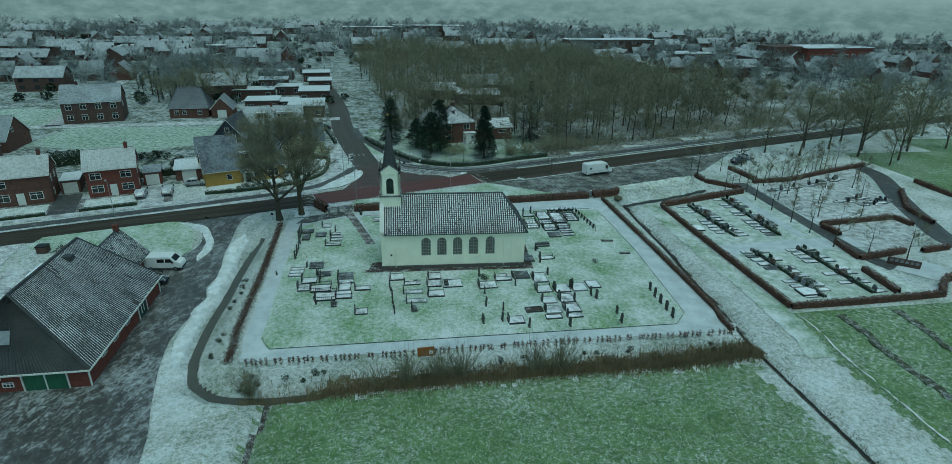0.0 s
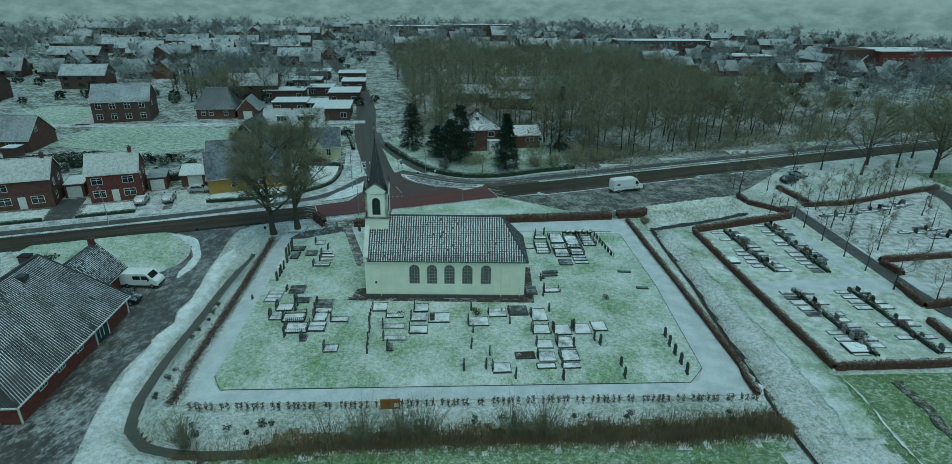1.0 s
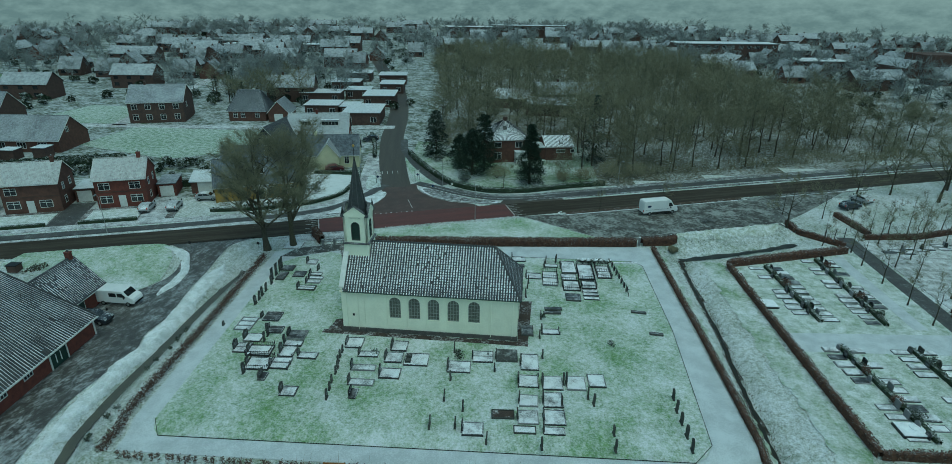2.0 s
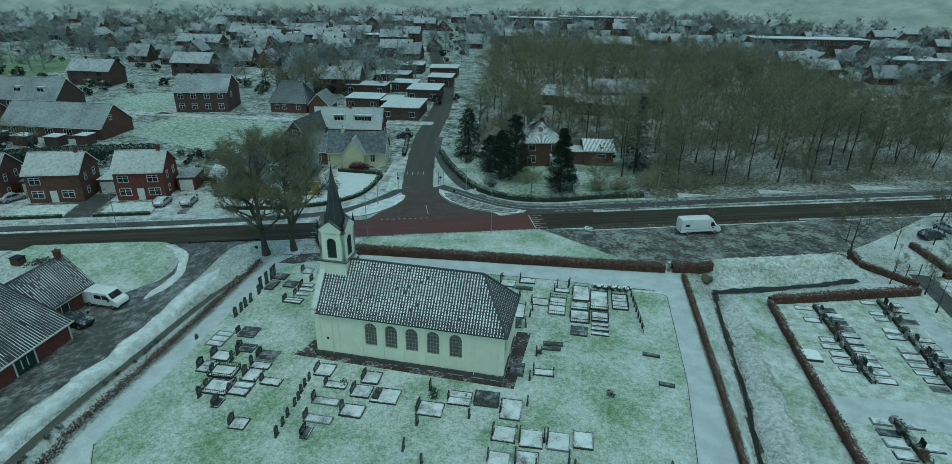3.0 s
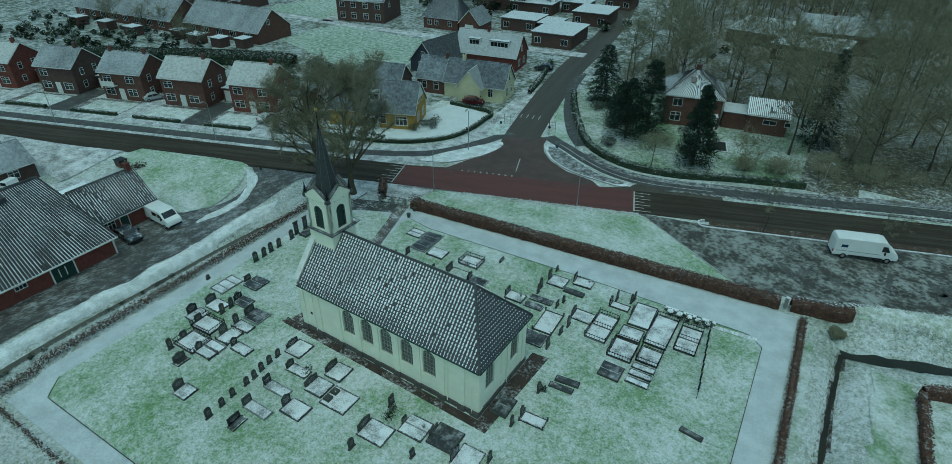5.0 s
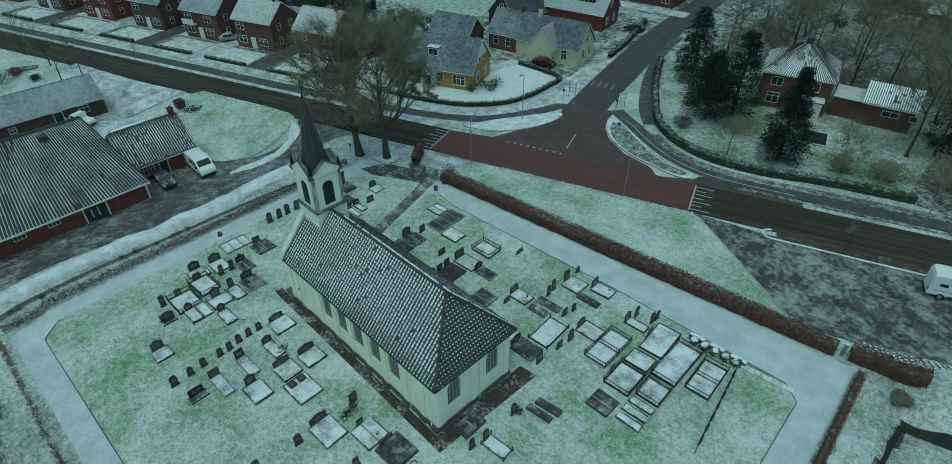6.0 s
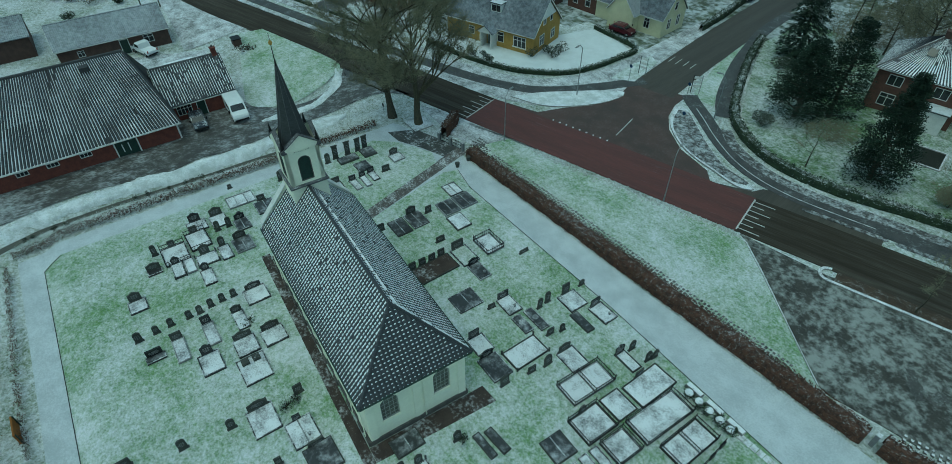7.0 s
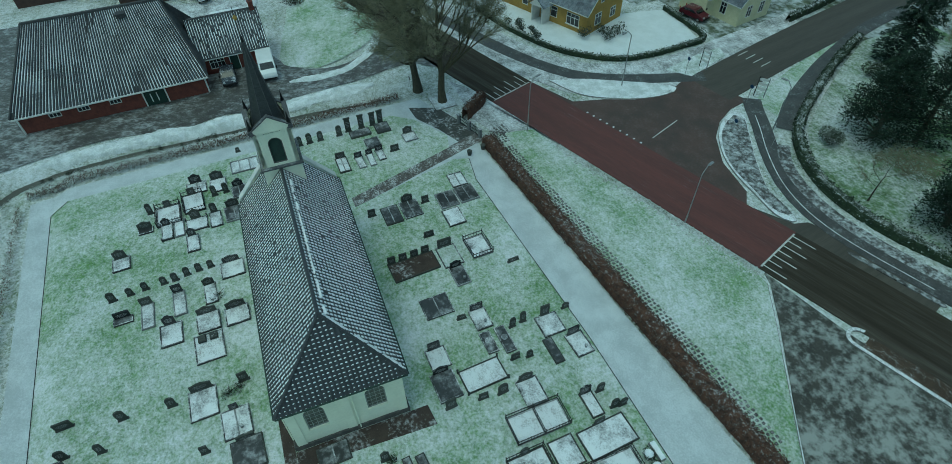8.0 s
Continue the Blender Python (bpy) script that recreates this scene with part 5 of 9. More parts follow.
for x, w in ((-35.1, 1.9), (-33.1, 1.9)):
    part("door", Geo().box(x - w / 2, x + w / 2, BY0 - 0.08, BY0 - 0.01, BG + 0.05, BE - 0.05), M_GREENDOOR, barn, "weathered green plank barn door")
for x in (-36.2, -34.05, -32.0):
    part("door_post", Geo().box(x - 0.06, x + 0.06, BY0 - 0.12, BY0, BG, BE - 0.05), M_WHITE, barn)
for x, z in ((-38.6, 0.55), (-39.3, -0.35), (-37.6, -0.35), (-42, 0.2)):
    put_window(barn, pose(x, BY0, z), 0.9, 0.45, 3, 2)
part("skylight", Geo().prism([(-38.0, 0), (-36.9, 0), (-36.9, 1.4), (-38.0, 1.4)], "z", 0, 0.1), M_STEEL, barn, "flat grey skylight", Matrix.Translation((0, BY0 + 1.0, 3.95)) @ pose(0, 0, 0, math.degrees(math.atan2(6.95, 4.0))))
part("roof_vent", Geo().box(-0.6, 0.6, -0.5, 0.5, 0, 0.5), M_BARNROOF, barn, "dark roof vent hood", pose(-36.6, -7.6, 7.35))

annex = house("farm_annex", "small red brick farmhouse wing with dark snow-flecked tiles", 8.4, 6.4, 1.55 - BG, 5.0 - BG, M_BRICK, M_ROOFDARK, pose(-34.2, -1.0, BG, 0, 0, 90),
              wins=[("S", 1.9, 0.75, 1.7, 1.15, 4, 2), ("E", 2.0, 0.9, 1.0, 1.3, 2, 2), ("E", 4.4, 0.9, 1.0, 1.3, 2, 2)], doors=[("S", 4.0, 1.0, 2.1, M_DARKWOOD)], chimneys=[8.0], period=0.3, category="house")
tagged(part("roof_snow", groove_snow([(-0.25, -0.35, 2.27), (8.65, -0.35, 2.27), (8.65, 3.2, 6.0), (-0.25, 3.2, 6.0)], 0.3, 0.05, 0.95, 21, 0.3, 0.13), M_SNOW, annex, "snow flecks on the tiles", pose(0, 0, 0.12)), "", "", "", "stuff")

shed = house("brick_shed", "long red brick shed with snow-dusted corrugated roof", 15.5, 6.6, 2.7, 5.2, M_BRICK3, M_ROOFGREY, pose(-59.6, -10.4, -1.0, 0, 0, 89), wins=[("S", 3, 1, 0.8, 0.8), ("S", 12.5, 1, 1.3, 1.1), ("E", 3, 1, 1.0, 1.0)], doors=[("S", 9, 1.1, 2.1, M_DARKWOOD)], category="shed")
house("steel_shed", "low farm shed with grey snow-lined corrugated roof", 12, 9, 3.2, 4.8, M_BRICK3, M_ROOFGREY, pose(-66.5, -25.0, -1.0, 0, 0, 90), category="shed", trim=False)
gz = thing("gazebo", "white snow-covered garden tent roof", "gazebo", "", pose(-45.5, 3.6, -1.0))
part("canopy", Geo().add([(-2, -2, 2.1), (2, -2, 2.1), (2, 2, 2.1), (-2, 2, 2.1), (0, 0, 3.0)], [(0, 1, 4), (1, 2, 4), (2, 3, 4), (3, 0, 4)]).box(-2, 2, -2, 2, 1.95, 2.1), M_SNOW, gz)
for sx in (-1.9, 1.9):
    for sy in (-1.9, 1.9):
        part("post", Geo().bar((sx, sy, 0), (sx, sy, 2.0), 0.06), M_STEEL, gz)

# houses across the road
ROW = "brick houses along the road"
row_wins = [("S", 1.6, 0.9, 1.9, 1.25, 2, 2), ("S", 6.6, 0.9, 1.9, 1.25, 2, 2), ("S", 1.6, 3.4, 1.7, 1.15, 2, 2), ("S", 6.6, 3.4, 1.7, 1.15, 2, 2), ("E", 2.2, 1.0, 0.8, 1.2, 1, 2), ("E", 5.4, 3.5, 0.8, 1.2, 1, 2), ("E", 2.2, 3.5, 0.8, 1.2, 1, 2)]
for i, (s, d, L, wall, rm, lab) in enumerate([(-51.0, 20.4, 8.4, M_BRICK, M_ROOFRED, "red brick two-storey house with snow-dusted tile roof"), (-65.6, 20.4, 9.0, M_BRICK2, M_ROOFRED, "brown brick two-storey house with white snowy roof"),
                                             (-79.2, 20.6, 9.2, M_BRICK2, M_ROOFGREY, "brown brick two-storey house with pale balcony front"), (-94.2, 20.8, 8.6, M_BRICK3, M_ROOFGREY, "dark brick two-storey house with snowy roof"),
                                             (-109.5, 20.8, 9.0, M_BRICK, M_ROOFRED, "red brick two-storey house with white snowy roof"), (-126, 21, 9.0, M_BRICK2, M_ROOFGREY, "brown brick two-storey house with snowy roof"), (-142, 21, 9.0, M_BRICK2, M_ROOFRED, "brown brick house far down the road")]):
    w = [x for x in row_wins if not (i % 2 and x[1] == 6.6 and x[2] > 3)]
    hs = house("row_house", lab, L, 7.4, 5.4, 8.2, wall, rm, pose(*road_at(s, d), 0, 0, 0, ROAD_TURN), wins=w, doors=[("S", 4.2, 1.0, 2.1, M_WHITE)], chimneys=[L - 1.2] if i != 2 else [0.8, L - 0.8], group=ROW)
    part("string_course", Geo().box(0.02, L - 0.02, -0.04, 0.0, 2.85, 3.0), M_BRICK3, hs)
    if i == 2:
        part("balcony", Geo().box(0.6, 3.6, -0.9, -0.01, 2.7, 2.85).box(0.6, 3.6, -0.9, -0.84, 2.85, 3.7), M_WHITE, hs, "pale balcony front")
    garage = thing("garage", "low flat-roofed brick garage with snow on its roof", "garage", "garages between the houses", pose(*road_at(s + L + 0.6, d + 4.5), 0, 0, 0, ROAD_TURN))
    part("wall", Geo().box(0, 3.2, 0, 6, -0.1, 2.4), wall, garage)
    part("roof", Geo().box(-0.15, 3.35, -0.15, 6.15, 2.4, 2.6, 0.04), M_ROOFWHITE if i % 2 else M_ROOFGREY, garage)
    part("door", Geo().box(0.4, 2.8, -0.06, -0.01, 0, 2.1), M_WHITE, garage)
    x0, y0 = road_at(s - 0.5, d - 7.0)
    lw = thing("front_lawn", "small snowy front lawn", "lawn", "front lawns", pose(x0, y0, 0, 0, 0, ROAD_TURN), "structure")
    part("grass", Geo().box(0, L, 0, 5.6, -0.05, 0.05), M_GARDEN, lw)
    fh = thing("low_hedge", "low dark clipped hedge in front of a garden", "hedge", "front hedges", pose(x0, y0, 0, 0, 0, ROAD_TURN))
    part("foliage", Geo().box(-0.4, L + 0.2, -0.9, -0.3, 0, 0.6, 0.1), M_EVERGREEN, fh)
    dr = thing("driveway", "paved driveway with snow in its tracks", "driveway", "driveways", pose(x0 + L * RU.x, y0 + L * RU.y, 0, 0, 0, ROAD_TURN), "structure")
    part("paving", Geo().box(0.3, 4.6, -1.0, 10.5, -0.05, 0.035), M_CYCLE if i % 2 else M_WALK, dr)

yellow = house("yellow_house", "ochre yellow plastered house with grey snowy tile roof", 15.6, 8.0, 3.2, 7.2, M_YELLOW, M_ROOFBLUE, pose(-35.1, 41.9, 0, 0, 0, 21), wins=[("S", 13.2, 0.8, 2.0, 1.5, 3, 2), ("S", 4.6, 1.0, 0.9, 1.1, 1, 2), ("S", 9.9, 0.9, 1.0, 1.4, 1, 2), ("E", 2.4, 0.9, 1.3, 1.5, 2, 2), ("E", 5.8, 0.9, 1.1, 1.3, 2, 2), ("E", 3.0, 3.8, 0.7, 1.2, 1, 2), ("E", 5.0, 3.8, 0.7, 1.2, 1, 2)], doors=[("S", 8.2, 1.0, 2.1, M_DARKWOOD)], dormers=[(8.2, 1.8)], period=0.28)
part("porch", Geo().box(7.2, 7.36, -1.7, 0, 0, 2.5).box(9.04, 9.2, -1.7, 0, 0, 2.5).prism([(6.9, 2.5), (9.5, 2.5), (8.2, 3.5)], "y", -1.9, 1.2), M_WHITE, yellow, "white gabled porch")
part("porch_roof", Geo().prism([(6.75, 2.5), (8.2, 3.62), (8.2, 3.74), (6.65, 2.54)], "y", -2.05, 1.6).prism([(9.65, 2.5), (9.75, 2.54), (8.2, 3.74), (8.2, 3.62)], "y", -2.05, 1.6), M_ROOFBLUE, yellow)
part("gable_board", Geo().prism([(1.6, 4.6), (6.4, 4.6), (4.0, 7.0)], "x", 15.6, 15.66), M_WHITE, yellow, "white boarded gable top")
part("bay_sill", Geo().box(12.0, 14.4, -0.12, 0, 0.66, 0.8), M_WHITE, yellow)
house("rear_wing", "low rear wing with dark frosted slate roof", 8.4, 6.0, 2.8, 5.8, M_BRICK3, M_ROOFBLUE, pose(-41.0, 57.6, 0, 0, 0, 12), wins=[("S", 2.0, 0.9, 1.2, 1.2, 2, 2), ("E", 3.0, 0.9, 1.0, 1.2, 2, 2)])
house("white_roof_garage", "brick garage with an even white snow roof", 5.2, 7.4, 2.4, 3.5, M_BRICK2, M_ROOFWHITE, pose(-42.2, 46.8, 0, 0, 0, 10), doors=[("S", 2.6, 2.5, 2.1, M_WHITE)], category="garage", trim=False)
cream = house("cream_house", "cream plastered cottage with snowy slate roof", 12.5, 6.6, 3.1, 6.6, mat("pale_yellow_plaster", (0.62, 0.60, 0.40), (0.52, 0.50, 0.33), scale=0.8, bump=0.08), M_ROOFBLUE, pose(-26.3, 65.6, 0, 0, 0, 9), wins=[("S", 9.8, 0.9, 0.9, 1.5, 2, 2), ("S", 4.6, 0.9, 0.8, 1.4, 1, 2), ("S", 6.2, 0.9, 0.8, 1.4, 1, 2), ("E", 2.0, 0.9, 0.9, 1.5, 2, 2), ("E", 4.6, 0.9, 0.9, 1.5, 2, 2), ("E", 3.3, 3.6, 0.7, 1.1, 1, 2)], chimneys=[3.0])
house("brick_wing", "brown brick wing of the cottage with frosted slate roof", 6.0, 7.0, 3.1, 6.4, M_BRICK2, M_ROOFBLUE, pose(-32.4, 64.9, 0, 0, 0, 9), wins=[("S", 1.6, 0.9, 0.9, 1.4, 1, 2), ("S", 4.2, 0.9, 0.9, 1.4, 1, 2), ("W", 3.4, 0.9, 1.0, 1.3, 2, 2)], chimneys=[5.4])
house("cream_wing", "cream plastered cottage wing with a steep gable", 4.4, 4.6, 3.1, 5.9, bpy.data.materials["pale_yellow_plaster"], M_ROOFWHITE, pose(-17.9, 65.2, 0, 0, 0, 99), category="house")
house("dormer_house", "red brick house with white dormers and snowy roof", 15.0, 8.0, 3.4, 7.4, M_BRICK, M_ROOFWHITE, pose(-36.0, 84.5, 0, 0, 0, 8), wins=[("E", 2.4, 0.9, 1.0, 1.4, 2, 2), ("E", 5.6, 0.9, 1.0, 1.4, 2, 2), ("E", 4.0, 3.9, 0.8, 1.2, 1, 2)], dormers=[(4.5, 2.6), (10.5, 4.4)], chimneys=[7.0])
house("dark_barn", "dark timber barn with steep slate roof", 14.0, 7.6, 2.4, 6.6, mat("dark_blue_boards", (0.045, 0.05, 0.065), (0.03, 0.033, 0.045), scale=1.5, bump=0.2), M_ROOFDARK, pose(-34.6, 75.2, 0, 0, 0, 84), wins=[("W", 3.8, 0.9, 2.6, 1.4, 3, 1), ("W", 3.8, 3.6, 1.0, 1.0, 2, 1)], category="barn")
house("terrace", "terraced brick bungalows under one long snowy roof", 27, 11.5, 3.0, 7.6, M_BRICK2, M_ROOFGREY, pose(-114.5, 71.5, 0, 0, 0, 3), wins=[("S", 3 + 5.0 * i, 0.9, 2.0, 1.4, 3, 1) for i in range(5)] + [("E", 4, 4.2, 0.9, 1.2)], group="terraces")
house("terrace", "terraced brick bungalows under one long snowy roof", 42, 11.5, 3.0, 7.6, M_BRICK2, M_ROOFGREY, pose(-160, 67.5, 0, 0, 0, 3), wins=[("S", 3 + 5.0 * i, 0.9, 2.0, 1.4, 3, 1) for i in range(8)], group="terraces")
house("terrace", "terraced houses with a row of dormers and snowy roof", 48, 11.5, 3.2, 8.4, M_BRICK3, M_ROOFGREY, pose(-172, 96.0, 0, 0, 0, 3), wins=[("S", 3 + 5.0 * i, 0.9, 1.8, 1.4, 2, 1) for i in range(9)], dormers=[(5 + 7.5 * i, 2.4) for i in range(6)], group="terraces")
for x0, y0, ln in ((-112, 65.2, 3), (-104.5, 64.5, 4), (-96.5, 65.4, 3.4), (-90.6, 68, 3), (-150, 60, 4), (-138, 61, 4), (-126, 61, 4)):
    sh = thing("garden_shed", "small dark garden shed with snowy flat roof", "shed", "garden sheds", pose(x0, y0, 0, 0, 0, 2))
    part("wall", Geo().box(0, ln, 0, 3, -0.1, 2.2), M_BRICK3, sh)
    part("roof", Geo().box(-0.2, ln + 0.2, -0.2, 3.2, 2.2, 2.36, 0.04), M_ROOFWHITE, sh)
house("dark_brick_house", "dark brown brick two-storey house with pale snowy roof", 15.0, 12.5, 6.0, 10.0, M_BRICK3, M_ROOFGREY, pose(-90.0, 105.0, 0, 0, 0, 15), wins=[("S", u, z, 1.4, 1.5, 2, 2) for u in (1.8, 5.4, 9.2, 13.0) for z in (0.9, 3.9)] + [("E", 4, 3.9, 1.2, 1.4)], chimneys=[4.0])
house("gable_house", "brick house with half-hipped snowy roof", 11.0, 9.0, 3.3, 8.4, M_BRICK2, M_ROOFGREY, pose(-63.5, 111.5, 0, 0, 0, 4), wins=[("S", u, 1.0, 1.1, 1.3, 2, 2) for u in (2, 4.2, 8.5)], hip=2.2)
house("gable_house", "small red brick gabled annex with snowy roof", 8.0, 6.0, 2.8, 6.0, M_BRICK2, M_ROOFGREY, pose(-45.5, 112.0, 0, 0, 0, 94), doors=[("W", 3, 2.4, 2.2, M_WHITE)])
hiph = house("hip_house", "red brick villa with pyramid roof lined with snow", 9.6, 9.2, 5.6, 9.1, M_BRICK2, M_ROOFDARK, pose(15.2, 73.4, 0, 0, 0, 13), wins=[("S", 2.2, 3.6, 1.5, 1.2, 2, 1), ("S", 7.2, 3.6, 1.5, 1.2, 2, 1), ("S", 2.2, 0.9, 1.6, 1.5, 2, 2), ("S", 7.2, 0.9, 1.6, 1.5, 2, 2), ("E", 4.6, 3.6, 1.2, 1.2, 2, 1), ("W", 4.6, 3.6, 1.5, 1.2, 2, 1)], hip=4.55, period=0.34)
for cx, cy in ((-0.4, -0.4), (10.0, -0.4), (10.0, 9.6), (-0.4, 9.6)):
    part("hip_tiles", Geo().tube((cx, cy, 5.4), (4.8, 4.6, 9.22), 0.13, 0.13, 6), M_TILE, hiph)
part("porch_roof", Geo().box(6.0, 9.2, -2.2, 0, 2.7, 2.9, 0.05), M_ROOFWHITE, hiph, "snow-covered porch roof")
part("porch_wall", Geo().box(6.2, 9.0, -2.0, -0.01, -0.1, 2.7), M_WHITE, hiph)
outb = house("brick_outbuilding", "low brown brick outbuilding with snowy tiled roof", 6.4, 8.4, 3.4, 5.0, M_BRICK2, M_ROOFDARK, pose(28.8, 77.0, 0, 0, 0, 8), wins=[("S", 3.6, 1.9, 2.0, 0.7, 2, 1), ("S", 6.4, 1.9, 0.8, 0.7, 1, 1)], category="outbuilding", period=0.3)
k9 = 3.5 / 4.6
HE = 5.6 - 0.4 * k9
HP, H0, H1 = [(-0.4, -0.4, HE), (10.0, -0.4, HE), (10.0, 9.6, HE), (-0.4, 9.6, HE)], (4.55, 4.6, 9.1), (5.05, 4.6, 9.1)
for i, (q, keep) in enumerate((((HP[0], HP[1], H1, H0), 1.15), ((HP[2], HP[3], H0, H1), 1.15), ((HP[1], HP[2], H1, H1), 1.0), ((HP[3], HP[0], H0, H0), 1.15))):
    tagged(part("roof_snow", groove_snow(q, 0.34, 0.05, keep, 31 + i, 0.5, 0.32), M_SNOW, hiph, "snow lying in the tile grooves", pose(0, 0, 0.13)), "", "", "", "stuff")
OK = 1.6 / 4.2
tagged(part("roof_snow", groove_snow([(-0.25, -0.35, 3.4 - 0.35 * OK), (6.65, -0.35, 3.4 - 0.35 * OK), (6.65, 4.2, 5.0), (-0.25, 4.2, 5.0)], 0.3, 0.05, 1.1, 37, 0.5, 0.32), M_SNOW, outb, "snow lying in the tile grooves", pose(0, 0, 0.12)), "", "", "", "stuff")
part("chimney", Geo().box(4.35, 5.25, 4.2, 5.0, 8.7, 9.7).box(4.28, 5.32, 4.13, 5.07, 9.7, 9.8), M_BRICK3, hiph, "dark brick chimney at the peak")
part("skylight", Geo().box(-0.45, 0.45, -0.55, 0.55, 0, 0.1), M_GLASS, hiph, "small roof window", pose(4.2, 2.2, 7.72) @ pose(0, 0, 0, math.degrees(math.atan(k9))))
pond = thing("garden_pond", "square dark garden basin edged with snowy kerbs", "pond", "", pose(24.6, 65.4, 0.03, 0, 0, 13))
part("water", Geo().box(0.2, 3.4, 0.2, 4.2, -0.05, 0.02), M_DARKWATER, pond)
for q in ((0, 3.6, 0, 0.2), (0, 3.6, 4.2, 4.4), (0, 0.2, 0.2, 4.2), (3.4, 3.6, 0.2, 4.2)):
    part("kerb_stone", Geo().box(*q, -0.05, 0.16, 0.03), M_KERB, pond)
lk = thing("link_building", "flat snow-covered link between villa and outbuilding", "building", "", pose(24.8, 77.2, 0, 0, 0, 8))
part("wall", Geo().box(0, 4.0, 0, 5.0, -0.1, 2.8), M_BRICK2, lk)
part("roof", Geo().box(-0.1, 4.1, -0.2, 5.2, 2.8, 3.0, 0.04), M_ROOFWHITE, lk)
for x0, y0, w, d, h, a in ((-52, 143, 13.5, 8, 3.2, 4), (-43.5, 121, 10.3, 9, 3.2, 4), (-32.6, 122, 5.4, 8, 2.8, 4), (-28.5, 109.8, 10.6, 14, 3.4, 4), (-28.7, 137.5, 10.2, 12, 3.6, 4), (-38.5, 152, 8.6, 8, 3.0, 4), (-28.4, 164.3, 8.6, 10, 3.4, 4), (-47.6, 167, 10.4, 10, 3.4, 4), (-33, 186, 11, 10, 3.6, 6), (-50, 192, 12, 10, 3.4, 6)):
    fs = thing("flat_bungalow", "low brick bungalow with flat snow-covered roof", "house", "flat-roofed bungalows", pose(x0, y0, 0, 0, 0, a))
    part("wall", Geo().box(0, w, 0, d, -0.1, h), M_BRICK3, fs)
    part("roof", Geo().box(-0.4, w + 0.4, -0.4, d + 0.4, h, h + 0.25, 0.06), M_ROOFWHITE, fs)
    for u in (1.6, w - 1.8):
        put_window(fs, pose(u, 0, 0.9), 1.6, 1.4, 2, 1)


# ---- the old churchyard's graves ----
Z0 = 0.05
STONES = {}


def stone_mesh(w, h, t, top):
    """An upright headstone facing +x, its foot at the origin."""
    key = (round(w, 2), round(h, 2), top)
    if key not in STONES:
        if top == "arch":
            n = 8
            pts = [(-w / 2, 0), (w / 2, 0)] + [(w / 2 * math.cos(math.pi * i / n), h - w / 2 + w / 2 * math.sin(math.pi * i / n)) for i in range(n + 1)]
        elif top == "peak":
            pts = [(-w / 2, 0), (w / 2, 0), (w / 2, h * 0.78), (0, h), (-w / 2, h * 0.78)]
        elif top == "wave":
            pts = [(-w / 2, 0), (w / 2, 0), (w / 2, h * 0.8), (w * 0.3, h * 0.86), (w * 0.12, h), (-w * 0.12, h), (-w * 0.3, h * 0.86), (-w / 2, h * 0.8)]
        elif top == "pillar":
            pts = [(-w / 2, 0), (w / 2, 0), (w / 2, h * 0.9), (w * 0.62, h * 0.91), (w * 0.62, h), (-w * 0.62, h), (-w * 0.62, h * 0.91), (-w / 2, h * 0.9)]
        else:
            pts = [(-w / 2, 0), (w / 2, 0), (w / 2, h - 0.03), (w / 2 - 0.03, h), (-w / 2 + 0.03, h), (-w / 2, h - 0.03)]
        g = Geo().prism(pts, "x", -t / 2, t / 2)
        g.box(-t * 0.9, t * 0.9, -w / 2 - 0.07, w / 2 + 0.07, -0.05, 0.09, 0.02)
        ins = Geo()
        for k, s in enumerate((0.55, 0.7, 0.6, 0.4)):
            z = h * (0.68 - 0.11 * k)
            ins.box(t / 2 + 0.001, t / 2 + 0.006, -w / 2 * s, w / 2 * s, z, z + h * 0.035)
        STONES[key] = (g, ins.mesh("inscription", M_GRANITE))
    return STONES[key]


STONE_ME = {}


def headstone(parent, m, w, h, top="arch", t=0.12, material=None):
    g, ins = stone_mesh(w, h, t, top)
    material = material or M_OLDSTONE
    key = (id(g), material.name)
    if key not in STONE_ME:
        STONE_ME[key] = g.mesh("headstone", material)
    hs = part("headstone", STONE_ME[key], None, parent, "", m)
    if w > 0.35 and material is not M_GRANITE:
        part("inscription", ins, None, hs)
    return hs


def lone_stone(x, y, w=0.5, h=1.0, top="arch", turn=0.0, material=None, lean=None):
    r = rng.uniform(-4, 4) if lean is None else lean
    t = thing("gravestone", {"arch": "dark weathered round-topped gravestone standing in snowy grass", "flat": "dark square gravestone standing in snowy grass", "pillar": "tall dark pillar gravestone with a capped top", "wave": "wide dark curved gravestone in snowy grass", "peak": "dark pointed gravestone in snowy grass"}[top], "gravestone", "standing gravestones", pose(x, y, Z0, 0, r, turn + rng.uniform(-4, 4)))
    headstone(t, pose(0, 0, 0), w, h, top, material=material)
    return t


def railing(parent, x0, x1, y0, y1, h=0.75, mid=()):
    """Wrought-iron railings round a plot: each side one part."""
    sides = [((x0, y0), (x1, y0)), ((x1, y0), (x1, y1)), ((x1, y1), (x0, y1)), ((x0, y1), (x0, y0))] + [((x0, y), (x1, y)) for y in mid]
    for a, b in sides:
        a, b = Vector(a), Vector(b)
        g = Geo()
        n = max(2, int((b - a).length / 0.24))
        for k in range(n + 1):
            p = a.lerp(b, k / n)
            g.bar((p.x, p.y, 0.1), (p.x, p.y, h * (1.12 if k in (0, n) else 1.0)), 0.055 if k in (0, n) else 0.03)
        for z in (0.22, h * 0.82):
            g.bar((a.x, a.y, z), (b.x, b.y, z), 0.045)
        part("railing", g, M_IRON, parent, "black wrought-iron railing")


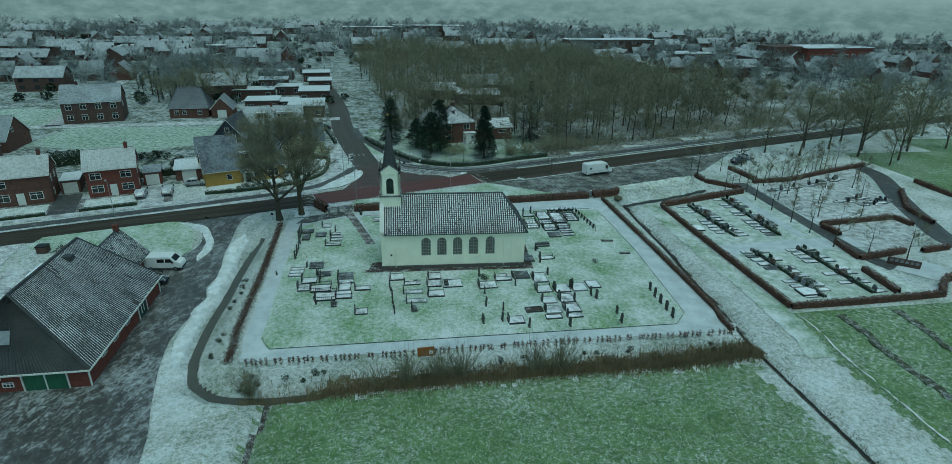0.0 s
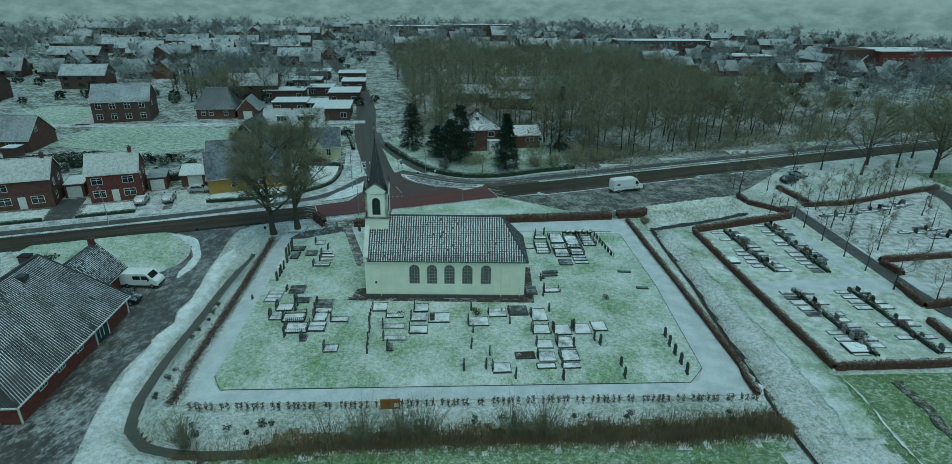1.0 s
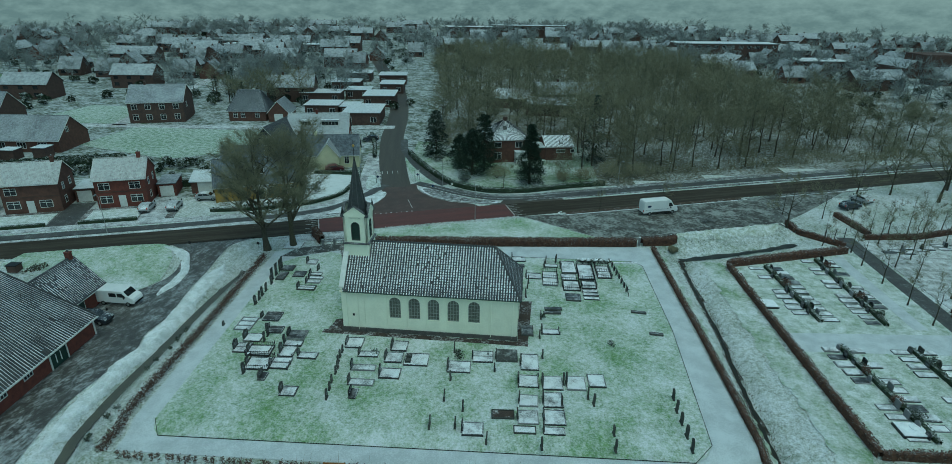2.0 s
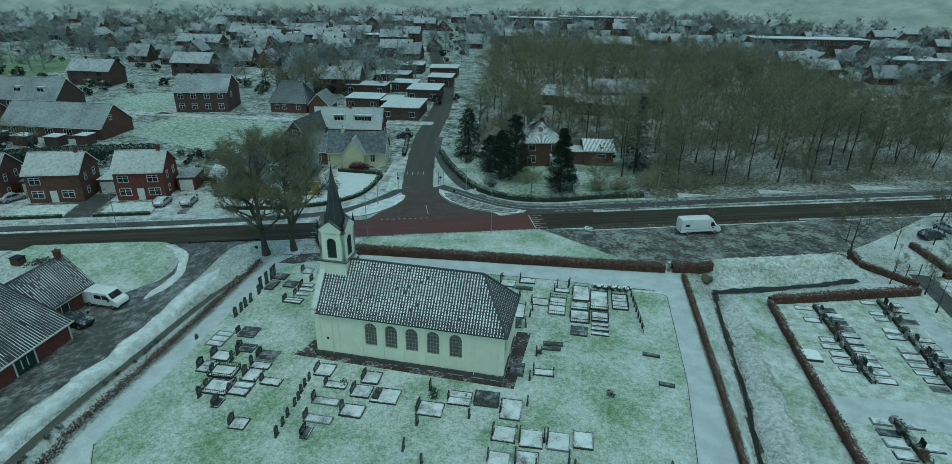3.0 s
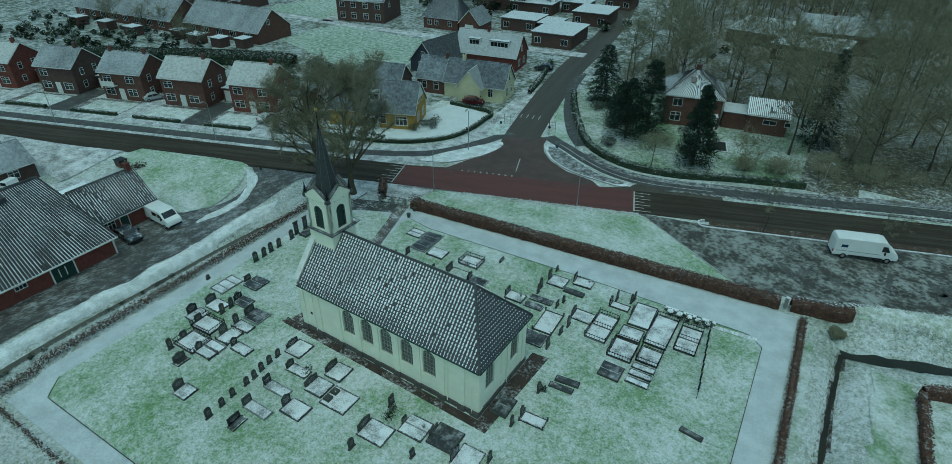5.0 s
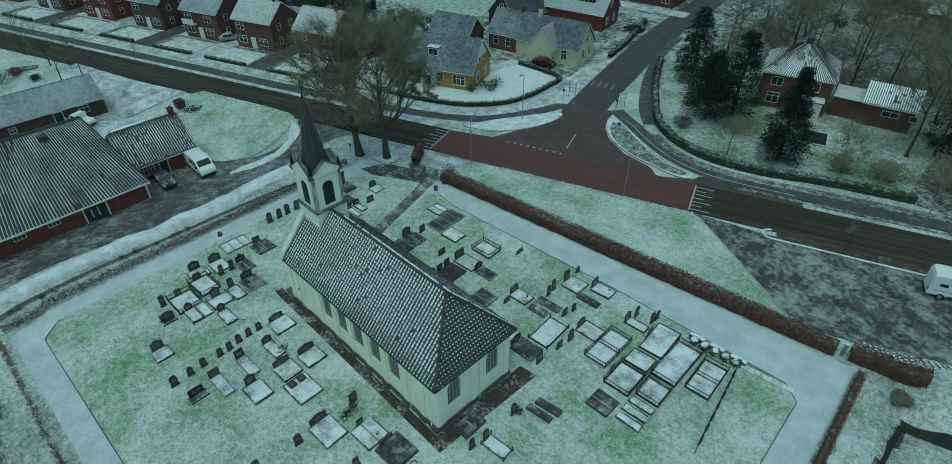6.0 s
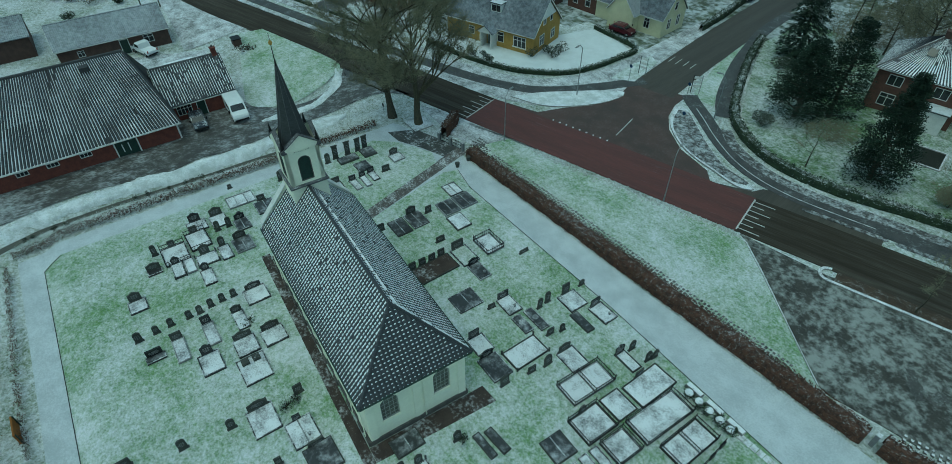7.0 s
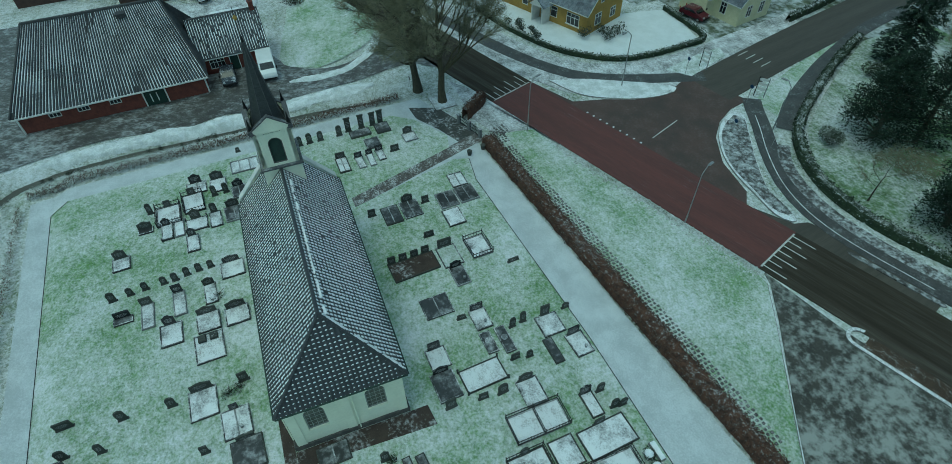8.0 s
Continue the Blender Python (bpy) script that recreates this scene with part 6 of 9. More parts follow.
def grave(x0, x1, y0, y1, bed="snow", stone=("flat", 0.8, 0.9), kerb="dark", rails=False, split=(), extra="", turn=0.0):
    """A plot from x0 (its head, to the west) to x1 and from y0 to y1."""
    beds = {"snow": (M_SLAB, "snow-covered"), "gravel": (M_GRAVEL, "snowy gravel"), "dark": (M_DARKBED, "bare dark stone"), "bare": (bpy.data.materials["bare_brown_soil"], "bare earth"), "grass": (M_LAWN, "grassy")}
    bm, word = beds[bed]
    km = {"dark": M_KERBSTONE, "grey": M_GRANITE, "old": M_OLDSTONE}[kerb]
    lab = word + " grave with " + {"dark": "black", "grey": "grey", "old": "weathered"}[kerb] + " kerb" + (" and iron railings" if rails else "") + (f" and {'tall' if stone[2] > 1.2 else 'upright'} headstone" if stone else "")
    cx, cy = (x0 + x1) / 2, (y0 + y1) / 2
    t = thing("grave", lab, "grave", "graves of the churchyard", pose(cx, cy, Z0, 0, 0, turn + rng.uniform(-1.5, 1.5)))
    a, b, w = (x1 - x0) / 2, (y1 - y0) / 2, 0.085
    h = rng.uniform(0.16, 0.24)
    for q in ((-a, a, -b, -b + w), (-a, a, b - w, b), (a - w, a, -b + w, b - w), (-a, -a + w, -b + w, b - w)):
        part("kerb_stone", Geo().box(*q, -0.1, h, 0.02), km, t)
    part("bed", Geo().box(-a + w, a - w, -b + w, b - w, -0.1, h - rng.uniform(0.03, 0.09) if bed not in ("dark",) else h + 0.02, 0.02), bm, t)
    for s in split:
        part("divider", Geo().box(-a + w, a - w, s - cy - 0.05, s - cy + 0.05, 0, h + 0.03, 0.01), M_GRANITE, t)
    if stone:
        top, sw, sh = stone
        headstone(t, pose(-a + 0.02, 0, 0.05, 0, rng.uniform(-3, 2)), min(sw, 2 * b), sh, top, material=M_BLACKSTONE if rng.random() < 0.45 else M_OLDSTONE)
    if rails:
        railing(t, -a, a, -b, b, 0.75, [s - cy for s in split])
    if extra == "corner_posts":
        for sx in (-a, a):
            for sy in (-b, b):
                part("corner_post", Geo().tube((sx, sy, 0), (sx, sy, 0.42), 0.08, 0.07, 6).tube((sx, sy, 0.42), (sx, sy, 0.5), 0.1, 0.03, 6), km, t)
    if extra == "vase":
        part("vase", Geo().tube((a * 0.5, b * 0.3, h), (a * 0.5, b * 0.3, h + 0.28), 0.09, 0.14, 8), M_GRANITE, t, "small stone vase")
    if extra == "pads":
        for sy in (-0.4, 0.4):
            part("tablet", Geo().box(-a + 0.2, -a + 0.8, sy * b - 0.3, sy * b + 0.3, h - 0.05, h + 0.22, 0.04), M_OLDSTONE, t)
    if extra == "oval":
        part("oval", Geo().disc(-a * 0.1, 0, h + 0.02, b * 0.6, 16, 0.03), M_GRANITE, t, "pale oval inlay")
    return t


# west and south-west of the church
grave(-3.6, -2.0, -12.1, -10.6, stone=("wave", 1.0, 1.1), kerb="dark")
grave(-6.6, -5.9, -9.8, -8.5, "dark", ("wave", 1.2, 0.9))
grave(-8.9, -6.2, -8.1, -5.9, "gravel", ("flat", 0.6, 0.8), rails=True)
grave(-9.7, -7.0, -5.6, -3.7, "gravel", ("flat", 0.7, 0.9), rails=True)
grave(-11.4, -9.7, -5.1, -3.2, stone=("wave", 1.1, 1.1), split=(-4.1,))
grave(-11.1, -9.1, -2.9, -1.3, stone=("wave", 1.2, 1.1))
grave(-9.1, -7.3, -1.0, 0.4, "dark", ("wave", 1.0, 0.9), split=(-0.3,))
grave(-6.3, -4.2, -2.1, -0.3, "dark", ("wave", 1.2, 1.0), split=(-1.2,), kerb="grey")
grave(-6.2, -4.1, -3.5, -2.4, stone=("arch", 0.6, 1.2))
grave(-6.0, -4.4, -5.6, -3.7, stone=("peak", 0.9, 1.3), extra="corner_posts")
grave(-6.5, -4.2, -6.7, -5.8, stone=None, kerb="grey")
grave(-6.2, -4.2, -7.8, -6.8, stone=("wave", 0.7, 1.0), extra="corner_posts")
grave(-3.8, -1.7, -5.8, -4.7, stone=("peak", 0.7, 1.0))
grave(-10.6, -8.6, 1.6, 3.6, "dark", None, split=(2.6,))
grave(-13.2, -11.2, -0.6, 2.2, stone=None, kerb="grey", split=(0.3, 1.3))
lone_stone(-11.0, 2.6, 0.8, 0.7, "flat")
for x, y in ((-8.6, -8.6), (-8.7, -2.6), (-8.7, -1.5)):
    lone_stone(x, y, 0.5, 1.3, "arch")
for i, (x, y) in enumerate(((1.3, -12.1), (1.2, -10.7), (1.1, -9.5), (1.1, -8.0), (1.1, -7.1), (0.9, -6.1), (0.8, -5.1), (0.8, -4.1))):
    lone_stone(x, y, 0.6 if i < 1 else 0.5, 1.15 if i < 1 else 0.95, "arch")
grave(0.9, 2.8, -3.4, -1.4, stone=("wave", 1.4, 0.8))
grave(2.6, 5.2, -7.5, -6.5, stone=("flat", 0.8, 1.0), kerb="grey")
grave(2.8, 5.0, -5.0, -4.0, stone=("wave", 0.9, 0.9))
grave(3.5, 4.2, -12.1, -10.6, "dark", ("flat", 1.2, 0.8))
grave(2.9, 5.5, -10.0, -9.0, stone=("flat", 0.9, 0.9), kerb="grey")
grave(5.8, 8.0, -8.7, -7.0, stone=("wave", 0.9, 1.2))
grave(5.9, 7.8, -5.9, -4.1, stone=("wave", 1.5, 0.9))
grave(6.2, 8.0, -3.7, -1.8, stone=("wave", 1.5, 0.9))
grave(8.0, 10.7, -6.3, -4.1, "gravel", None, extra="pads")
grave(12.9, 15.4, -7.2, -5.2, stone=("wave", 1.5, 0.9), kerb="dark")
grave(15.5, 17.8, -5.2, -3.2, "snow", ("flat", 0.6, 0.7), kerb="dark", split=(-4.2,), extra="vase")
grave(18.1, 20.5, -4.9, -2.7, "dark", ("flat", 1.2, 0.6), kerb="old")
grave(20.8, 22.8, -6.3, -3.4, "snow", ("wave", 1.2, 1.0))
for x, y, w, h, s in ((13.4, -3.2, 0.7, 1.1, "flat"), (13.4, -8.3, 0.6, 1.1, "arch"), (13.0, -11.6, 0.6, 1.3, "arch"), (15.0, -13.0, 0.5, 1.2, "arch"), (12.0, -15.4, 1.1, 0.9, "flat"), (14.4, -15.4, 0.6, 1.2, "arch"), (17.4, -17.2, 0.5, 1.2, "arch"), (18.0, -6.5, 0.5, 0.9, "flat"), (23.3, -3.7, 0.6, 1.1, "peak")):
    lone_stone(x, y, w, h, s)
# south-east
grave(20.5, 22.6, -9.2, -7.2, "gravel", ("wave", 1.0, 1.1), extra="corner_posts")
grave(23.0, 25.1, -9.5, -7.3, stone=("wave", 1.2, 1.2))
grave(25.5, 27.5, -9.4, -7.2, "gravel", ("peak", 0.8, 1.5), kerb="grey")
grave(27.8, 29.6, -8.8, -6.7, stone=None)
grave(20.5, 22.4, -12.2, -10.5, "gravel", ("arch", 0.6, 1.2), kerb="grey")
grave(22.9, 24.9, -12.2, -10.0, stone=("wave", 1.1, 1.3))
grave(20.3, 22.3, -14.7, -12.8, stone=("flat", 0.8, 0.9), kerb="grey")
grave(22.8, 24.9, -14.7, -12.6, stone=("wave", 1.1, 1.0))
grave(19.9, 22.0, -16.0, -15.0, "gravel", None, kerb="old")
grave(22.7, 24.7, -16.0, -15.0, stone=("arch", 0.6, 1.1))
grave(15.1, 17.1, -16.5, -14.8, stone=("flat", 1.0, 0.9))
grave(17.8, 20.0, -14.1, -12.9, "bare", None, kerb="old")
for x, y, w, h, s in ((25.2, -8.3, 0.5, 1.4, "arch"), (27.5, -10.4, 0.6, 1.3, "arch"), (27.9, -11.4, 0.6, 1.3, "arch"), (29.2, -15.5, 0.5, 1.1, "arch"), (29.0, -17.5, 0.6, 1.2, "arch"), (22.4, -17.6, 0.6, 1.2, "arch"), (24.7, -11.9, 0.5, 1.3, "arch"), (36.1, -10.0, 0.6, 1.2, "arch")):
    lone_stone(x, y, w, h, s)
for k in range(4):
    lone_stone(35.9, -11.9 - 1.75 * k, 0.6, 1.35, "arch")
# east of the church
grave(21.0, 22.5, 0.4, 2.6, "dark", None, kerb="old", split=(1.5,))
grave(23.5, 25.6, 0.9, 2.0, "snow", ("peak", 0.6, 1.2), rails=False, extra="corner_posts")
lone_stone(23.2, 0.2, 0.5, 1.1, "arch")
lone_stone(23.6, 4.6, 0.6, 1.2, "peak")
grave(24.2, 26.4, 6.5, 7.2, "dark", None, kerb="old", turn=4)
grave(24.0, 26.2, 5.6, 6.2, "dark", None, kerb="old", turn=4)
grave(35.2, 37.1, 6.5, 7.0, "dark", None, kerb="old", turn=-8)
grave(36.4, 38.0, 1.5, 2.0, "dark", None, kerb="old", turn=-6)
# north side
grave(0.2, 2.6, 11.6, 13.3, "dark", None, split=(12.4,), kerb="old")
grave(0.2, 2.5, 13.5, 15.3, "dark", ("wave", 1.1, 1.0), split=(14.4,))
grave(0.5, 2.7, 17.1, 19.0, "dark", None, split=(18.05,), kerb="grey")
grave(0.5, 2.7, 19.15, 21.1, "dark", None, split=(20.1,), kerb="grey")
grave(-1.7, 0.3, 19.3, 20.9, "snow", None, split=(20.1,))
grave(3.0, 5.2, 16.9, 18.6, stone=None)
grave(7.3, 9.4, 10.1, 14.3, "bare", None, kerb="old")
for k in range(4):
    lone_stone(7.2, 10.5 + 1.05 * k, 0.7, 0.95, "flat")
grave(7.2, 9.7, 14.6, 16.4, "grass", ("flat", 1.3, 1.0))
grave(9.9, 12.0, 14.8, 16.1, "dark", ("wave", 1.0, 0.9), kerb="grey", extra="vase")
grave(7.3, 9.7, 17.3, 19.2, stone=None, kerb="grey", rails=True)
grave(12.1, 14.2, 11.2, 13.6, "dark", None, split=(12.4,), kerb="dark")
grave(14.8, 16.8, 14.5, 15.9, stone=("flat", 1.1, 0.9), extra="vase")
grave(17.1, 19.1, 14.4, 15.3, "dark", None, extra="oval")
grave(17.1, 19.6, 15.7, 16.6, "dark", None, extra="oval")
grave(17.6, 19.6, 19.1, 21.0, stone=("flat", 0.8, 1.3))
grave(19.7, 22.0, 18.7, 19.5, "dark", None, kerb="old")
grave(20.1, 22.2, 20.5, 22.0, stone=("flat", 1.0, 1.0), extra="vase")
grave(16.8, 18.7, 9.9, 11.5, "gravel", ("flat", 1.0, 0.9))
grave(19.0, 21.4, 9.5, 11.3, "dark", ("wave", 1.2, 0.9))
grave(19.5, 21.5, 11.6, 14.9, "gravel", None, kerb="old", rails=False, extra="corner_posts")
grave(22.1, 24.3, 15.1, 16.8, stone=("wave", 1.1, 0.9))
grave(24.4, 26.5, 13.2, 17.3, "gravel", None, kerb="grey", rails=True, split=(15.3,))
grave(24.9, 26.9, 18.9, 19.9, "gravel", ("wave", 0.9, 1.0), kerb="old")
for x, y, w, h, s in ((0.7, 10.7, 0.7, 0.9, "flat"), (1.0, 16.0, 0.7, 0.9, "flat"), (5.4, 14.7, 0.9, 0.7, "flat"), (11.3, 20.4, 1.0, 0.4, "flat"), (15.1, 13.8, 0.7, 0.5, "flat"), (17.5, 17.2, 0.5, 1.3, "arch"), (17.4, 18.2, 0.5, 1.3, "arch"), (20.2, 16.1, 0.7, 0.8, "flat")):
    lone_stone(x, y, w, h, s)
for x, y, w, h, s in ((20.5, 17.2, 0.5, 0.8, "arch"), (21.9, 10.1, 0.8, 1.1, "flat"), (22.4, 14.0, 0.8, 1.2, "arch"), (22.2, 12.5, 0.7, 0.8, "flat"), (25.2, 20.5, 0.6, 1.2, "arch"), (17.6, 22.0, 0.6, 0.7, "peak"), (26.7, 20.8, 0.6, 1.1, "arch"), (26.8, 21.4, 0.6, 1.1, "arch")):
    lone_stone(x, y, w, h, s)
# the railed family plots in the north-east
grave(27.3, 29.5, 17.2, 21.0, "snow", ("flat", 0.8, 0.8), kerb="old")
grave(27.1, 29.3, 15.0, 16.9, "snow", None, kerb="old", rails=False)
grave(27.1, 29.4, 11.9, 14.7, "snow", ("arch", 0.6, 0.9), kerb="old", rails=True)
grave(29.6, 31.8, 15.3, 20.1, "snow", None, kerb="dark", rails=True)
grave(29.7, 31.7, 12.6, 14.8, "snow", None, kerb="dark", rails=True)
grave(32.3, 34.3, 15.9, 19.7, "snow", None, kerb="old", rails=True, split=(17.8,))
grave(27.2, 29.2, 9.1, 11.0, "dark", None, kerb="old", split=(10.0,))
for k in range(3):
    grave(29.6, 31.7, 11.6 - 1.0 * k, 12.35 - 1.0 * k, "snow", None, kerb="dark")
screen = thing("iron_fence", "row of black iron fence panels at the edge of the plots", "fence", "", pose(0, 0, Z0))
for k in range(7):
    x, y = 34.8 + 0.12 * k, 19.6 - 1.25 * k
    part("panel", Geo().bar((x, y, 0), (x, y, 1.2), 0.05).bar((x + 0.12, y - 1.2, 0), (x + 0.12, y - 1.2, 1.2), 0.05).bar((x, y, 0.95), (x + 0.12, y - 1.2, 0.95), 0.035).bar((x, y, 0.4), (x + 0.12, y - 1.2, 0.4), 0.035).box(x - 0.02, x + 0.12, y - 0.55, y - 0.1, 0.35, 1.0), M_IRON, screen)
strip = thing("stone_edging", "flat pale stone strip with snow along the lawn", "edging", "", pose(0, 0, Z0))
for k in range(8):
    part("paving_stone", Geo().box(34.9 + 0.52 * k, 35.38 + 0.52 * k, 21.0 + 0.03 * k, 21.55 + 0.03 * k, -0.05, 0.03, 0.01), M_KERB, strip)
# north-west corner
grave(-12.9, -11.7, 12.2, 14.5, "dark", None, kerb="old")
grave(-13.2, -11.4, 15.1, 16.7, "dark", None, kerb="old")
grave(-10.2, -8.7, 17.4, 18.9, stone=("wave", 1.0, 0.9), kerb="grey")
grave(-10.9, -9.2, 13.3, 14.9, "dark", None, kerb="dark")
grave(-9.0, -6.6, 9.6, 10.8, "snow", ("flat", 1.0, 0.8), kerb="old", split=(10.2,))
grave(-8.4, -6.5, 11.6, 12.4, "snow", ("flat", 0.8, 0.7), kerb="grey")
grave(-8.4, -6.4, 12.8, 13.5, "snow", ("flat", 0.7, 0.7), kerb="grey")
grave(-8.6, -6.9, 13.9, 14.7, "snow", ("flat", 0.8, 0.7), kerb="dark")
for y in (5.6, 6.8, 7.9, 9.1, 11.2):
    lone_stone(-13.0, y, 0.6, 1.3, "arch")
for y in (12.3, 13.8, 15.1, 16.0):
    lone_stone(-13.3, y, 0.6, 1.8, "pillar")
lone_stone(-7.9, 15.9, 0.9, 0.8, "flat")
lone_stone(-9.3, -0.2, 0.5, 0.9, "arch")
lone_stone(-14.9, 0.5, 0.4, 0.5, "flat")

# ---- the newer cemetery: rows of low evergreen hedge with graves on both sides ----
def cemetery_row(xa, ya, xb, yb, seed):
    r = random.Random(seed)
    a, b = Vector((xa, ya)), Vector((xb, yb))
    n = int((b - a).length / 1.35)
    for k in range(n):
        p = a.lerp(b, (k + 0.5) / n)
        for side in (-1, 1):
            if r.random() < 0.78:
                ln = r.uniform(1.7, 2.1)
                x0, x1 = (p.x + 0.55, p.x + 0.55 + ln) if side > 0 else (p.x - 0.55 - ln, p.x - 0.55)
                t = thing("grave", "low kerbed grave under snow beside a hedge row", "grave", "graves of the newer cemetery", pose((x0 + x1) / 2, p.y, 0.02, 0, 0, 0 if side > 0 else 180))
                w, l2 = r.uniform(0.42, 0.55), ln / 2
                for q in ((-l2, l2, -w, -w + 0.07), (-l2, l2, w - 0.07, w), (l2 - 0.07, l2, -w + 0.07, w - 0.07)):
                    part("kerb_stone", Geo().box(*q, -0.05, 0.14, 0.01), M_KERBSTONE if r.random() < 0.4 else M_GRANITE, t)
                part("bed", Geo().box(-l2, l2 - 0.07, -w + 0.07, w - 0.07, -0.05, 0.10 if r.random() < 0.7 else 0.2, 0.01), M_SLAB if r.random() < 0.75 else M_DARKBED, t)
                if r.random() < 0.72:
                    headstone(t, pose(-l2 + 0.05, 0, 0.02), r.uniform(0.6, 0.85), r.uniform(0.7, 1.05), r.choice(("flat", "wave", "arch")), material=r.choice((M_BLACKSTONE, M_OLDSTONE, M_GRANITE)))


for i, q in enumerate(((58.0, 21.6, 58.6, 6.0), (66.8, 24.6, 66.4, 5.6), (58.0, 0.6, 58.9, -15.0), (66.1, 0.6, 66.5, -14.8))):
    cemetery_row(*q, 40 + i)
for x, y, a in ((52.4, 10.0, 2.3), (56.2, -13.4, 2.6)):
    t = thing("grave", "broad raised slab grave with thick even snow", "grave", "graves of the newer cemetery", pose(x + 1.2, y, 0.02))
    part("slab", Geo().box(-a / 2, a / 2, -1.0, 1.0, -0.05, 0.28, 0.04), M_BLACKSTONE, t)
    part("snow", Geo().box(-a / 2 + 0.06, a / 2 - 0.06, -0.94, 0.94, 0.27, 0.36, 0.04), M_SNOW, t)
    if y < 0:
        part("disc", Geo().disc(0.3, 0.1, 0.36, 0.45, 18, 0.12), M_SNOW, t, "round snow-covered ornament")
for i, (x, y) in enumerate(((81, 28), (88, 30), (96, 33), (90, 20), (94, 18))):
    cemetery_row(x, y, x + 5.5, y + 2.5, 60 + 2 * i)


# ---- hedges, shrubs, trees ----
def leaf_cloud(g, centre, size, n, leaf, r, flat=0.0):
    """n small leaves in a lumpy ellipsoid."""
    for _ in range(n):
        d = Vector((r.gauss(0, 1), r.gauss(0, 1), r.gauss(0, 1))).normalized()
        rad = 0.55 + 0.45 * r.random() ** 0.5
        rad *= 0.8 + 0.35 * noise.noise(d * 1.9 + Vector(centre) * 0.7)
        p = Vector((centre[0] + d.x * size[0] * rad, centre[1] + d.y * size[1] * rad, centre[2] + d.z * size[2] * rad))
        u = Vector((r.gauss(0, 1), r.gauss(0, 1), r.gauss(0, 0.7))).normalized()
        w = u.orthogonal().normalized()
        s = leaf * r.uniform(0.6, 1.3)
        g.add([p - u * s, p + w * s * 0.6, p + u * s, p - w * s * 0.6], [(0, 1, 2, 3)])


def hedge(name, label, line, w, h, material, per_m=120, leaf=0.09, seed=1, sparse=False, clump=False, base=None, group="hedges", core=True):
    """A clipped hedge: a lumpy dark core and small leaves all over it."""
    r = random.Random(seed)
    t = thing(name, label, "hedge", group)
    pts = along(line, 0.5)
    g, lf = Geo(), Geo()
    prev = None
    for i, p in enumerate(pts):
        d = (pts[min(i + 1, len(pts) - 1)] - pts[max(i - 1, 0)]).normalized()
        nrm = Vector((-d.y, d.x))
        z = (h_at(p.x, p.y) if base is None else base)
        hh, ww = h * r.uniform(0.9, 1.06), w * r.uniform(0.88, 1.06)
        if i in (0, len(pts) - 1):
            hh, ww = hh * 0.9, ww * 0.8
        sec = [(p + nrm * o * ww, z + k * hh) for o, k in ((-0.5, -0.05), (-0.47, 0.7), (-0.36, 0.93), (0, 0.99), (0.36, 0.93), (0.47, 0.7), (0.5, -0.05))]
        row = [(q.x, q.y, zz) for q, zz in sec]
        if prev:
            for k in range(6):
                if core:
                    g.add([prev[k], row[k], row[k + 1], prev[k + 1]], [(0, 1, 2, 3)])
            seg = Vector(row[3]) - Vector(prev[3])
            for _ in range(int(per_m * seg.length)):
                k = r.randrange(6)
                u, v = r.random(), r.random()
                a = Vector(prev[k]).lerp(Vector(row[k]), u)
                b = Vector(prev[k + 1]).lerp(Vector(row[k + 1]), u)
                q = a.lerp(b, v)
                out = Vector((nrm.x, nrm.y, 0)) * (1 if k > 2 else -1) + Vector((0, 0, 1 if 0 < k < 5 else 0.1))
                q += out * r.uniform(-0.06, 0.17)
                if clump and (i * 7 + seed) % 10 > 7:
                    continue
                if clump:
                    u = 0.3 + 0.4 * ((i * 37) % 11) / 11 + r.gauss(0, 0.16)
                if sparse:
                    q = Vector((p.x, p.y, z)) + seg * u + Vector((nrm.x, nrm.y, 0)) * r.gauss(0, w * 0.25) + Vector((0, 0, h * r.random() ** 0.8))
                uu = Vector((r.gauss(0, 1), r.gauss(0, 1), r.gauss(0, 1))).normalized()
                vv = uu.orthogonal().normalized()
                s = leaf * r.uniform(0.6, 1.3)
                lf.add([q - uu * s, q + vv * s * 0.65, q + uu * s, q - vv * s * 0.65], [(0, 1, 2, 3)])
        prev = row
    if core:
        part("core", g, material, t)
    part("foliage", lf, material, t)
    return t


hedge("beech_hedge", "thick clipped rust-brown beech hedge with dry leaves", [(-5.2, 25.5), (10, 26.4), (25, 27.3), (40.2, 28.3)], 1.4, 1.05, M_BEECH, 300, 0.075, 1)
hedge("beech_hedge", "thick clipped rust-brown beech hedge with dry leaves", [(41.2, 28.6), (46.8, 29.3)], 1.4, 1.2, M_BEECH, 240, 0.075, 2)
hedge("beech_hedge", "short rust-brown beech hedge beside the gate", [(-10.0, 25.0), (-11.2, 26.8), (-12.4, 28.4)], 0.9, 1.6, M_BEECH, 260, 0.075, 3)
hedge("beech_hedge", "low thin brown beech hedge along the churchyard path", [(42.6, 27.0), (42.6, 12), (42.5, -4), (42.2, -20.5)], 0.5, 0.55, M_BEECH, 210, 0.06, 4)
hedge("beech_hedge", "low sparse brown beech hedge with snow between its stems", [(-17.2, 20.0), (-17.0, 10), (-16.9, 0), (-17.0, -10), (-16.9, -19.5)], 1.0, 0.7, M_BEECH, 200, 0.08, 5, sparse=True, core=False)
hedge("beech_hedge", "thin row of leafless brown hedge saplings", [(-15.5, -20.5), (0, -20.9), (20, -20.8), (41.4, -21.2)], 0.5, 0.85, M_BROWNSHRUB, 135, 0.07, 6, sparse=True, clump=True, core=False)
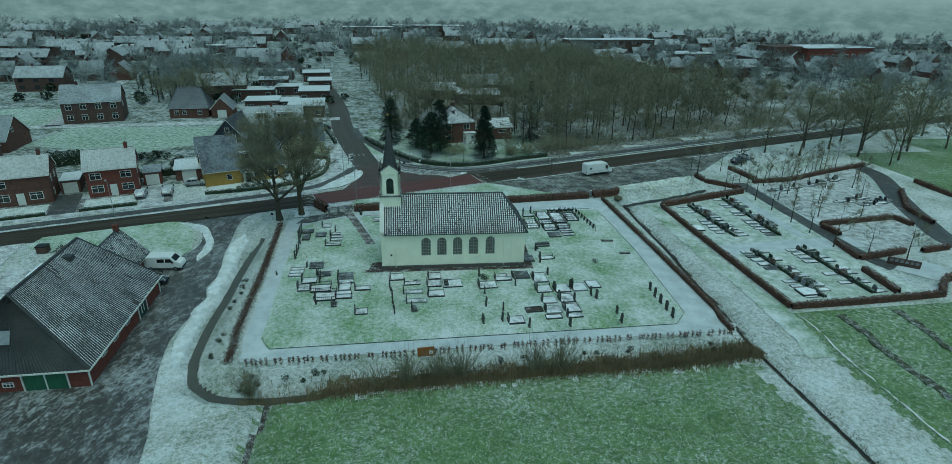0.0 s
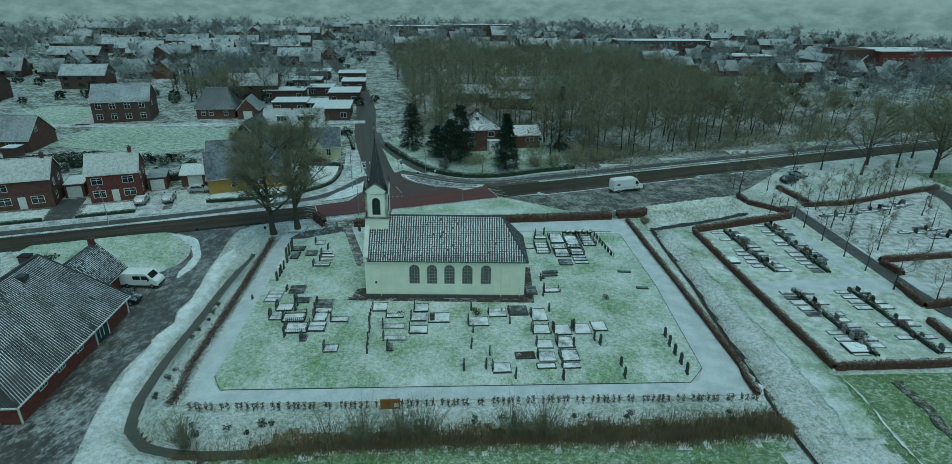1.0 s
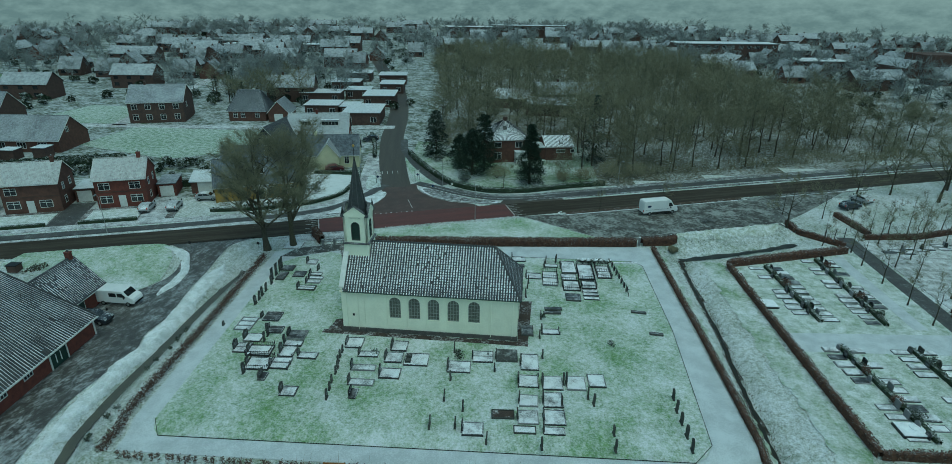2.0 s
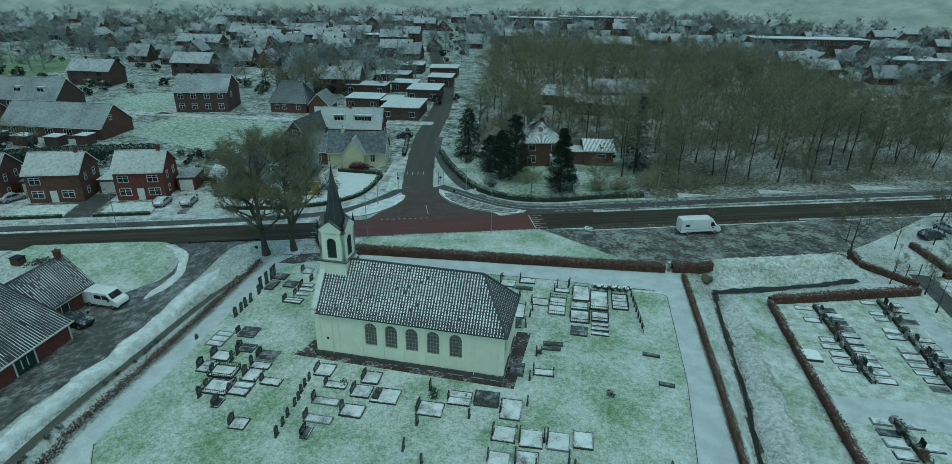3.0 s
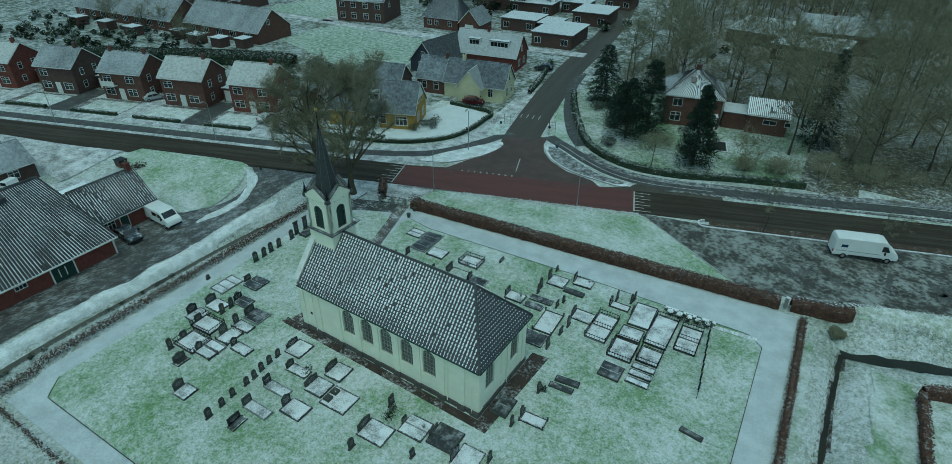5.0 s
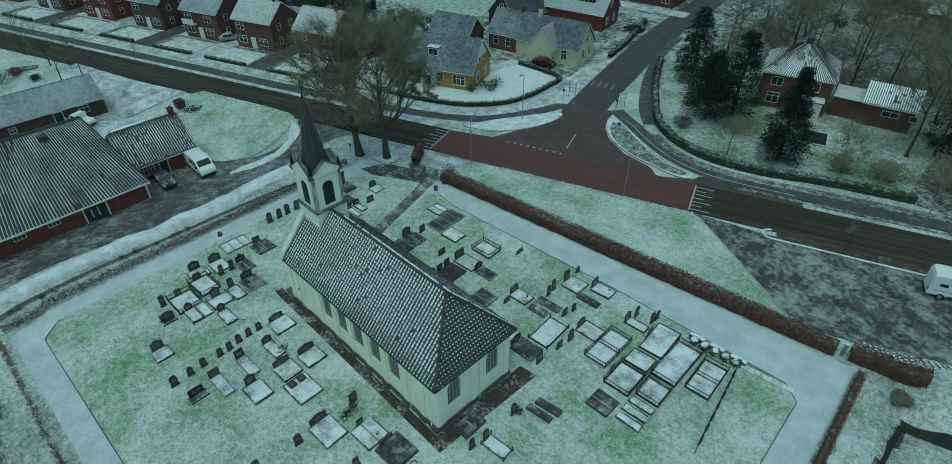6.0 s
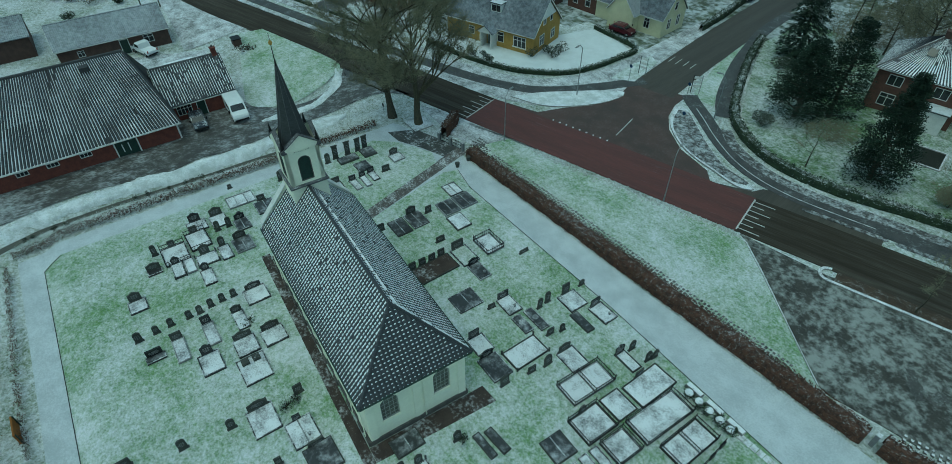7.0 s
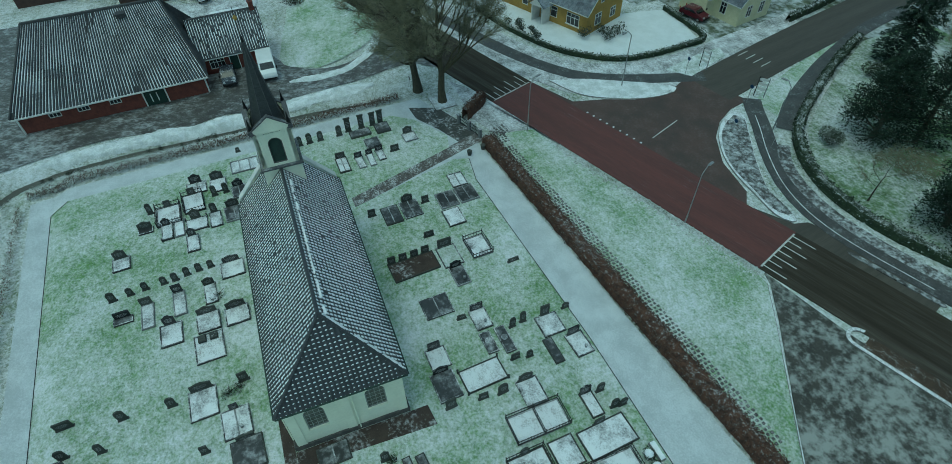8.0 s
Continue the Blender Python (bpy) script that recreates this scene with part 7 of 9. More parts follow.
RB = "hedges of the newer cemetery"
for i, (ln, w, h) in enumerate((([(52.5, 21.2), (52.4, 2), (52.4, -17.0)], 0.6, 0.8), ([(52.5, 21.5), (63, 24.7), (73.2, 27.9)], 1.0, 1.1), ([(52.5, -17.0), (63, -16.9), (76, -16.4)], 0.6, 0.8))):
    hedge("beech_hedge", "clipped brown beech hedge round cemetery plots", ln, w, h, M_BEECH, 110, 0.085, 20 + i, group=RB)
for i, (a, b) in enumerate((((69.1, 39.8), (68.9, 35.4)), ((68.9, 35.4), (74.1, 29.9)), ((80.0, 44.6), (80.9, 35.1)), ((79.1, 33.6), (88.4, 34.4)), ((88.4, 34.4), (101.1, 39.2)), ((101.1, 39.2), (115.0, 44.0)), ((76.8, 9.3), (92.9, 11.0)), ((92.9, 11.0), (93.4, 7.2)),
                            ((73.8, 1.9), (72.9, -4.5)), ((72.9, -4.5), (82.6, -2.7)), ((85.4, -3.0), (90.9, -2.4)), ((70.6, -7.9), (69.9, -15.2)), ((107.6, 25.3), (99.6, 15.1)), ((99.6, 15.1), (98.0, 7.6)), ((116.4, 30.9), (115.8, 20.7)), ((76.4, 8.6), (76.9, 4.6)), ((76, -16), (79.4, -12.8)), ((79.4, -12.8), (92, -8)))):
    hedge("beech_hedge", "clipped brown beech hedge round cemetery plots", [a, b], 0.8, 0.9, M_BEECH, 80, 0.09, 30 + i, group=RB)
EG = "evergreen rows between graves"
for i, q in enumerate(([(58.0, 21.6), (58.6, 6.0)], [(66.8, 24.6), (66.4, 5.6)], [(58.0, 0.6), (58.9, -15.0)], [(66.1, 0.6), (66.5, -14.8)])):
    hedge("evergreen_hedge", "low clipped evergreen row between graves", q, 0.55, 0.5, M_EVERGREEN, 100, 0.07, 40 + i, group=EG)
GH = "garden hedges"
hedge("garden_hedge", "long low dark hedge bounding a garden", [(-4.4, 80), (-1.4, 73), (2.4, 65.6), (7.0, 58.0), (10.4, 54.9), (14.6, 52.9), (19, 52.5), (24, 53.5), (31, 56.4), (40, 59.2)], 1.0, 0.9, M_EVERGREEN, 90, 0.1, 50, group=GH)
hedge("garden_hedge", "low dark clipped hedge round a snowy garden", [(-34.1, 37.4), (-27, 38.8), (-19.4, 41.7), (-15.6, 44.8), (-13.2, 48.3), (-12.4, 53), (-12.5, 57.4), (-13.0, 61.2), (-16.7, 61.9), (-22.5, 61.9)], 0.55, 0.6, M_EVERGREEN, 70, 0.09, 51, group=GH)
hedge("garden_hedge", "dark hedge along the cottage gardens", [(-12.0, 75), (-13.8, 84), (-17.5, 98)], 0.8, 1.0, M_EVERGREEN, 60, 0.1, 52, group=GH)
hedge("garden_hedge", "tall broad dark green hedge behind the gardens", [(-118, 40), (-102, 47.5), (-86.6, 56.0), (-66, 64.0)], 4.6, 2.6, M_EVERGREEN, 260, 0.17, 53, group=GH)
hedge("garden_hedge", "dark boundary hedge behind the houses", [road_at(-50, 32), road_at(-30, 30)], 0.8, 1.4, M_EVERGREEN, 70, 0.1, 54, group=GH)


def shrub(x, y, h, w, material, label, n=500, leaf=0.09, seed=0, group="shrubs"):
    r = random.Random(seed + int(x * 7 + y * 3))
    t = thing("shrub", label, "shrub", group, pose(x, y, h_at(x, y)))
    st = Geo()
    for _ in range(6):
        st.tube((0, 0, 0), (r.uniform(-w, w) * 0.5, r.uniform(-w, w) * 0.5, h * r.uniform(0.5, 0.9)), 0.03, 0.01, 4)
    part("woody_base", st, M_BARK, t)
    lf = Geo()
    for _ in range(4):
        c = (r.uniform(-w, w) * 0.25, r.uniform(-w, w) * 0.25, h * r.uniform(0.4, 0.62))
        leaf_cloud(lf, c, (w * 0.42, w * 0.42, h * 0.42), n // 4, leaf, r)
    part("foliage", lf, material, t)
    return t


for k in range(5):
    ball = shrub(30.7 + 0.93 * k, 20.8, 0.95, 0.95, M_EVERGREEN, "small round clipped evergreen bush capped with snow", 420, 0.06, 3, "clipped evergreen balls")
    cap = Geo()
    for i in range(10):
        for j in range(3):
            q = [(0.34 * math.sin(v * 0.42) * math.cos(u * 0.6283), 0.34 * math.sin(v * 0.42) * math.sin(u * 0.6283), 0.50 + 0.36 * math.cos(v * 0.42) + 0.04 * noise.noise(Vector((u % 10, v, k)))) for u, v in ((i, j), (i, j + 1), (i + 1, j + 1), (i + 1, j))]
            cap.add(q, [(0, 1, 2, 3)])
    part("snow_cap", cap, M_SNOW, ball, "round cap of snow")
    if k % 2 == 0:
        block = thing("stone_block", "low pale stone block under snow beside clipped bushes", "stone", "stone blocks by the plots", pose(30.7 + 0.93 * k, 21.55, Z0))
        part("block", Geo().box(-0.7, 0.7, -0.22, 0.22, -0.05, 0.3, 0.03), M_GRANITE, block)
        part("snow", Geo().box(-0.66, 0.66, -0.19, 0.19, 0.3, 0.37, 0.03), M_SNOW, block)
for x, y, h, w in ((58.1, 18.6, 1.0, 0.9), (58.2, 15.2, 1.5, 1.5), (58.4, 9.5, 1.4, 1.3), (66.9, 21.5, 1.6, 1.5), (66.7, 17.2, 1.1, 1.0), (66.6, 12.2, 1.5, 1.3), (66.5, 7.4, 1.4, 1.2), (58.2, -4.5, 1.1, 1.2), (58.5, -9.5, 1.3, 1.6), (58.6, -12.2, 1.6, 1.5), (66.2, -2.6, 1.6, 1.3), (66.3, -9.2, 1.3, 1.4)):
    shrub(x, y, h, w, M_EVERGREEN if (int(x * 10) % 3) else M_BEECH, "dense small conifer bush between graves" if (int(x * 10) % 3) else "brown leafy bush between graves", 420, 0.07, 4)
for x, y, h, w in ((13.9, -3.6, 0.6, 1.0), (31.4, -1.0, 0.9, 0.9), (4.2, -4.0, 0.4, 1.4), (14.0, -4.4, 0.5, 1.1), (23.9, 4.9, 0.5, 0.8)):
    shrub(x, y, h, w, M_EVERGREEN, "low tuft of green shrub among the graves", 160, 0.07, 5)
for x, y, h, w in ((17.4, 62.0, 3.0, 5.6), (10.6, 58.6, 1.8, 2.6), (45.8, 26.2, 1.1, 1.5), (41.5, 62.8, 4.2, 6.5), (48.5, 65.5, 3.6, 6.0), (36.5, 62.0, 3.0, 4.0), (31.5, 60.4, 2.2, 3.0)):
    shrub(x, y, h, w, M_TWIG if x > 15 else M_EVERGREEN, "big rounded bush of bare olive twigs" if x > 15 else "rounded dark evergreen garden bush", 2600, 0.075, 6)
for k in range(7):
    shrub(*road_at(-19.5 - k * 0.9, 14.6 + 0.5 * (k % 3)), 1.0, 1.3, M_EVERGREEN, "snow-capped garden bush beside the yellow house", 200, 0.09, 7)
for x, y in ((-20.0, 50.0), (-19.0, 51.6), (-18.6, 49.6), (-20.6, 47.2)):
    shrub(x, y, 1.6, 2.1, M_EVERGREEN, "dark garden bush speckled with snow", 420, 0.09, 8)


# ---- trees ----
def tree_meshes(seed, h, spread, trunk, levels=5, start=0.3, twigs=900, up=0.35, twig_w=0.016, limbs=8, tip_from=None, reach=1.0, rise=(0.35, 0.9)):
    """Trunk with limbs, and the crown of fine twigs, as two meshes."""
    r = random.Random(seed)
    wood, fine = Geo(), Geo()
    tips = []

    def grow(p, d, length, rad, level):
        segs = 3 if level < 2 else 2
        for k in range(segs):
            q = p + d * (length / segs)
            r1 = rad * (1 - 0.45 * (k + 1) / segs)
            wood.tube(p, q, rad * (1 - 0.45 * k / segs), r1, 7 if level < 1 else 4 if level < 3 else 3, cap=False)
            p = q
            d = (d + Vector((r.gauss(0, 0.13), r.gauss(0, 0.13), r.gauss(0.03, 0.06)))).normalized()
            if level >= (levels - 2 if tip_from is None else tip_from):
                tips.append((p.copy(), d.copy(), length))
        if level < levels - 1:
            for _ in range(r.choice((2, 3)) if level else 3):
                nd = (d + Vector((r.gauss(0, 0.55), r.gauss(0, 0.55), r.gauss(up * 0.4, 0.25)))).normalized()
                grow(p, nd, length * r.uniform(0.58, 0.8), rad * 0.52, level + 1)

    p, d = Vector((0, 0, -0.2)), Vector((0, 0, 1))
    n = 6
    for k in range(n):
        q = p + (d + Vector((r.gauss(0, 0.05), r.gauss(0, 0.05), 0))).normalized() * (h * 0.62 / n)
        rad = trunk * (1 - 0.75 * k / n)
        wood.tube(p, q, rad * (1.35 if k == 0 else 1), trunk * (1 - 0.75 * (k + 1) / n), 8, cap=False)
        if (k + 1) / n >= start:
            for _ in range(max(1, limbs // n)):
                a = r.uniform(0, 2 * math.pi)
                grow(q, Vector((math.cos(a), math.sin(a), r.uniform(*rise))).normalized(), spread * r.uniform(0.32, 0.5), rad * 0.48, 1)
        p = q
    grow(p, Vector((0, 0, 1)), h * 0.16, trunk * 0.25, 1)
    for i in range(twigs):
        q, d, ln = tips[r.randrange(len(tips))]
        e = (d * 0.7 + Vector((r.gauss(0, 0.6), r.gauss(0, 0.6), r.gauss(0.1, 0.45)))).normalized() * ln * reach * r.uniform(0.35, 1.0)
        s = e.orthogonal().normalized() * twig_w
        s = Matrix.Rotation(r.uniform(0, 6.28), 3, e.normalized()) @ s
        fine.add([q - s, q + s, q + e], [(0, 1, 2)])
        f = q + e * 0.5
        e2 = (e.normalized() + Vector((r.gauss(0, 0.7), r.gauss(0, 0.7), r.gauss(0, 0.5)))).normalized() * e.length * 0.6
        fine.add([f - s * 0.7, f + s * 0.7, f + e2], [(0, 1, 2)])
    return wood, fine


def tree(label, meshes, m, group, material=None, twig=None, category="tree"):
    t = thing("tree", label, category, group, m)
    part("trunk", meshes[0], material or M_BARK, t)
    part("crown", meshes[1], twig or M_TWIG, t)
    return t


BIG = tree_meshes(5, 18.5, 8.6, 0.50, 5, 0.30, 26000, 0.35, 0.010, 24, 2, 1.1, (0.6, 1.5))
BIG2 = tree_meshes(9, 18.5, 8.8, 0.46, 5, 0.32, 26000, 0.35, 0.010, 24, 2, 1.1, (0.6, 1.5))
tree("big bare broad-crowned tree beside the churchyard gate", BIG, pose(-17.8, 22.2, 0), "trees by the gate")
tree("big bare broad-crowned tree beside the churchyard gate", BIG2, pose(-14.3, 24.0, 0, 0, 0, 60), "trees by the gate", mat("pale_bark", (0.10, 0.09, 0.055), (0.055, 0.05, 0.035), scale=3, stretch=(3, 3, 0.6), bump=0.5))
tagged(part("planter_edge", Geo().box(-15.6, -12.9, 22.7, 25.3, -0.1, 0.12, 0.03), M_KERB, thing("tree_surround", "low kerb square round a tree foot", "kerb")), "")

YOUNG = [tree_meshes(30 + i, 7.2, 3.0, 0.10, 4, 0.42, 700, 0.5, 0.011, 10) for i in range(2)]
ym = [(w.mesh("trunk", M_BARK), c.mesh("crown", M_TWIG)) for w, c in YOUNG]
for i, (x, y, s) in enumerate(((73.0, 23.1, 1), (72.7, 17.4, 1.05), (72.4, 11.3, 0.95), (72.4, 6.3, 1), (72.4, 0.5, 1.15), (77.9, 23.0, 1), (78.8, 19.4, 0.9), (79.5, 13.5, 1), (88.0, 13.0, 0.9), (75.5, -3.2, 1), (79.8, -5.9, 1.2), (82, 26, 1), (84.5, 20, 0.9), (87, 33, 1), (93, 29, 1), (100, 40, 1.1), (70.5, 44.5, 0.9), (77, 43, 1.0), (84, 46, 1.0))):
    tree("slim young bare lime tree in the cemetery", ym[i % 2], pose(x, y, 0, 0, 0, 47 * i) @ Matrix.Scale(s, 4), "young cemetery trees")
for i, (x, y) in enumerate(((81, 35.4), (84.5, 36), (88, 36.5), (91.5, 37.6), (95, 38.4), (98.5, 39.6), (102, 41), (106, 42.5), (70.8, 30.4), (74.2, 28.2), (80.5, 31.8), (86, 29.5), (96, 22.5), (92.5, 33.5), (104, 33.0), (99, 28.5))):
    tree("slim young bare lime tree in the cemetery", ym[i % 2], pose(x, y, 0, 0, 0, 61 * i) @ Matrix.Scale(0.9 + 0.05 * (i % 4), 4), "young cemetery trees")
LOT = tree_meshes(61, 10, 4.2, 0.2, 5, 0.35, 2200, 0.4, 0.014, 10)
tree("bare tree at the corner of the parking lot", LOT, pose(67.8, 36.8, 0), "trees round the parking lot")
for i, (x, y) in enumerate((road_at(24.5, 15.5), road_at(38, -1.0), road_at(51, -0.9))):
    w, c = tree_meshes(70 + i, 6.5, 3.0, 0.09, 4, 0.4, 800, 0.4, 0.012, 8)
    tree("thin bare street tree with brownish twigs", (w, c), pose(x, y, 0), "street trees")

# bare bushes on the ditch bank
for i, (x, y, h) in enumerate(((-13.6, -25.0, 3.8), (2.4, -25.2, 4.4), (5.8, -24.6, 4.0), (8.0, -24.8, 4.2), (16.4, -25.0, 4.2), (19.0, -25.2, 4.8), (-0.6, -25.4, 3.4))):
    r = random.Random(90 + i)
    t = thing("bare_bush", "fan of bare brown willow stems on the ditch bank", "bush", "bushes on the ditch bank", pose(x, y, -1.0))
    g = Geo()
    for _ in range(80 if i != 6 else 20):
        a, o = r.uniform(0, 6.28), r.uniform(0.0, 0.85)
        p = Vector((r.gauss(0, 0.25), r.gauss(0, 0.2), 0))
        q = p + Vector((math.cos(a) * o * h * 0.5, math.sin(a) * o * h * 0.5, h * r.uniform(0.35, 0.62)))
        e = q + Vector((math.cos(a) * o * h * 0.35, math.sin(a) * o * h * 0.35, h * r.uniform(0.2, 0.42)))
        g.tube(p, q, 0.026, 0.017, 3, False).tube(q, e, 0.017, 0.005, 3, False)
        for _k in range(5):
            f = p.lerp(e, r.uniform(0.4, 0.8))
            g.tube(f, f + Vector((r.gauss(0, 0.34), r.gauss(0, 0.34), r.uniform(0.2, 0.7))), 0.012, 0.004, 3, False)
    part("twig_fan", g, M_TWIG, t)


def blades(name, label, spots, h, w, material, lean=0.3):
    g = np.random.default_rng(len(spots))
    n = len(spots)
    x, y, s = np.array(spots).T
    z = height(x, y, False) + 0.01
    a, hh = g.uniform(0, 6.28, n), h * s * g.uniform(0.6, 1.2, n)
    dx, dy = np.cos(a) * w, np.sin(a) * w
    tri = np.stack([np.stack([x - dx, y - dy, z], -1), np.stack([x + dx, y + dy, z], -1), np.stack([x + g.normal(0, lean, n) * hh, y + g.normal(0, lean, n) * hh, z + hh], -1)], 1)
    me = bpy.data.meshes.new(name)
    me.from_pydata(tri.reshape(-1, 3).tolist(), [], np.arange(3 * n).reshape(-1, 3).tolist())
    me.materials.append(material)
    return tagged(new(name, me), label, "grass", "", "stuff")


r = random.Random(12)
spots = []
for p in along(DITCH_W[8:] + DITCH_R[1:], 0.25):
    thick = 0.5 + 0.5 * smooth(p.x, 15, 38) + 0.35 * noise.noise(Vector((p.x * 0.3, p.y, 0)))
    for _ in range(int((60 + 130 * smooth(p.x, -9, -4)) * max(0.2, thick))):
        o = r.gauss(0, 0.85)
        spots.append((p.x + r.uniform(-0.2, 0.2), p.y - 0.4 + o, 1.0))
blades("reeds", "brown dry reeds along the ditch", spots, 0.85, 0.03, M_REED)
spots = []
for p in along(DITCH_E, 0.3):
    for _ in range(14):
        spots.append((p.x + r.gauss(0.0, 0.32), p.y + r.uniform(-0.2, 0.2), 0.6))
blades("ditch_grass", "dry brown grass in the narrow ditch", spots, 0.5, 0.03, M_BROWNSHRUB)
spots = [(r.uniform(-22.5, 42), r.uniform(-24.2, -21.6), 0.6) for _ in range(5000)] + [(r.uniform(-23, -17.3), r.uniform(-20, 20), 0.6) for _ in range(6000)] + [(r.uniform(43, 52), r.uniform(-40, 27), 0.5) for _ in range(9000)] + [(r.uniform(-14, 44), r.uniform(-48, -27.2), 0.5) for _ in range(16000)]
blades("grass", "tufts of rough grass poking through snow", spots, 0.32, 0.035, M_GROUND, 0.5)
spots = []
for _ in range(26000):
    px, py = r.uniform(-13.5, 39.3), r.uniform(-18.6, 22)
    if py > -16 and in_poly(px, py, LAWN) and not (-0.3 < px < 21 and -0.3 < py < 8.1):
        spots.append((px, py, 0.3))
blades("grass", "short grass blades poking through snow on the lawn", spots, 0.42, 0.03, M_LAWN, 0.5)


# conifers in the villa garden
def conifer(x, y, h, w, label, n=2600, seed=1, ragged=0.3, full=0.8):
    r = random.Random(seed)
    t = thing("conifer", label, "tree", "conifers", pose(x, y, 0))
    part("trunk", Geo().tube((0, 0, 0), (0, 0, h * 0.95), 0.22, 0.03, 7), M_BARK, t)
    g = Geo()
    tiers = int(h * 1.6)
    for k in range(tiers):
        f = k / tiers
        z = h * (0.08 + 0.92 * f)
        rad = w / 2 * (1 - f) ** full * r.uniform(1 - ragged, 1 + ragged * 0.5)
        boughs = 9
        for b in range(boughs):
            a = 2 * math.pi * (b + r.random()) / boughs
            rr = rad * r.uniform(0.7, 1.1)
            for _ in range(n // (tiers * boughs)):
                s = r.random() ** 0.6
                p = Vector((math.cos(a) * rr * s + r.gauss(0, 0.14), math.sin(a) * rr * s + r.gauss(0, 0.14), z - 0.35 * rr * s + r.gauss(0, 0.12)))
                u = Vector((math.cos(a) + r.gauss(0, 0.5), math.sin(a) + r.gauss(0, 0.5), r.gauss(-0.2, 0.3))).normalized()
                v = u.cross(Vector((0, 0, 1))).normalized()
                q = r.uniform(0.18, 0.40)
                g.add([p - u * q * 0.4, p + v * q * 0.35, p + u * q, p - v * q * 0.35], [(0, 1, 2, 3)])
    part("foliage", g, M_CONIFER, t)


conifer(2.4, 78.6, 11.5, 8.0, "dense dark green conifer at the garden corner", 9000, 1, 0.12, 0.45)
def pine(x, y, h, w, label, seed, clumps=60, per=230, low=0.10, peak=0.9):
    """An old pine: bent limbs that carry flat lumpy clumps of needles, with gaps between them."""
    r = random.Random(seed)
    t = thing("conifer", label, "tree", "conifers", pose(x, y, 0))
    wood, g = Geo().tube((0, 0, -0.1), (r.uniform(-0.3, 0.3), r.uniform(-0.3, 0.3), h * 0.5), 0.30, 0.2, 8).tube((0, 0, h * 0.5), (0, 0, h * 0.93), 0.2, 0.05, 7), Geo()
    for k in range(clumps):
        f = low + (1 - low) * (k + r.random()) / clumps
        a = k * 2.4 + r.uniform(-0.5, 0.5)
        reach = w / 2 * (1 - f) ** (1 - peak * 0.45) * (0.9 + 0.4 * noise.noise(Vector((math.cos(a) * 1.3, math.sin(a) * 1.3, f * 3 + seed)))) * r.uniform(0.55, 1.1) * min(1.0, 0.55 + 2.2 * f)
        c = Vector((math.cos(a) * reach, math.sin(a) * reach, h * f + r.uniform(-0.3, 0.5)))
        wood.tube((0, 0, max(0.4, c.z - 0.35 * reach)), c, 0.07, 0.025, 5, False)
        sx = r.uniform(1.0, 1.7) * (0.55 + 0.6 * (1 - f))
        for _ in range(per):
            d = Vector((r.gauss(0, 1), r.gauss(0, 1), r.gauss(0, 1))).normalized() * r.random() ** 0.4
            p = c + Vector((d.x * sx, d.y * sx, d.z * sx * 0.55 - 0.12 * (d.x * d.x + d.y * d.y) * sx))
            p -= Vector((math.cos(a), math.sin(a), 0)) * r.random() * reach * 0.35
            u = Vector((math.cos(a) + r.gauss(0, 0.8), math.sin(a) + r.gauss(0, 0.8), r.gauss(0.15, 0.5))).normalized()
            v = Matrix.Rotation(r.uniform(0, 6.28), 3, u) @ u.orthogonal().normalized()
            q = r.uniform(0.10, 0.24)
            g.add([p - u * q * 0.4, p + v * q * 0.3, p + u * q, p - v * q * 0.3], [(0, 1, 2, 3)])
    part("trunk", wood, M_BARK, t)
    part("foliage", g, M_CONIFER, t)


pine(11.8, 63.6, 10.0, 10.5, "broad dark pine beside the villa", 2, 72, 260)
pine(14.4, 67.0, 12.5, 9.0, "tall dark pine beside the villa", 3, 64, 240)
pine(24.2, 58.6, 12.0, 9.0, "tall dark spruce in front of the villa", 4, 90, 260, 0.05, 0.5)
conifer(40, 78, 16.0, 8.0, "tall dark spruce at the edge of the wood", 6500, 5, 0.3, 0.6)
pine(8.6, 70.0, 7.0, 7.0, "low dark pine beside the villa", 6, 40, 220)
shrub(3.0, 73.6, 2.0, 3.0, M_EVERGREEN, "snow-speckled laurel bush under the conifer", 700, 0.12, 9)
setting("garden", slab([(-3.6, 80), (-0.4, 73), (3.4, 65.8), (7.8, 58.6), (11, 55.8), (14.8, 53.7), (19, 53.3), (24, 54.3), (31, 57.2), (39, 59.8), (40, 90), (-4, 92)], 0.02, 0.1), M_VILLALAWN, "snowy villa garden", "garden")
setting("garden", slab([(-33.6, 37.9), (-27, 39.3), (-19.6, 42.2), (-15.9, 45.2), (-13.6, 48.6), (-12.8, 53), (-12.9, 57.4), (-13.5, 60.8), (-17, 61.4), (-22.5, 61.4), (-24, 55), (-36, 47)], 0.02, 0.1), mat("smooth_garden_snow", (0.70, 0.73, 0.74), (0.60, 0.63, 0.63), scale=0.6, bump=0.3), "garden under smooth white snow", "garden")
setting("meadow", slab([(-88, 80), (-60, 70), (-46, 78), (-46, 99), (-86, 101)], 0.02, 0.1), M_MEADOW, "open green field between the houses", "field")
setting("meadow", slab([(-122, 104), (-93, 104), (-93, 128), (-118, 130)], 0.02, 0.1), M_MEADOW, "open green field between the houses", "field")
setting("meadow", slab([(-330, 130), (-185, 120), (-180, 190), (-330, 210)], 0.02, 0.1), M_FIELD, "far green field", "field")
setting("street", ribbon([(-125, 101.5), (-95, 101.6), (-60, 103.5), (-30, 106), (-13, 108)], 4.0, 0.03, 0.1, 4), M_WALK, "snowy residential street", "street")
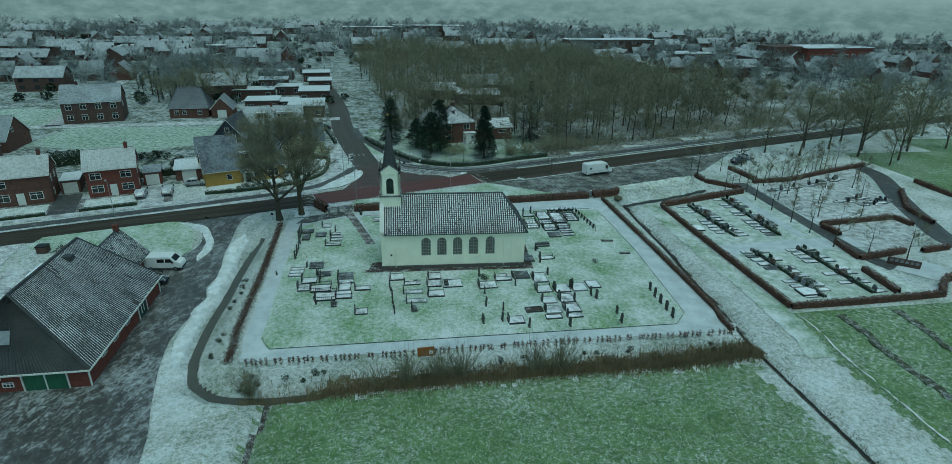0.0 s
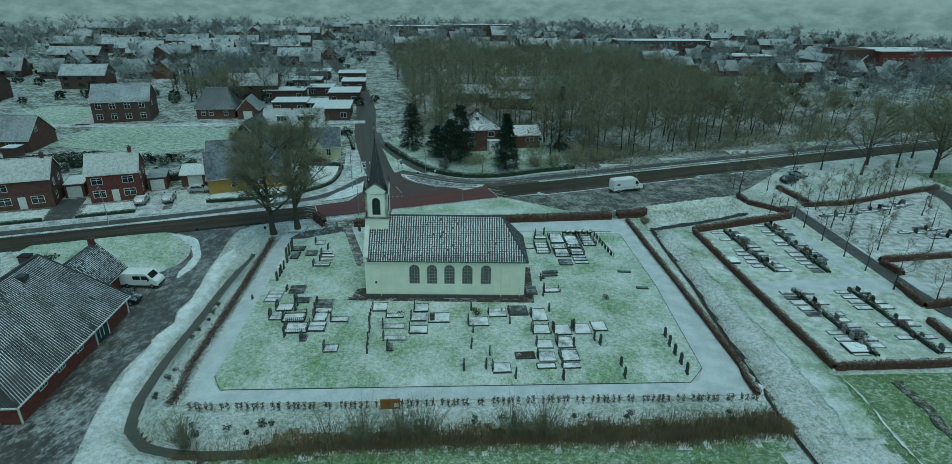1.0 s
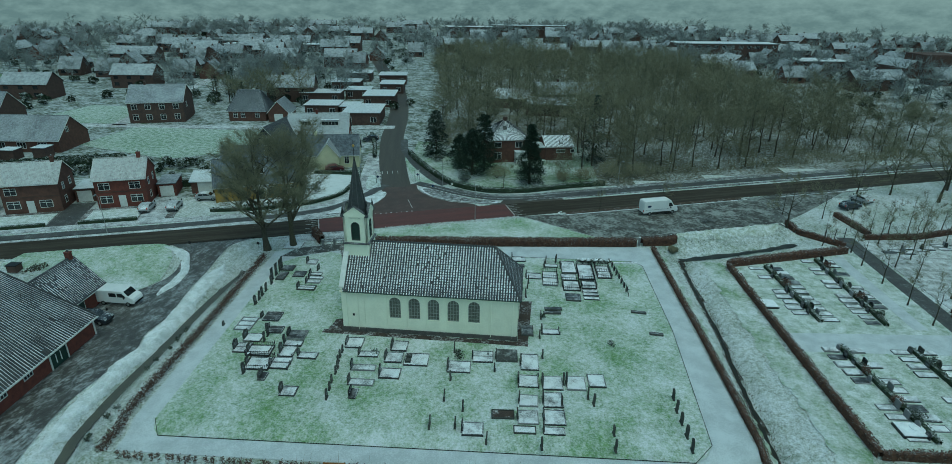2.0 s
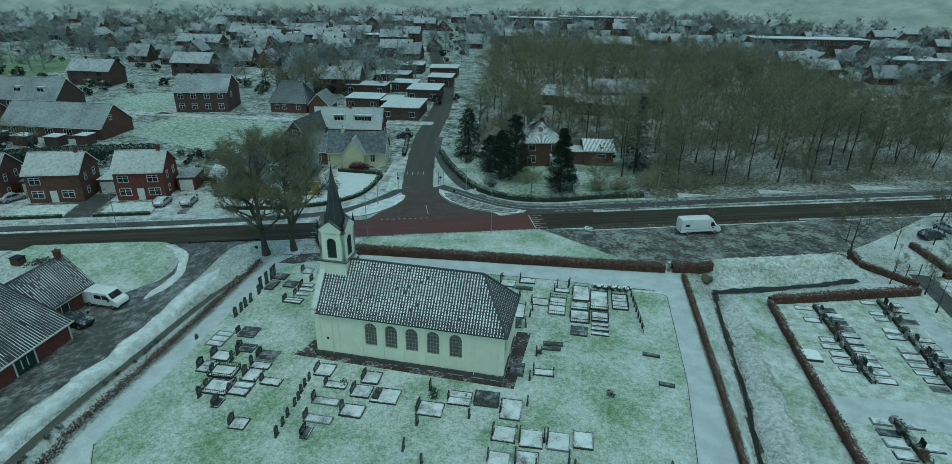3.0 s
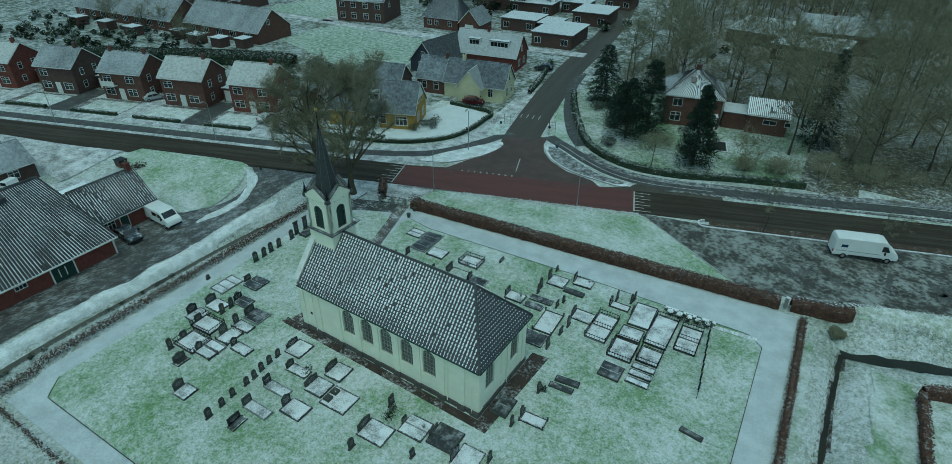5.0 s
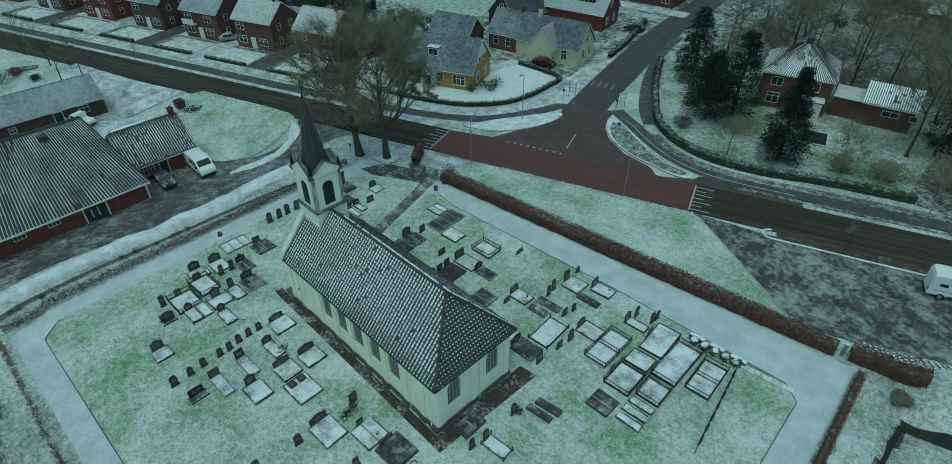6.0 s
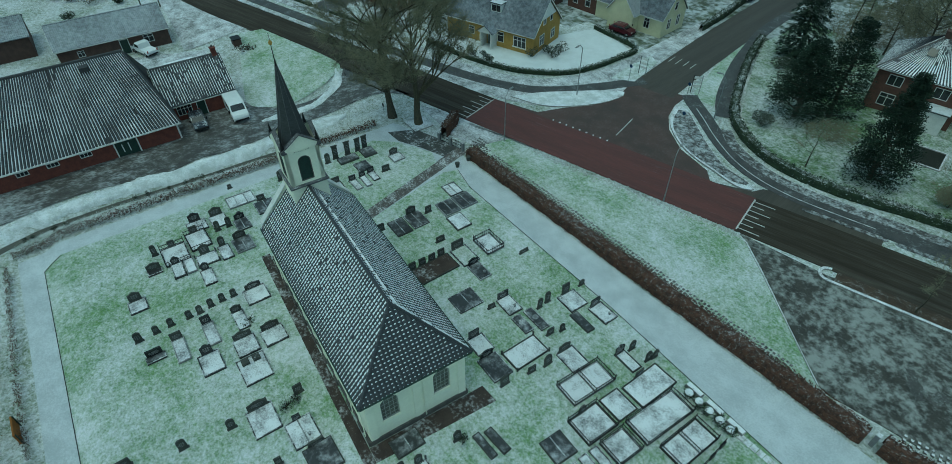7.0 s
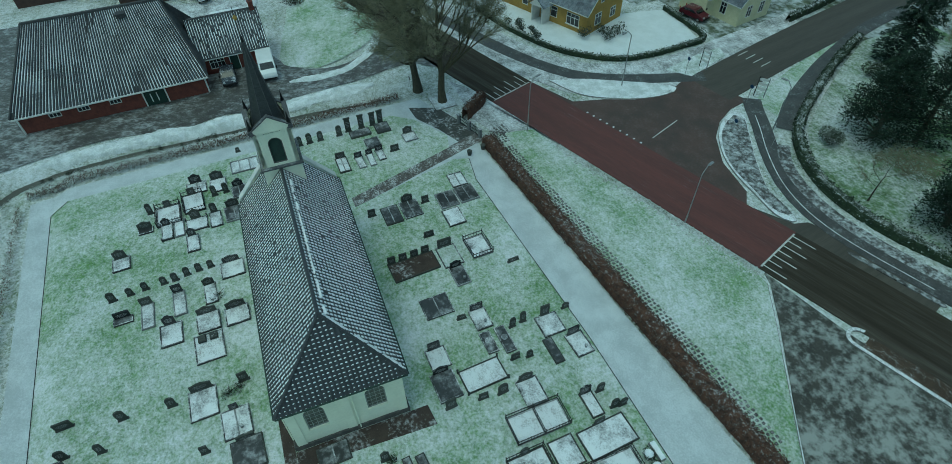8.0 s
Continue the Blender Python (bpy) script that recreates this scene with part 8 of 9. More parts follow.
setting("street", ribbon([(-92, 102), (-97, 128), (-104, 170), (-112, 230)], 4.0, 0.03, 0.1, 4), M_WALK, "snowy residential street", "street")

r = random.Random(31)
for k in range(34):
    x, y = (r.uniform(-15, -6), r.uniform(-24.2, -22.6)) if k < 12 else (r.uniform(10, 38), r.uniform(-24, -22.8)) if k < 22 else (-18.6 + r.gauss(0, 0.4), r.uniform(-19, 4))
    shrub(x, y, r.uniform(0.35, 0.7), r.uniform(0.5, 1.0), M_EVERGREEN, "dark green tussock on the snowy ditch bank", 60, 0.09, 70 + k, "tussocks on the bank")
for k in range(14):
    s_, d_ = 44 + k * 5.2 + r.uniform(-2, 2), r.uniform(16.5, 21)
    shrub(*road_at(s_, d_), r.uniform(1.8, 3.4), r.uniform(2.6, 4.6), M_TWIG, "bare olive-brown undergrowth bush at the edge of the wood", 520, 0.07, 90 + k, "bushes at the edge of the wood")

for x, y, h, w, mt in ((-84.6, -3, 2.4, 3.6, M_BROWNSHRUB), (-88, -5.5, 1.8, 3.0, M_EVERGREEN), (-86, -0.5, 1.6, 2.6, M_BROWNSHRUB), (-90.5, -8, 2.0, 3.4, M_BROWNSHRUB), (-78.5, -7, 1.4, 2.4, M_EVERGREEN), (-81, 1.5, 1.2, 1.8, M_EVERGREEN)):
    shrub(x, y, h, w, mt, "untidy garden bush behind the farm shed", 700, 0.11, 140, "farm garden bushes")
for i, (x, y) in enumerate(((-77, 4.3), (-73.7, 6.9), (-84.7, 5.1), (-94, 3.7))):
    tree("slim bare tree beside the farm yard", ym[i % 2], pose(x, y, h_at(x, y), 0, 0, 71 * i) @ Matrix.Scale(1.15, 4), "farm yard trees")
wp = thing("wood_pile", "low stack of boards lying in the snowy farm garden", "wood pile", "", pose(-87, 2, h_at(-87, 2), 0, 0, 60))
for k in range(7):
    part("board", Geo().box(-1.6, 1.6, -0.8 + 0.23 * k, -0.62 + 0.23 * k, 0.0, 0.22), M_BARK if k % 2 else M_GRANITE, wp)


# ---- vehicles ----
def vehicle(name, label, category, m, L, W, prof, paint, glass, wheels, wr=0.33, shield=None, group=""):
    """prof: side outline (x forward, z up); glass: side windows as outlines; shield: windscreen's foot and head (x, z)."""
    t = thing(name, label, category, group, m)
    g = Geo()
    cx = L / 2
    rows = []
    for y, k in ((-W / 2, 0.94), (-W / 2 + 0.12, 1.0), (W / 2 - 0.12, 1.0), (W / 2, 0.94)):
        zm = sum(p[1] for p in prof) / len(prof)
        rows.append([(cx + (x - cx) * (k * 0.5 + 0.5), y, zm + (z - zm) * k) for x, z in prof])
    n = len(prof)
    for a, b in zip(rows, rows[1:]):
        for i in range(n):
            j = (i + 1) % n
            g.add([a[i], a[j], b[j], b[i]], [(0, 1, 2, 3)])
    g.add(rows[0], [tuple(range(n))[::-1]]).add(rows[-1], [tuple(range(n))])
    body = part("body", g, paint, t)
    for y in (-W / 2 - 0.006, W / 2 - 0.004):
        for w in glass:
            part("side_window", Geo().prism(w, "y", y, y + 0.01), M_GLASS, body)
    if shield:
        (xa, za), (xb, zb) = shield
        part("windscreen", Geo().add([(xa + 0.02, -W / 2 + 0.14, za), (xa + 0.02, W / 2 - 0.14, za), (xb + 0.02, W / 2 - 0.2, zb), (xb + 0.02, -W / 2 + 0.2, zb)], [(0, 1, 2, 3)]), M_GLASS, body)
    for x in wheels:
        for s in (-1, 1):
            y = s * (W / 2 - 0.1)
            w = part("wheel", Geo().tube((x, y - 0.11, wr), (x, y + 0.11, wr), wr, wr, 14), M_TYRE, t)
            part("rim", Geo().tube((x, y + s * 0.10, wr), (x, y + s * 0.125, wr), wr * 0.6, wr * 0.55, 10), M_STEEL, w)
    for s in (-1, 1):
        part("head_lamp", Geo().box(L - 0.12, L - 0.02, s * W * 0.36 - 0.14, s * W * 0.36 + 0.14, 0.68, 0.88), M_LAMP, t)
        part("tail_lamp", Geo().box(-0.015, 0.04, s * W * 0.43 - 0.07, s * W * 0.43 + 0.07, 0.8, 1.15), M_TAIL, t)
        part("mirror", Geo().box(L * 0.76, L * 0.76 + 0.1, s * (W / 2 + 0.12) - 0.1, s * (W / 2 + 0.12) + 0.1, 1.15, 1.45), M_TYRE, t)
    part("bumper", Geo().box(L - 0.12, L + 0.02, -W / 2 + 0.1, W / 2 - 0.1, 0.38, 0.6, 0.03), M_TYRE, t)
    part("bumper", Geo().box(-0.05, 0.1, -W / 2 + 0.1, W / 2 - 0.1, 0.4, 0.55, 0.03), M_TYRE, t)
    return t


big = vehicle("van", "tall white delivery van parked beside the kerb", "van", pose(44.0, 42.4, 0.02, 0, 0, ROAD_TURN), 7.0, 2.02,
              [(0, 0.42), (0, 2.3), (0.12, 2.66), (0.6, 2.74), (4.9, 2.74), (5.4, 2.62), (6.1, 1.62), (6.75, 1.3), (6.98, 0.95), (6.98, 0.42)], M_VANWHITE,
              [[(5.0, 1.5), (5.9, 1.5), (5.45, 2.2), (5.0, 2.2)]], (1.2, 5.9), 0.36, ((6.05, 1.66), (5.45, 2.55)))
for y in (-1.03, 1.018):
    part("sill_trim", Geo().box(1.7, 5.4, y, y + 0.012, 0.46, 0.62), M_TYRE, big, "dark lower side trim")
    part("side_strip", Geo().box(0.3, 5.0, y, y + 0.012, 1.05, 1.11), M_STEEL, big)
part("sticker", Geo().box(0.7, 1.4, -1.03, -1.018, 1.55, 1.9), M_BLUE, big, "dark blue sticker")
vehicle("van", "white passenger van parked on the slushy farm yard", "van", pose(-34.2, 6.7, -0.98, 0, 0, -3), 5.2, 1.98,
        [(0, 0.4), (0, 1.9), (0.12, 2.2), (3.6, 2.2), (3.85, 2.1), (4.5, 1.4), (5.05, 1.15), (5.2, 0.85), (5.2, 0.4)], M_VANWHITE,
        [[(1.9, 1.3), (2.9, 1.3), (2.9, 1.85), (1.9, 1.85)], [(3.05, 1.3), (4.2, 1.3), (3.75, 1.85), (3.05, 1.85)]], (0.9, 4.3), 0.33, ((4.45, 1.45), (3.88, 2.06)))
vehicle("pickup", "small white farm pickup beside the brick shed", "pickup", pose(-55.6, 1.6, -0.98, 0, 0, 200), 4.6, 1.8,
        [(0, 0.45), (0, 0.95), (1.9, 0.98), (2.0, 1.75), (3.0, 1.78), (3.5, 1.15), (4.4, 1.0), (4.6, 0.75), (4.6, 0.45)], M_VANWHITE,
        [[(2.15, 1.15), (3.2, 1.15), (2.95, 1.62), (2.15, 1.62)]], (0.85, 3.75), 0.34, ((3.45, 1.2), (3.03, 1.7)))
CAR = [(0, 0.35), (0, 0.85), (0.25, 1.0), (0.75, 1.42), (2.3, 1.45), (3.1, 0.95), (3.95, 0.8), (4.1, 0.55), (4.1, 0.35)]
CARG = [[(0.62, 1.0), (1.5, 1.0), (1.5, 1.36), (0.88, 1.34)], [(1.58, 1.0), (2.85, 1.0), (2.25, 1.38), (1.58, 1.38)]]
for lab, x, y, z, a, p in (("dark blue hatchback frosted with snow on the farm yard", -33.9, 1.8, -0.98, -3, M_CARDARK), ("silver hatchback parked on a driveway", -73.3, 31.6, 0.03, 70, M_CARGREY),
                           ("pale frosted car parked on a driveway", -45.2, 35.2, 0.03, 100, M_CARGREY), ("frosted car parked beside the house", -40.8, 36.4, 0.03, 100, M_CARGREY), ("frosted car parked at the back of the drive", -39.6, 43.2, 0.03, 10, M_CARGREY),
                           ("dark red car parked beside the cream cottage", -20.6, 63.6, 0.03, 14, M_CARRED), ("dark car at the end of the parking lot", 83, 48, 0.02, 20, M_CARDARK), ("silver car by the cemetery entrance", 90, 51, 0.02, 110, M_CARGREY),
                           ("dark car in a village driveway", -14.5, 92, 0.03, 190, M_CARDARK)):
    vehicle("car", lab, "car", pose(x, y, z, 0, 0, a), 4.1, 1.7, CAR, p, CARG, (0.75, 3.3), 0.31, ((3.02, 1.0), (2.32, 1.42)), "parked cars")


# ---- street furniture ----
def lamp_post(x, y, h, arm, turn, label="slim grey street lamp with a curved arm"):
    t = thing("street_lamp", label, "street lamp", "street lamps", pose(x, y, h_at(x, y), 0, 0, turn))
    g = Geo().tube((0, 0, 0), (0, 0, 1.0), 0.085, 0.075, 8).tube((0, 0, 1.0), (0, 0, h * 0.9), 0.06, 0.045, 8)
    p = Vector((0, 0, h * 0.9))
    for k in range(6):
        a = math.pi / 2 * (k + 1) / 6
        q = Vector((arm * math.sin(a) * 0.7, 0, h * 0.9 + h * 0.1 * math.sin(a)))
        g.tube(p, q, 0.045, 0.04, 6)
        p = q
    g.tube(p, p + Vector((arm * 0.3, 0, 0)), 0.04, 0.035, 6)
    part("pole", g, M_STEEL, t)
    e = p + Vector((arm * 0.3, 0, 0))
    part("lamp_head", Geo().box(e.x - 0.1, e.x + 0.55, -0.11, 0.11, e.z - 0.07, e.z + 0.06, 0.03), M_STEEL, t)
    return t


lamp_post(-5.0, 30.4, 6.6, 0.8, 107)
lamp_post(-8.1, 44.9, 7.4, 1.2, 197 + 90)
lamp_post(13.8, 37.2, 6.6, 0.8, 107)
lamp_post(6.3, 55.0, 6.0, 0.7, 200)
for s in (-46, -78, -110, 46, 78, 110):
    lamp_post(*road_at(s, 7.4 if s < 0 else 7.6), 7.0, 1.0, 287)


def route_gate(x, y, turn, label):
    t = thing("route_sign", label, "sign", "cycle route signs", pose(x, y, 0, 0, 0, turn))
    for sx in (-0.55, 0.55):
        part("post", Geo().tube((sx, 0, 0), (sx, 0, 2.6), 0.05, 0.05, 6), M_IRON if sx < 0 else M_STEEL, t)
    for z in (0.9, 1.5, 2.1):
        part("panel", Geo().box(-0.5, 0.5, -0.02, 0.02, z, z + 0.32), M_WHITE, t, "white sign panel")


route_gate(-7.2, 56.4, 10, "open frame sign on two posts at the cycle path")
route_gate(0.6, 58.2, 40, "open frame sign on two posts at the cycle path")
for x, y, h, c in ((-6.7, 53.2, 2.4, M_BLUE), (1.0, 56.0, 2.2, M_BLUE), (8.4, 52.9, 1.4, M_WHITE), (-29.6, 21.4, 1.2, M_IRON), (-18.9, 21.6, 1.3, M_IRON), (4.8, 50.6, 1.6, M_BLUE)):
    t = thing("sign_post", "small round traffic sign on a thin post", "sign", "traffic signs", pose(x, y, h_at(x, y)))
    part("post", Geo().tube((0, 0, 0), (0, 0, h), 0.03, 0.03, 6), M_STEEL, t)
    part("sign", Geo().tube((0, -0.03, h), (0, 0.0, h), 0.24, 0.24, 12), c, t)
# gate of the churchyard
gate = thing("churchyard_gate", "black iron gate between white posts", "gate", "", pose(-9.6, 24.1, 0, 0, 0, 17))
for x in (0, 1.75, 3.6):
    p = part("post", Geo().box(x - 0.16, x + 0.16, -0.16, 0.16, 0, 1.1, 0.03), M_GRANITE, gate, "pale stone gate post")
    part("post_cap", Geo().box(x - 0.2, x + 0.2, -0.2, 0.2, 1.1, 1.2, 0.04), M_GRANITE, p)
for x0, x1 in ((0.2, 1.55), (1.95, 3.4)):
    g = Geo()
    for k in range(9):
        x = x0 + (x1 - x0) * k / 8
        g.bar((x, 0, 0.1), (x, 0, 1.1 + 0.12 * math.sin(math.pi * k / 8)), 0.03)
    for z in (0.2, 0.65, 1.05):
        g.bar((x0, 0, z), (x1, 0, z), 0.04)
    part("gate_leaf", g, M_IRON, gate)
# info board, bins, benches, rack, hoops
bd = thing("info_board", "rust-orange board standing in the sapling hedge", "board", "", pose(4.6, -21.2, -0.48, 0, 0, 2))
part("board", Geo().box(-0.95, 0.95, -0.06, 0.06, 0.1, 1.25, 0.02), M_CORTEN, bd)
part("sheet", Geo().box(0.35, 0.8, -0.075, -0.061, 0.35, 0.8), M_WHITE, bd, "small pale notice")
for x in (-0.9, 0.9):
    part("post", Geo().bar((x, 0.1, -0.2), (x, 0.1, 1.2), 0.08), M_DARKWOOD, bd)
bn = thing("skip_bin", "dark square container on the snowy farm verge", "container", "", pose(-51.0, 13.0, h_at(-51, 13)))
part("body", Geo().box(-0.7, 0.7, -0.6, 0.6, 0, 1.1, 0.04), M_BRICK3, bn)
part("rim", Geo().box(-0.78, 0.78, -0.68, 0.68, 1.0, 1.12), M_IRON, bn)
shrub(-48.6, 13.6, 0.8, 3.2, M_BARK, "heap of dark brushwood beside a container", 300, 0.12, 31)
gp = thing("gate_post", "pale stone post in the gap of the beech hedge", "post", "", pose(40.75, 28.4, 0))
part("post", Geo().box(-0.16, 0.16, -0.16, 0.16, -0.1, 1.25, 0.03), M_GRANITE, gp)
part("post_cap", Geo().box(-0.2, 0.2, -0.2, 0.2, 1.25, 1.36, 0.05), M_KERB, gp)
for x, y in ((-3.9, 22.9), (-4.2, 24.6)):
    bt = thing("planter", "small dark pot at the churchyard entrance", "pot", "", pose(x, y, 0.02))
    part("pot", Geo().tube((0, 0, 0), (0, 0, 0.55), 0.2, 0.28, 10), M_OLDSTONE, bt)
sh = thing("bicycle_shelter", "grey open shelter with a flat roof by the cemetery entrance", "shelter", "", pose(74.0, 33.0, 0, 0, 0, 17))
for x in (-2, 0, 2):
    part("post", Geo().bar((x, 0, 0), (x, 0, 2.0), 0.08), M_IRON, sh)
    part("rail", Geo().bar((x, 0, 1.0), (x + (2 if x < 2 else -2), 0, 1.0), 0.05), M_IRON, sh)
rk = thing("urn_wall", "low brick urn wall with open niches beneath snow", "wall", "", pose(76.2, -6.2, 0, 0, 0, -38))
part("wall", Geo().box(0, 4.2, 0, 0.5, 0, 1.1, 0.04), M_BRICK3, rk)
for k in range(6):
    part("niche", Geo().box(0.25 + 0.65 * k, 0.7 + 0.65 * k, -0.03, 0.0, 0.55, 0.95), M_GRANITE, rk)
setting("cemetery_paving", slab([(75.6, -8.2), (79.0, -12.4), (85, -9.4), (81.2, -4.6)], 0.04, 0.05), M_PATH, "snow-covered paved court in the cemetery", "paving")

# snow-capped tufts along the crossing and joints of the grass pavers
r = random.Random(77)
g = Geo()
for k in range(900):
    s, d = r.uniform(-1.5, 22.5), -0.15 - abs(r.gauss(0, 0.55))
    x, y = road_at(s, d)
    q = r.uniform(0.07, 0.16)
    pts = [(x + q * math.cos(a) * r.uniform(0.7, 1.2), y + q * math.sin(a) * r.uniform(0.7, 1.2), 0.0) for a in np.arange(0, 6.2, 1.05)]
    g.add(pts + [(x, y, q * 1.5)], [(i, (i + 1) % 6, 6) for i in range(6)])
for k in range(2600):
    u, v = r.random(), r.gauss(0, 0.9)
    x, y = 48 + 18 * u - 0.29 * v, 30.5 + 5.5 * u + 0.96 * v
    q, z = r.uniform(0.06, 0.15), h_at(x, y) - 0.03
    pts = [(x + q * math.cos(a) * r.uniform(0.7, 1.2), y + q * math.sin(a) * r.uniform(0.7, 1.2), z) for a in np.arange(0, 6.2, 1.05)]
    g.add(pts + [(x, y, z + q * 1.4)], [(i, (i + 1) % 6, 6) for i in range(6)])
tagged(new("snow_tufts", g.mesh("snow_tufts", M_GROUND)), "snow-capped grass tufts on the road verge and the bank", "grass", "", "stuff")


def cobbles(line, width, size, label, joint=0.05, material=None):
    g = Geo()
    pts = along(line, size)
    n = int(width / size)
    for i in range(1, len(pts) - 1):
        d = (pts[i + 1] - pts[i - 1]).normalized()
        nrm = Vector((-d.y, d.x))
        for k in range(n):
            c = pts[i] + nrm * ((k - n / 2 + 0.5) * size + (0.1 if i % 2 else 0)) + d * r.uniform(-0.02, 0.02)
            a, b = d * (size / 2 - joint), nrm * (size / 2 - joint)
            z0, z1 = h_at(c.x, c.y) - 0.02, 0
            z1 = z0 + r.uniform(0.06, 0.13)
            v = [c - a - b, c + a - b, c + a + b, c - a + b]
            g.add([(p.x, p.y, z0) for p in v] + [(c.x + (p.x - c.x) * 0.75, c.y + (p.y - c.y) * 0.75, z1) for p in v], [(0, 1, 5, 4), (1, 2, 6, 5), (2, 3, 7, 6), (3, 0, 4, 7), (4, 5, 6, 7)])
    return tagged(new("cobbles", g.mesh("cobbles", material or M_COBBLE)), label, "cobbles", "", "stuff")


cobbles([(-3.6, 27.0), (8, 27.75), (20, 28.4), (34, 29.2)], 1.6, 0.36, "band of rough cobbles with snow behind the hedge")
cobbles([(41.6, 30.2), (48, 32.0), (58, 35.4), (68.6, 39.2)], 1.7, 0.42, "band of grass pavers with snow beside the parking lot", 0.08, M_PAVER)
cobbles([(-6.6, 28.8), (-6.2, 27.2), (-4.0, 26.9)], 2.0, 0.36, "rough cobbles with snow by the gate")
setting("verge", ribbon([road_at(31.5, -0.72), road_at(69, -0.72)], 1.5, 0.04, 0.1, 3), mat("leaf_litter", (0.075, 0.052, 0.035), (0.045, 0.034, 0.024), scale=0.8, bump=0.4, snow=0.12, up=False), "brown leaf-strewn verge between road and parking lot", "verge")
kb = thing("kerb", "thin dark kerb edge of the grass triangle", "kerb", "", None, "structure")
part("edge", Geo().bar((25.6, 36.95, 0.05), (35.9, 29.7, 0.05), 0.09), M_KERB, kb)
part("edge", Geo().bar((22.6, 38.95, 0.05), (25.6, 36.95, 0.05), 0.09), M_KERB, kb)

# plough rows and a snow-filled furrow in the eastern field
for ln, w, lab in (([(57.8, -19.3), (57.8, -50)], 1.1, "dark row of dug earth and weeds"), ([(66.0, -19.0), (65.8, -50)], 1.0, "dark row of dug earth and weeds")):
    setting("field_row", ribbon(ln, w, 0.05, 0.1, 0.7, wob=0.25), mat("weedy_earth", (0.07, 0.075, 0.04), (0.035, 0.04, 0.022), scale=1.5, bump=0.9, snow=0.25, up=False), lab, "field row")
setting("furrow", ribbon([(52.4, -18.6), (52.1, -30), (51.7, -50)], 0.2, 0.03, 0, 0.5, wob=0.14), M_BANK, "snow-filled furrow along the field", "furrow")

# ---- the wood ----
def wood_spot(x, y):
    s, d = (x - 0) * RU.x + (y - 33) * RU.y, (x - 0) * RN.x + (y - 33) * RN.y
    if d < 17.5 or s < 10 or s > 150:
        return False
    if x < 36 and y < 85 and x > -4:
        return False
    if 8 < x < 44 and 120 < y < 152:
        return False
    return y < 230 - 0.4 * max(0, x - 60) and x > 2 - 0.12 * (y - 90)


WOOD = []
for i in range(5):
    a, b = tree_meshes(100 + i, (19, 21, 18, 16, 20)[i], (7.5, 8, 7, 7, 8)[i], 0.17, 3, 0.45, 1150, 0.45, 0.020, 24, 1, 1.3)
    WOOD.append((a.mesh("trunk", M_BARK), b.mesh("crown", M_TWIG)))
FAR = []
for i in range(3):
    a, b = tree_meshes(120 + i, (13, 11, 15)[i], 8.0, 0.2, 3, 0.3, 800, 0.35, 0.03, 12, 1, 1.2, (0.5, 1.2))
    FAR.append((a.mesh("trunk", M_BARK), b.mesh("crown", M_TWIG)))


def joined(name, label, category, meshes, poses, material):
    """Copies of a mesh at many poses, joined into one object."""
    V, T, base = [], [], 0
    for me, ms in zip(meshes, poses):
        me.calc_loop_triangles()
        v, t = np.empty(len(me.vertices) * 3), np.empty(len(me.loop_triangles) * 3, int)
        me.vertices.foreach_get("co", v)
        me.loop_triangles.foreach_get("vertices", t)
        v, t = np.c_[v.reshape(-1, 3), np.ones(len(v) // 3)], t.reshape(-1, 3)
        for m in ms:
            V.append((v @ np.array(m).T)[:, :3])
            T.append(t + base)
            base += len(v)
    V, T = np.concatenate(V), np.concatenate(T)
    me = bpy.data.meshes.new(name)
    me.vertices.add(len(V))
    me.vertices.foreach_set("co", V.ravel())
    me.loops.add(T.size)
    me.loops.foreach_set("vertex_index", T.ravel())
    me.polygons.add(len(T))
    me.polygons.foreach_set("loop_start", np.arange(0, T.size, 3))
    me.materials.append(material)
    me.update(calc_edges=True)
    return tagged(new(name, me), label, category, "", "stuff")


r = random.Random(4)
spots = []
for gx in np.arange(-8, 190, 7.8):
    for gy in np.arange(60, 232, 7.8):
        x, y = gx + r.uniform(-3, 3), gy + r.uniform(-3, 3)
        if wood_spot(x, y):
            sc = r.uniform(0.7, 1.08) * (0.85 if x > 95 else 1.0)
            spots.append((x * RN.x + y * RN.y, x, y, r.randrange(5), pose(x, y, 0, r.uniform(-3, 3), r.uniform(-3, 3), r.uniform(0, 360)) @ Matrix.Scale(sc, 4)))
spots.sort(key=lambda q: q[0])
for _, x, y, k, m in spots[:215]:
    tree("tall slender bare tree of the wood" if k < 3 else "bare woodland tree with a narrow crown", WOOD[k], m, "trees of the wood")
rest = [[m for _, x, y, q, m in spots[215:350] if q == k] for k in range(5)]
joined("far_wood", "grey-brown mass of bare trees deep in the wood", "wood", [w[0] for w in WOOD], rest, M_BARK)
joined("far_wood", "fine bare twigs of the trees deep in the wood", "wood", [w[1] for w in WOOD], rest, M_TWIG)
for x, y, sc in ((105, 54, 1.3), (120, 52, 1.4), (118, 60, 1.3), (126, 58, 1.4), (133, 66, 1.3), (112, 62, 1.2), (98, 58, 0.9), (90, 56, 0.7), (128, 48, 1.2), (138, 56, 1.3), (146, 64, 1.3), (152, 58, 1.2), (128, 68, 1.2), (141, 74, 1.3), (158, 72, 1.3), (122, 44, 0.8), (170, 70, 1.2)):
    tree("broad bare tree near the cemetery drive", FAR[r.randrange(3)], pose(x, y, 0, 0, 0, r.uniform(0, 360)) @ Matrix.Scale(sc, 4), "trees by the cemetery drive", M_BARK, M_TWIG)
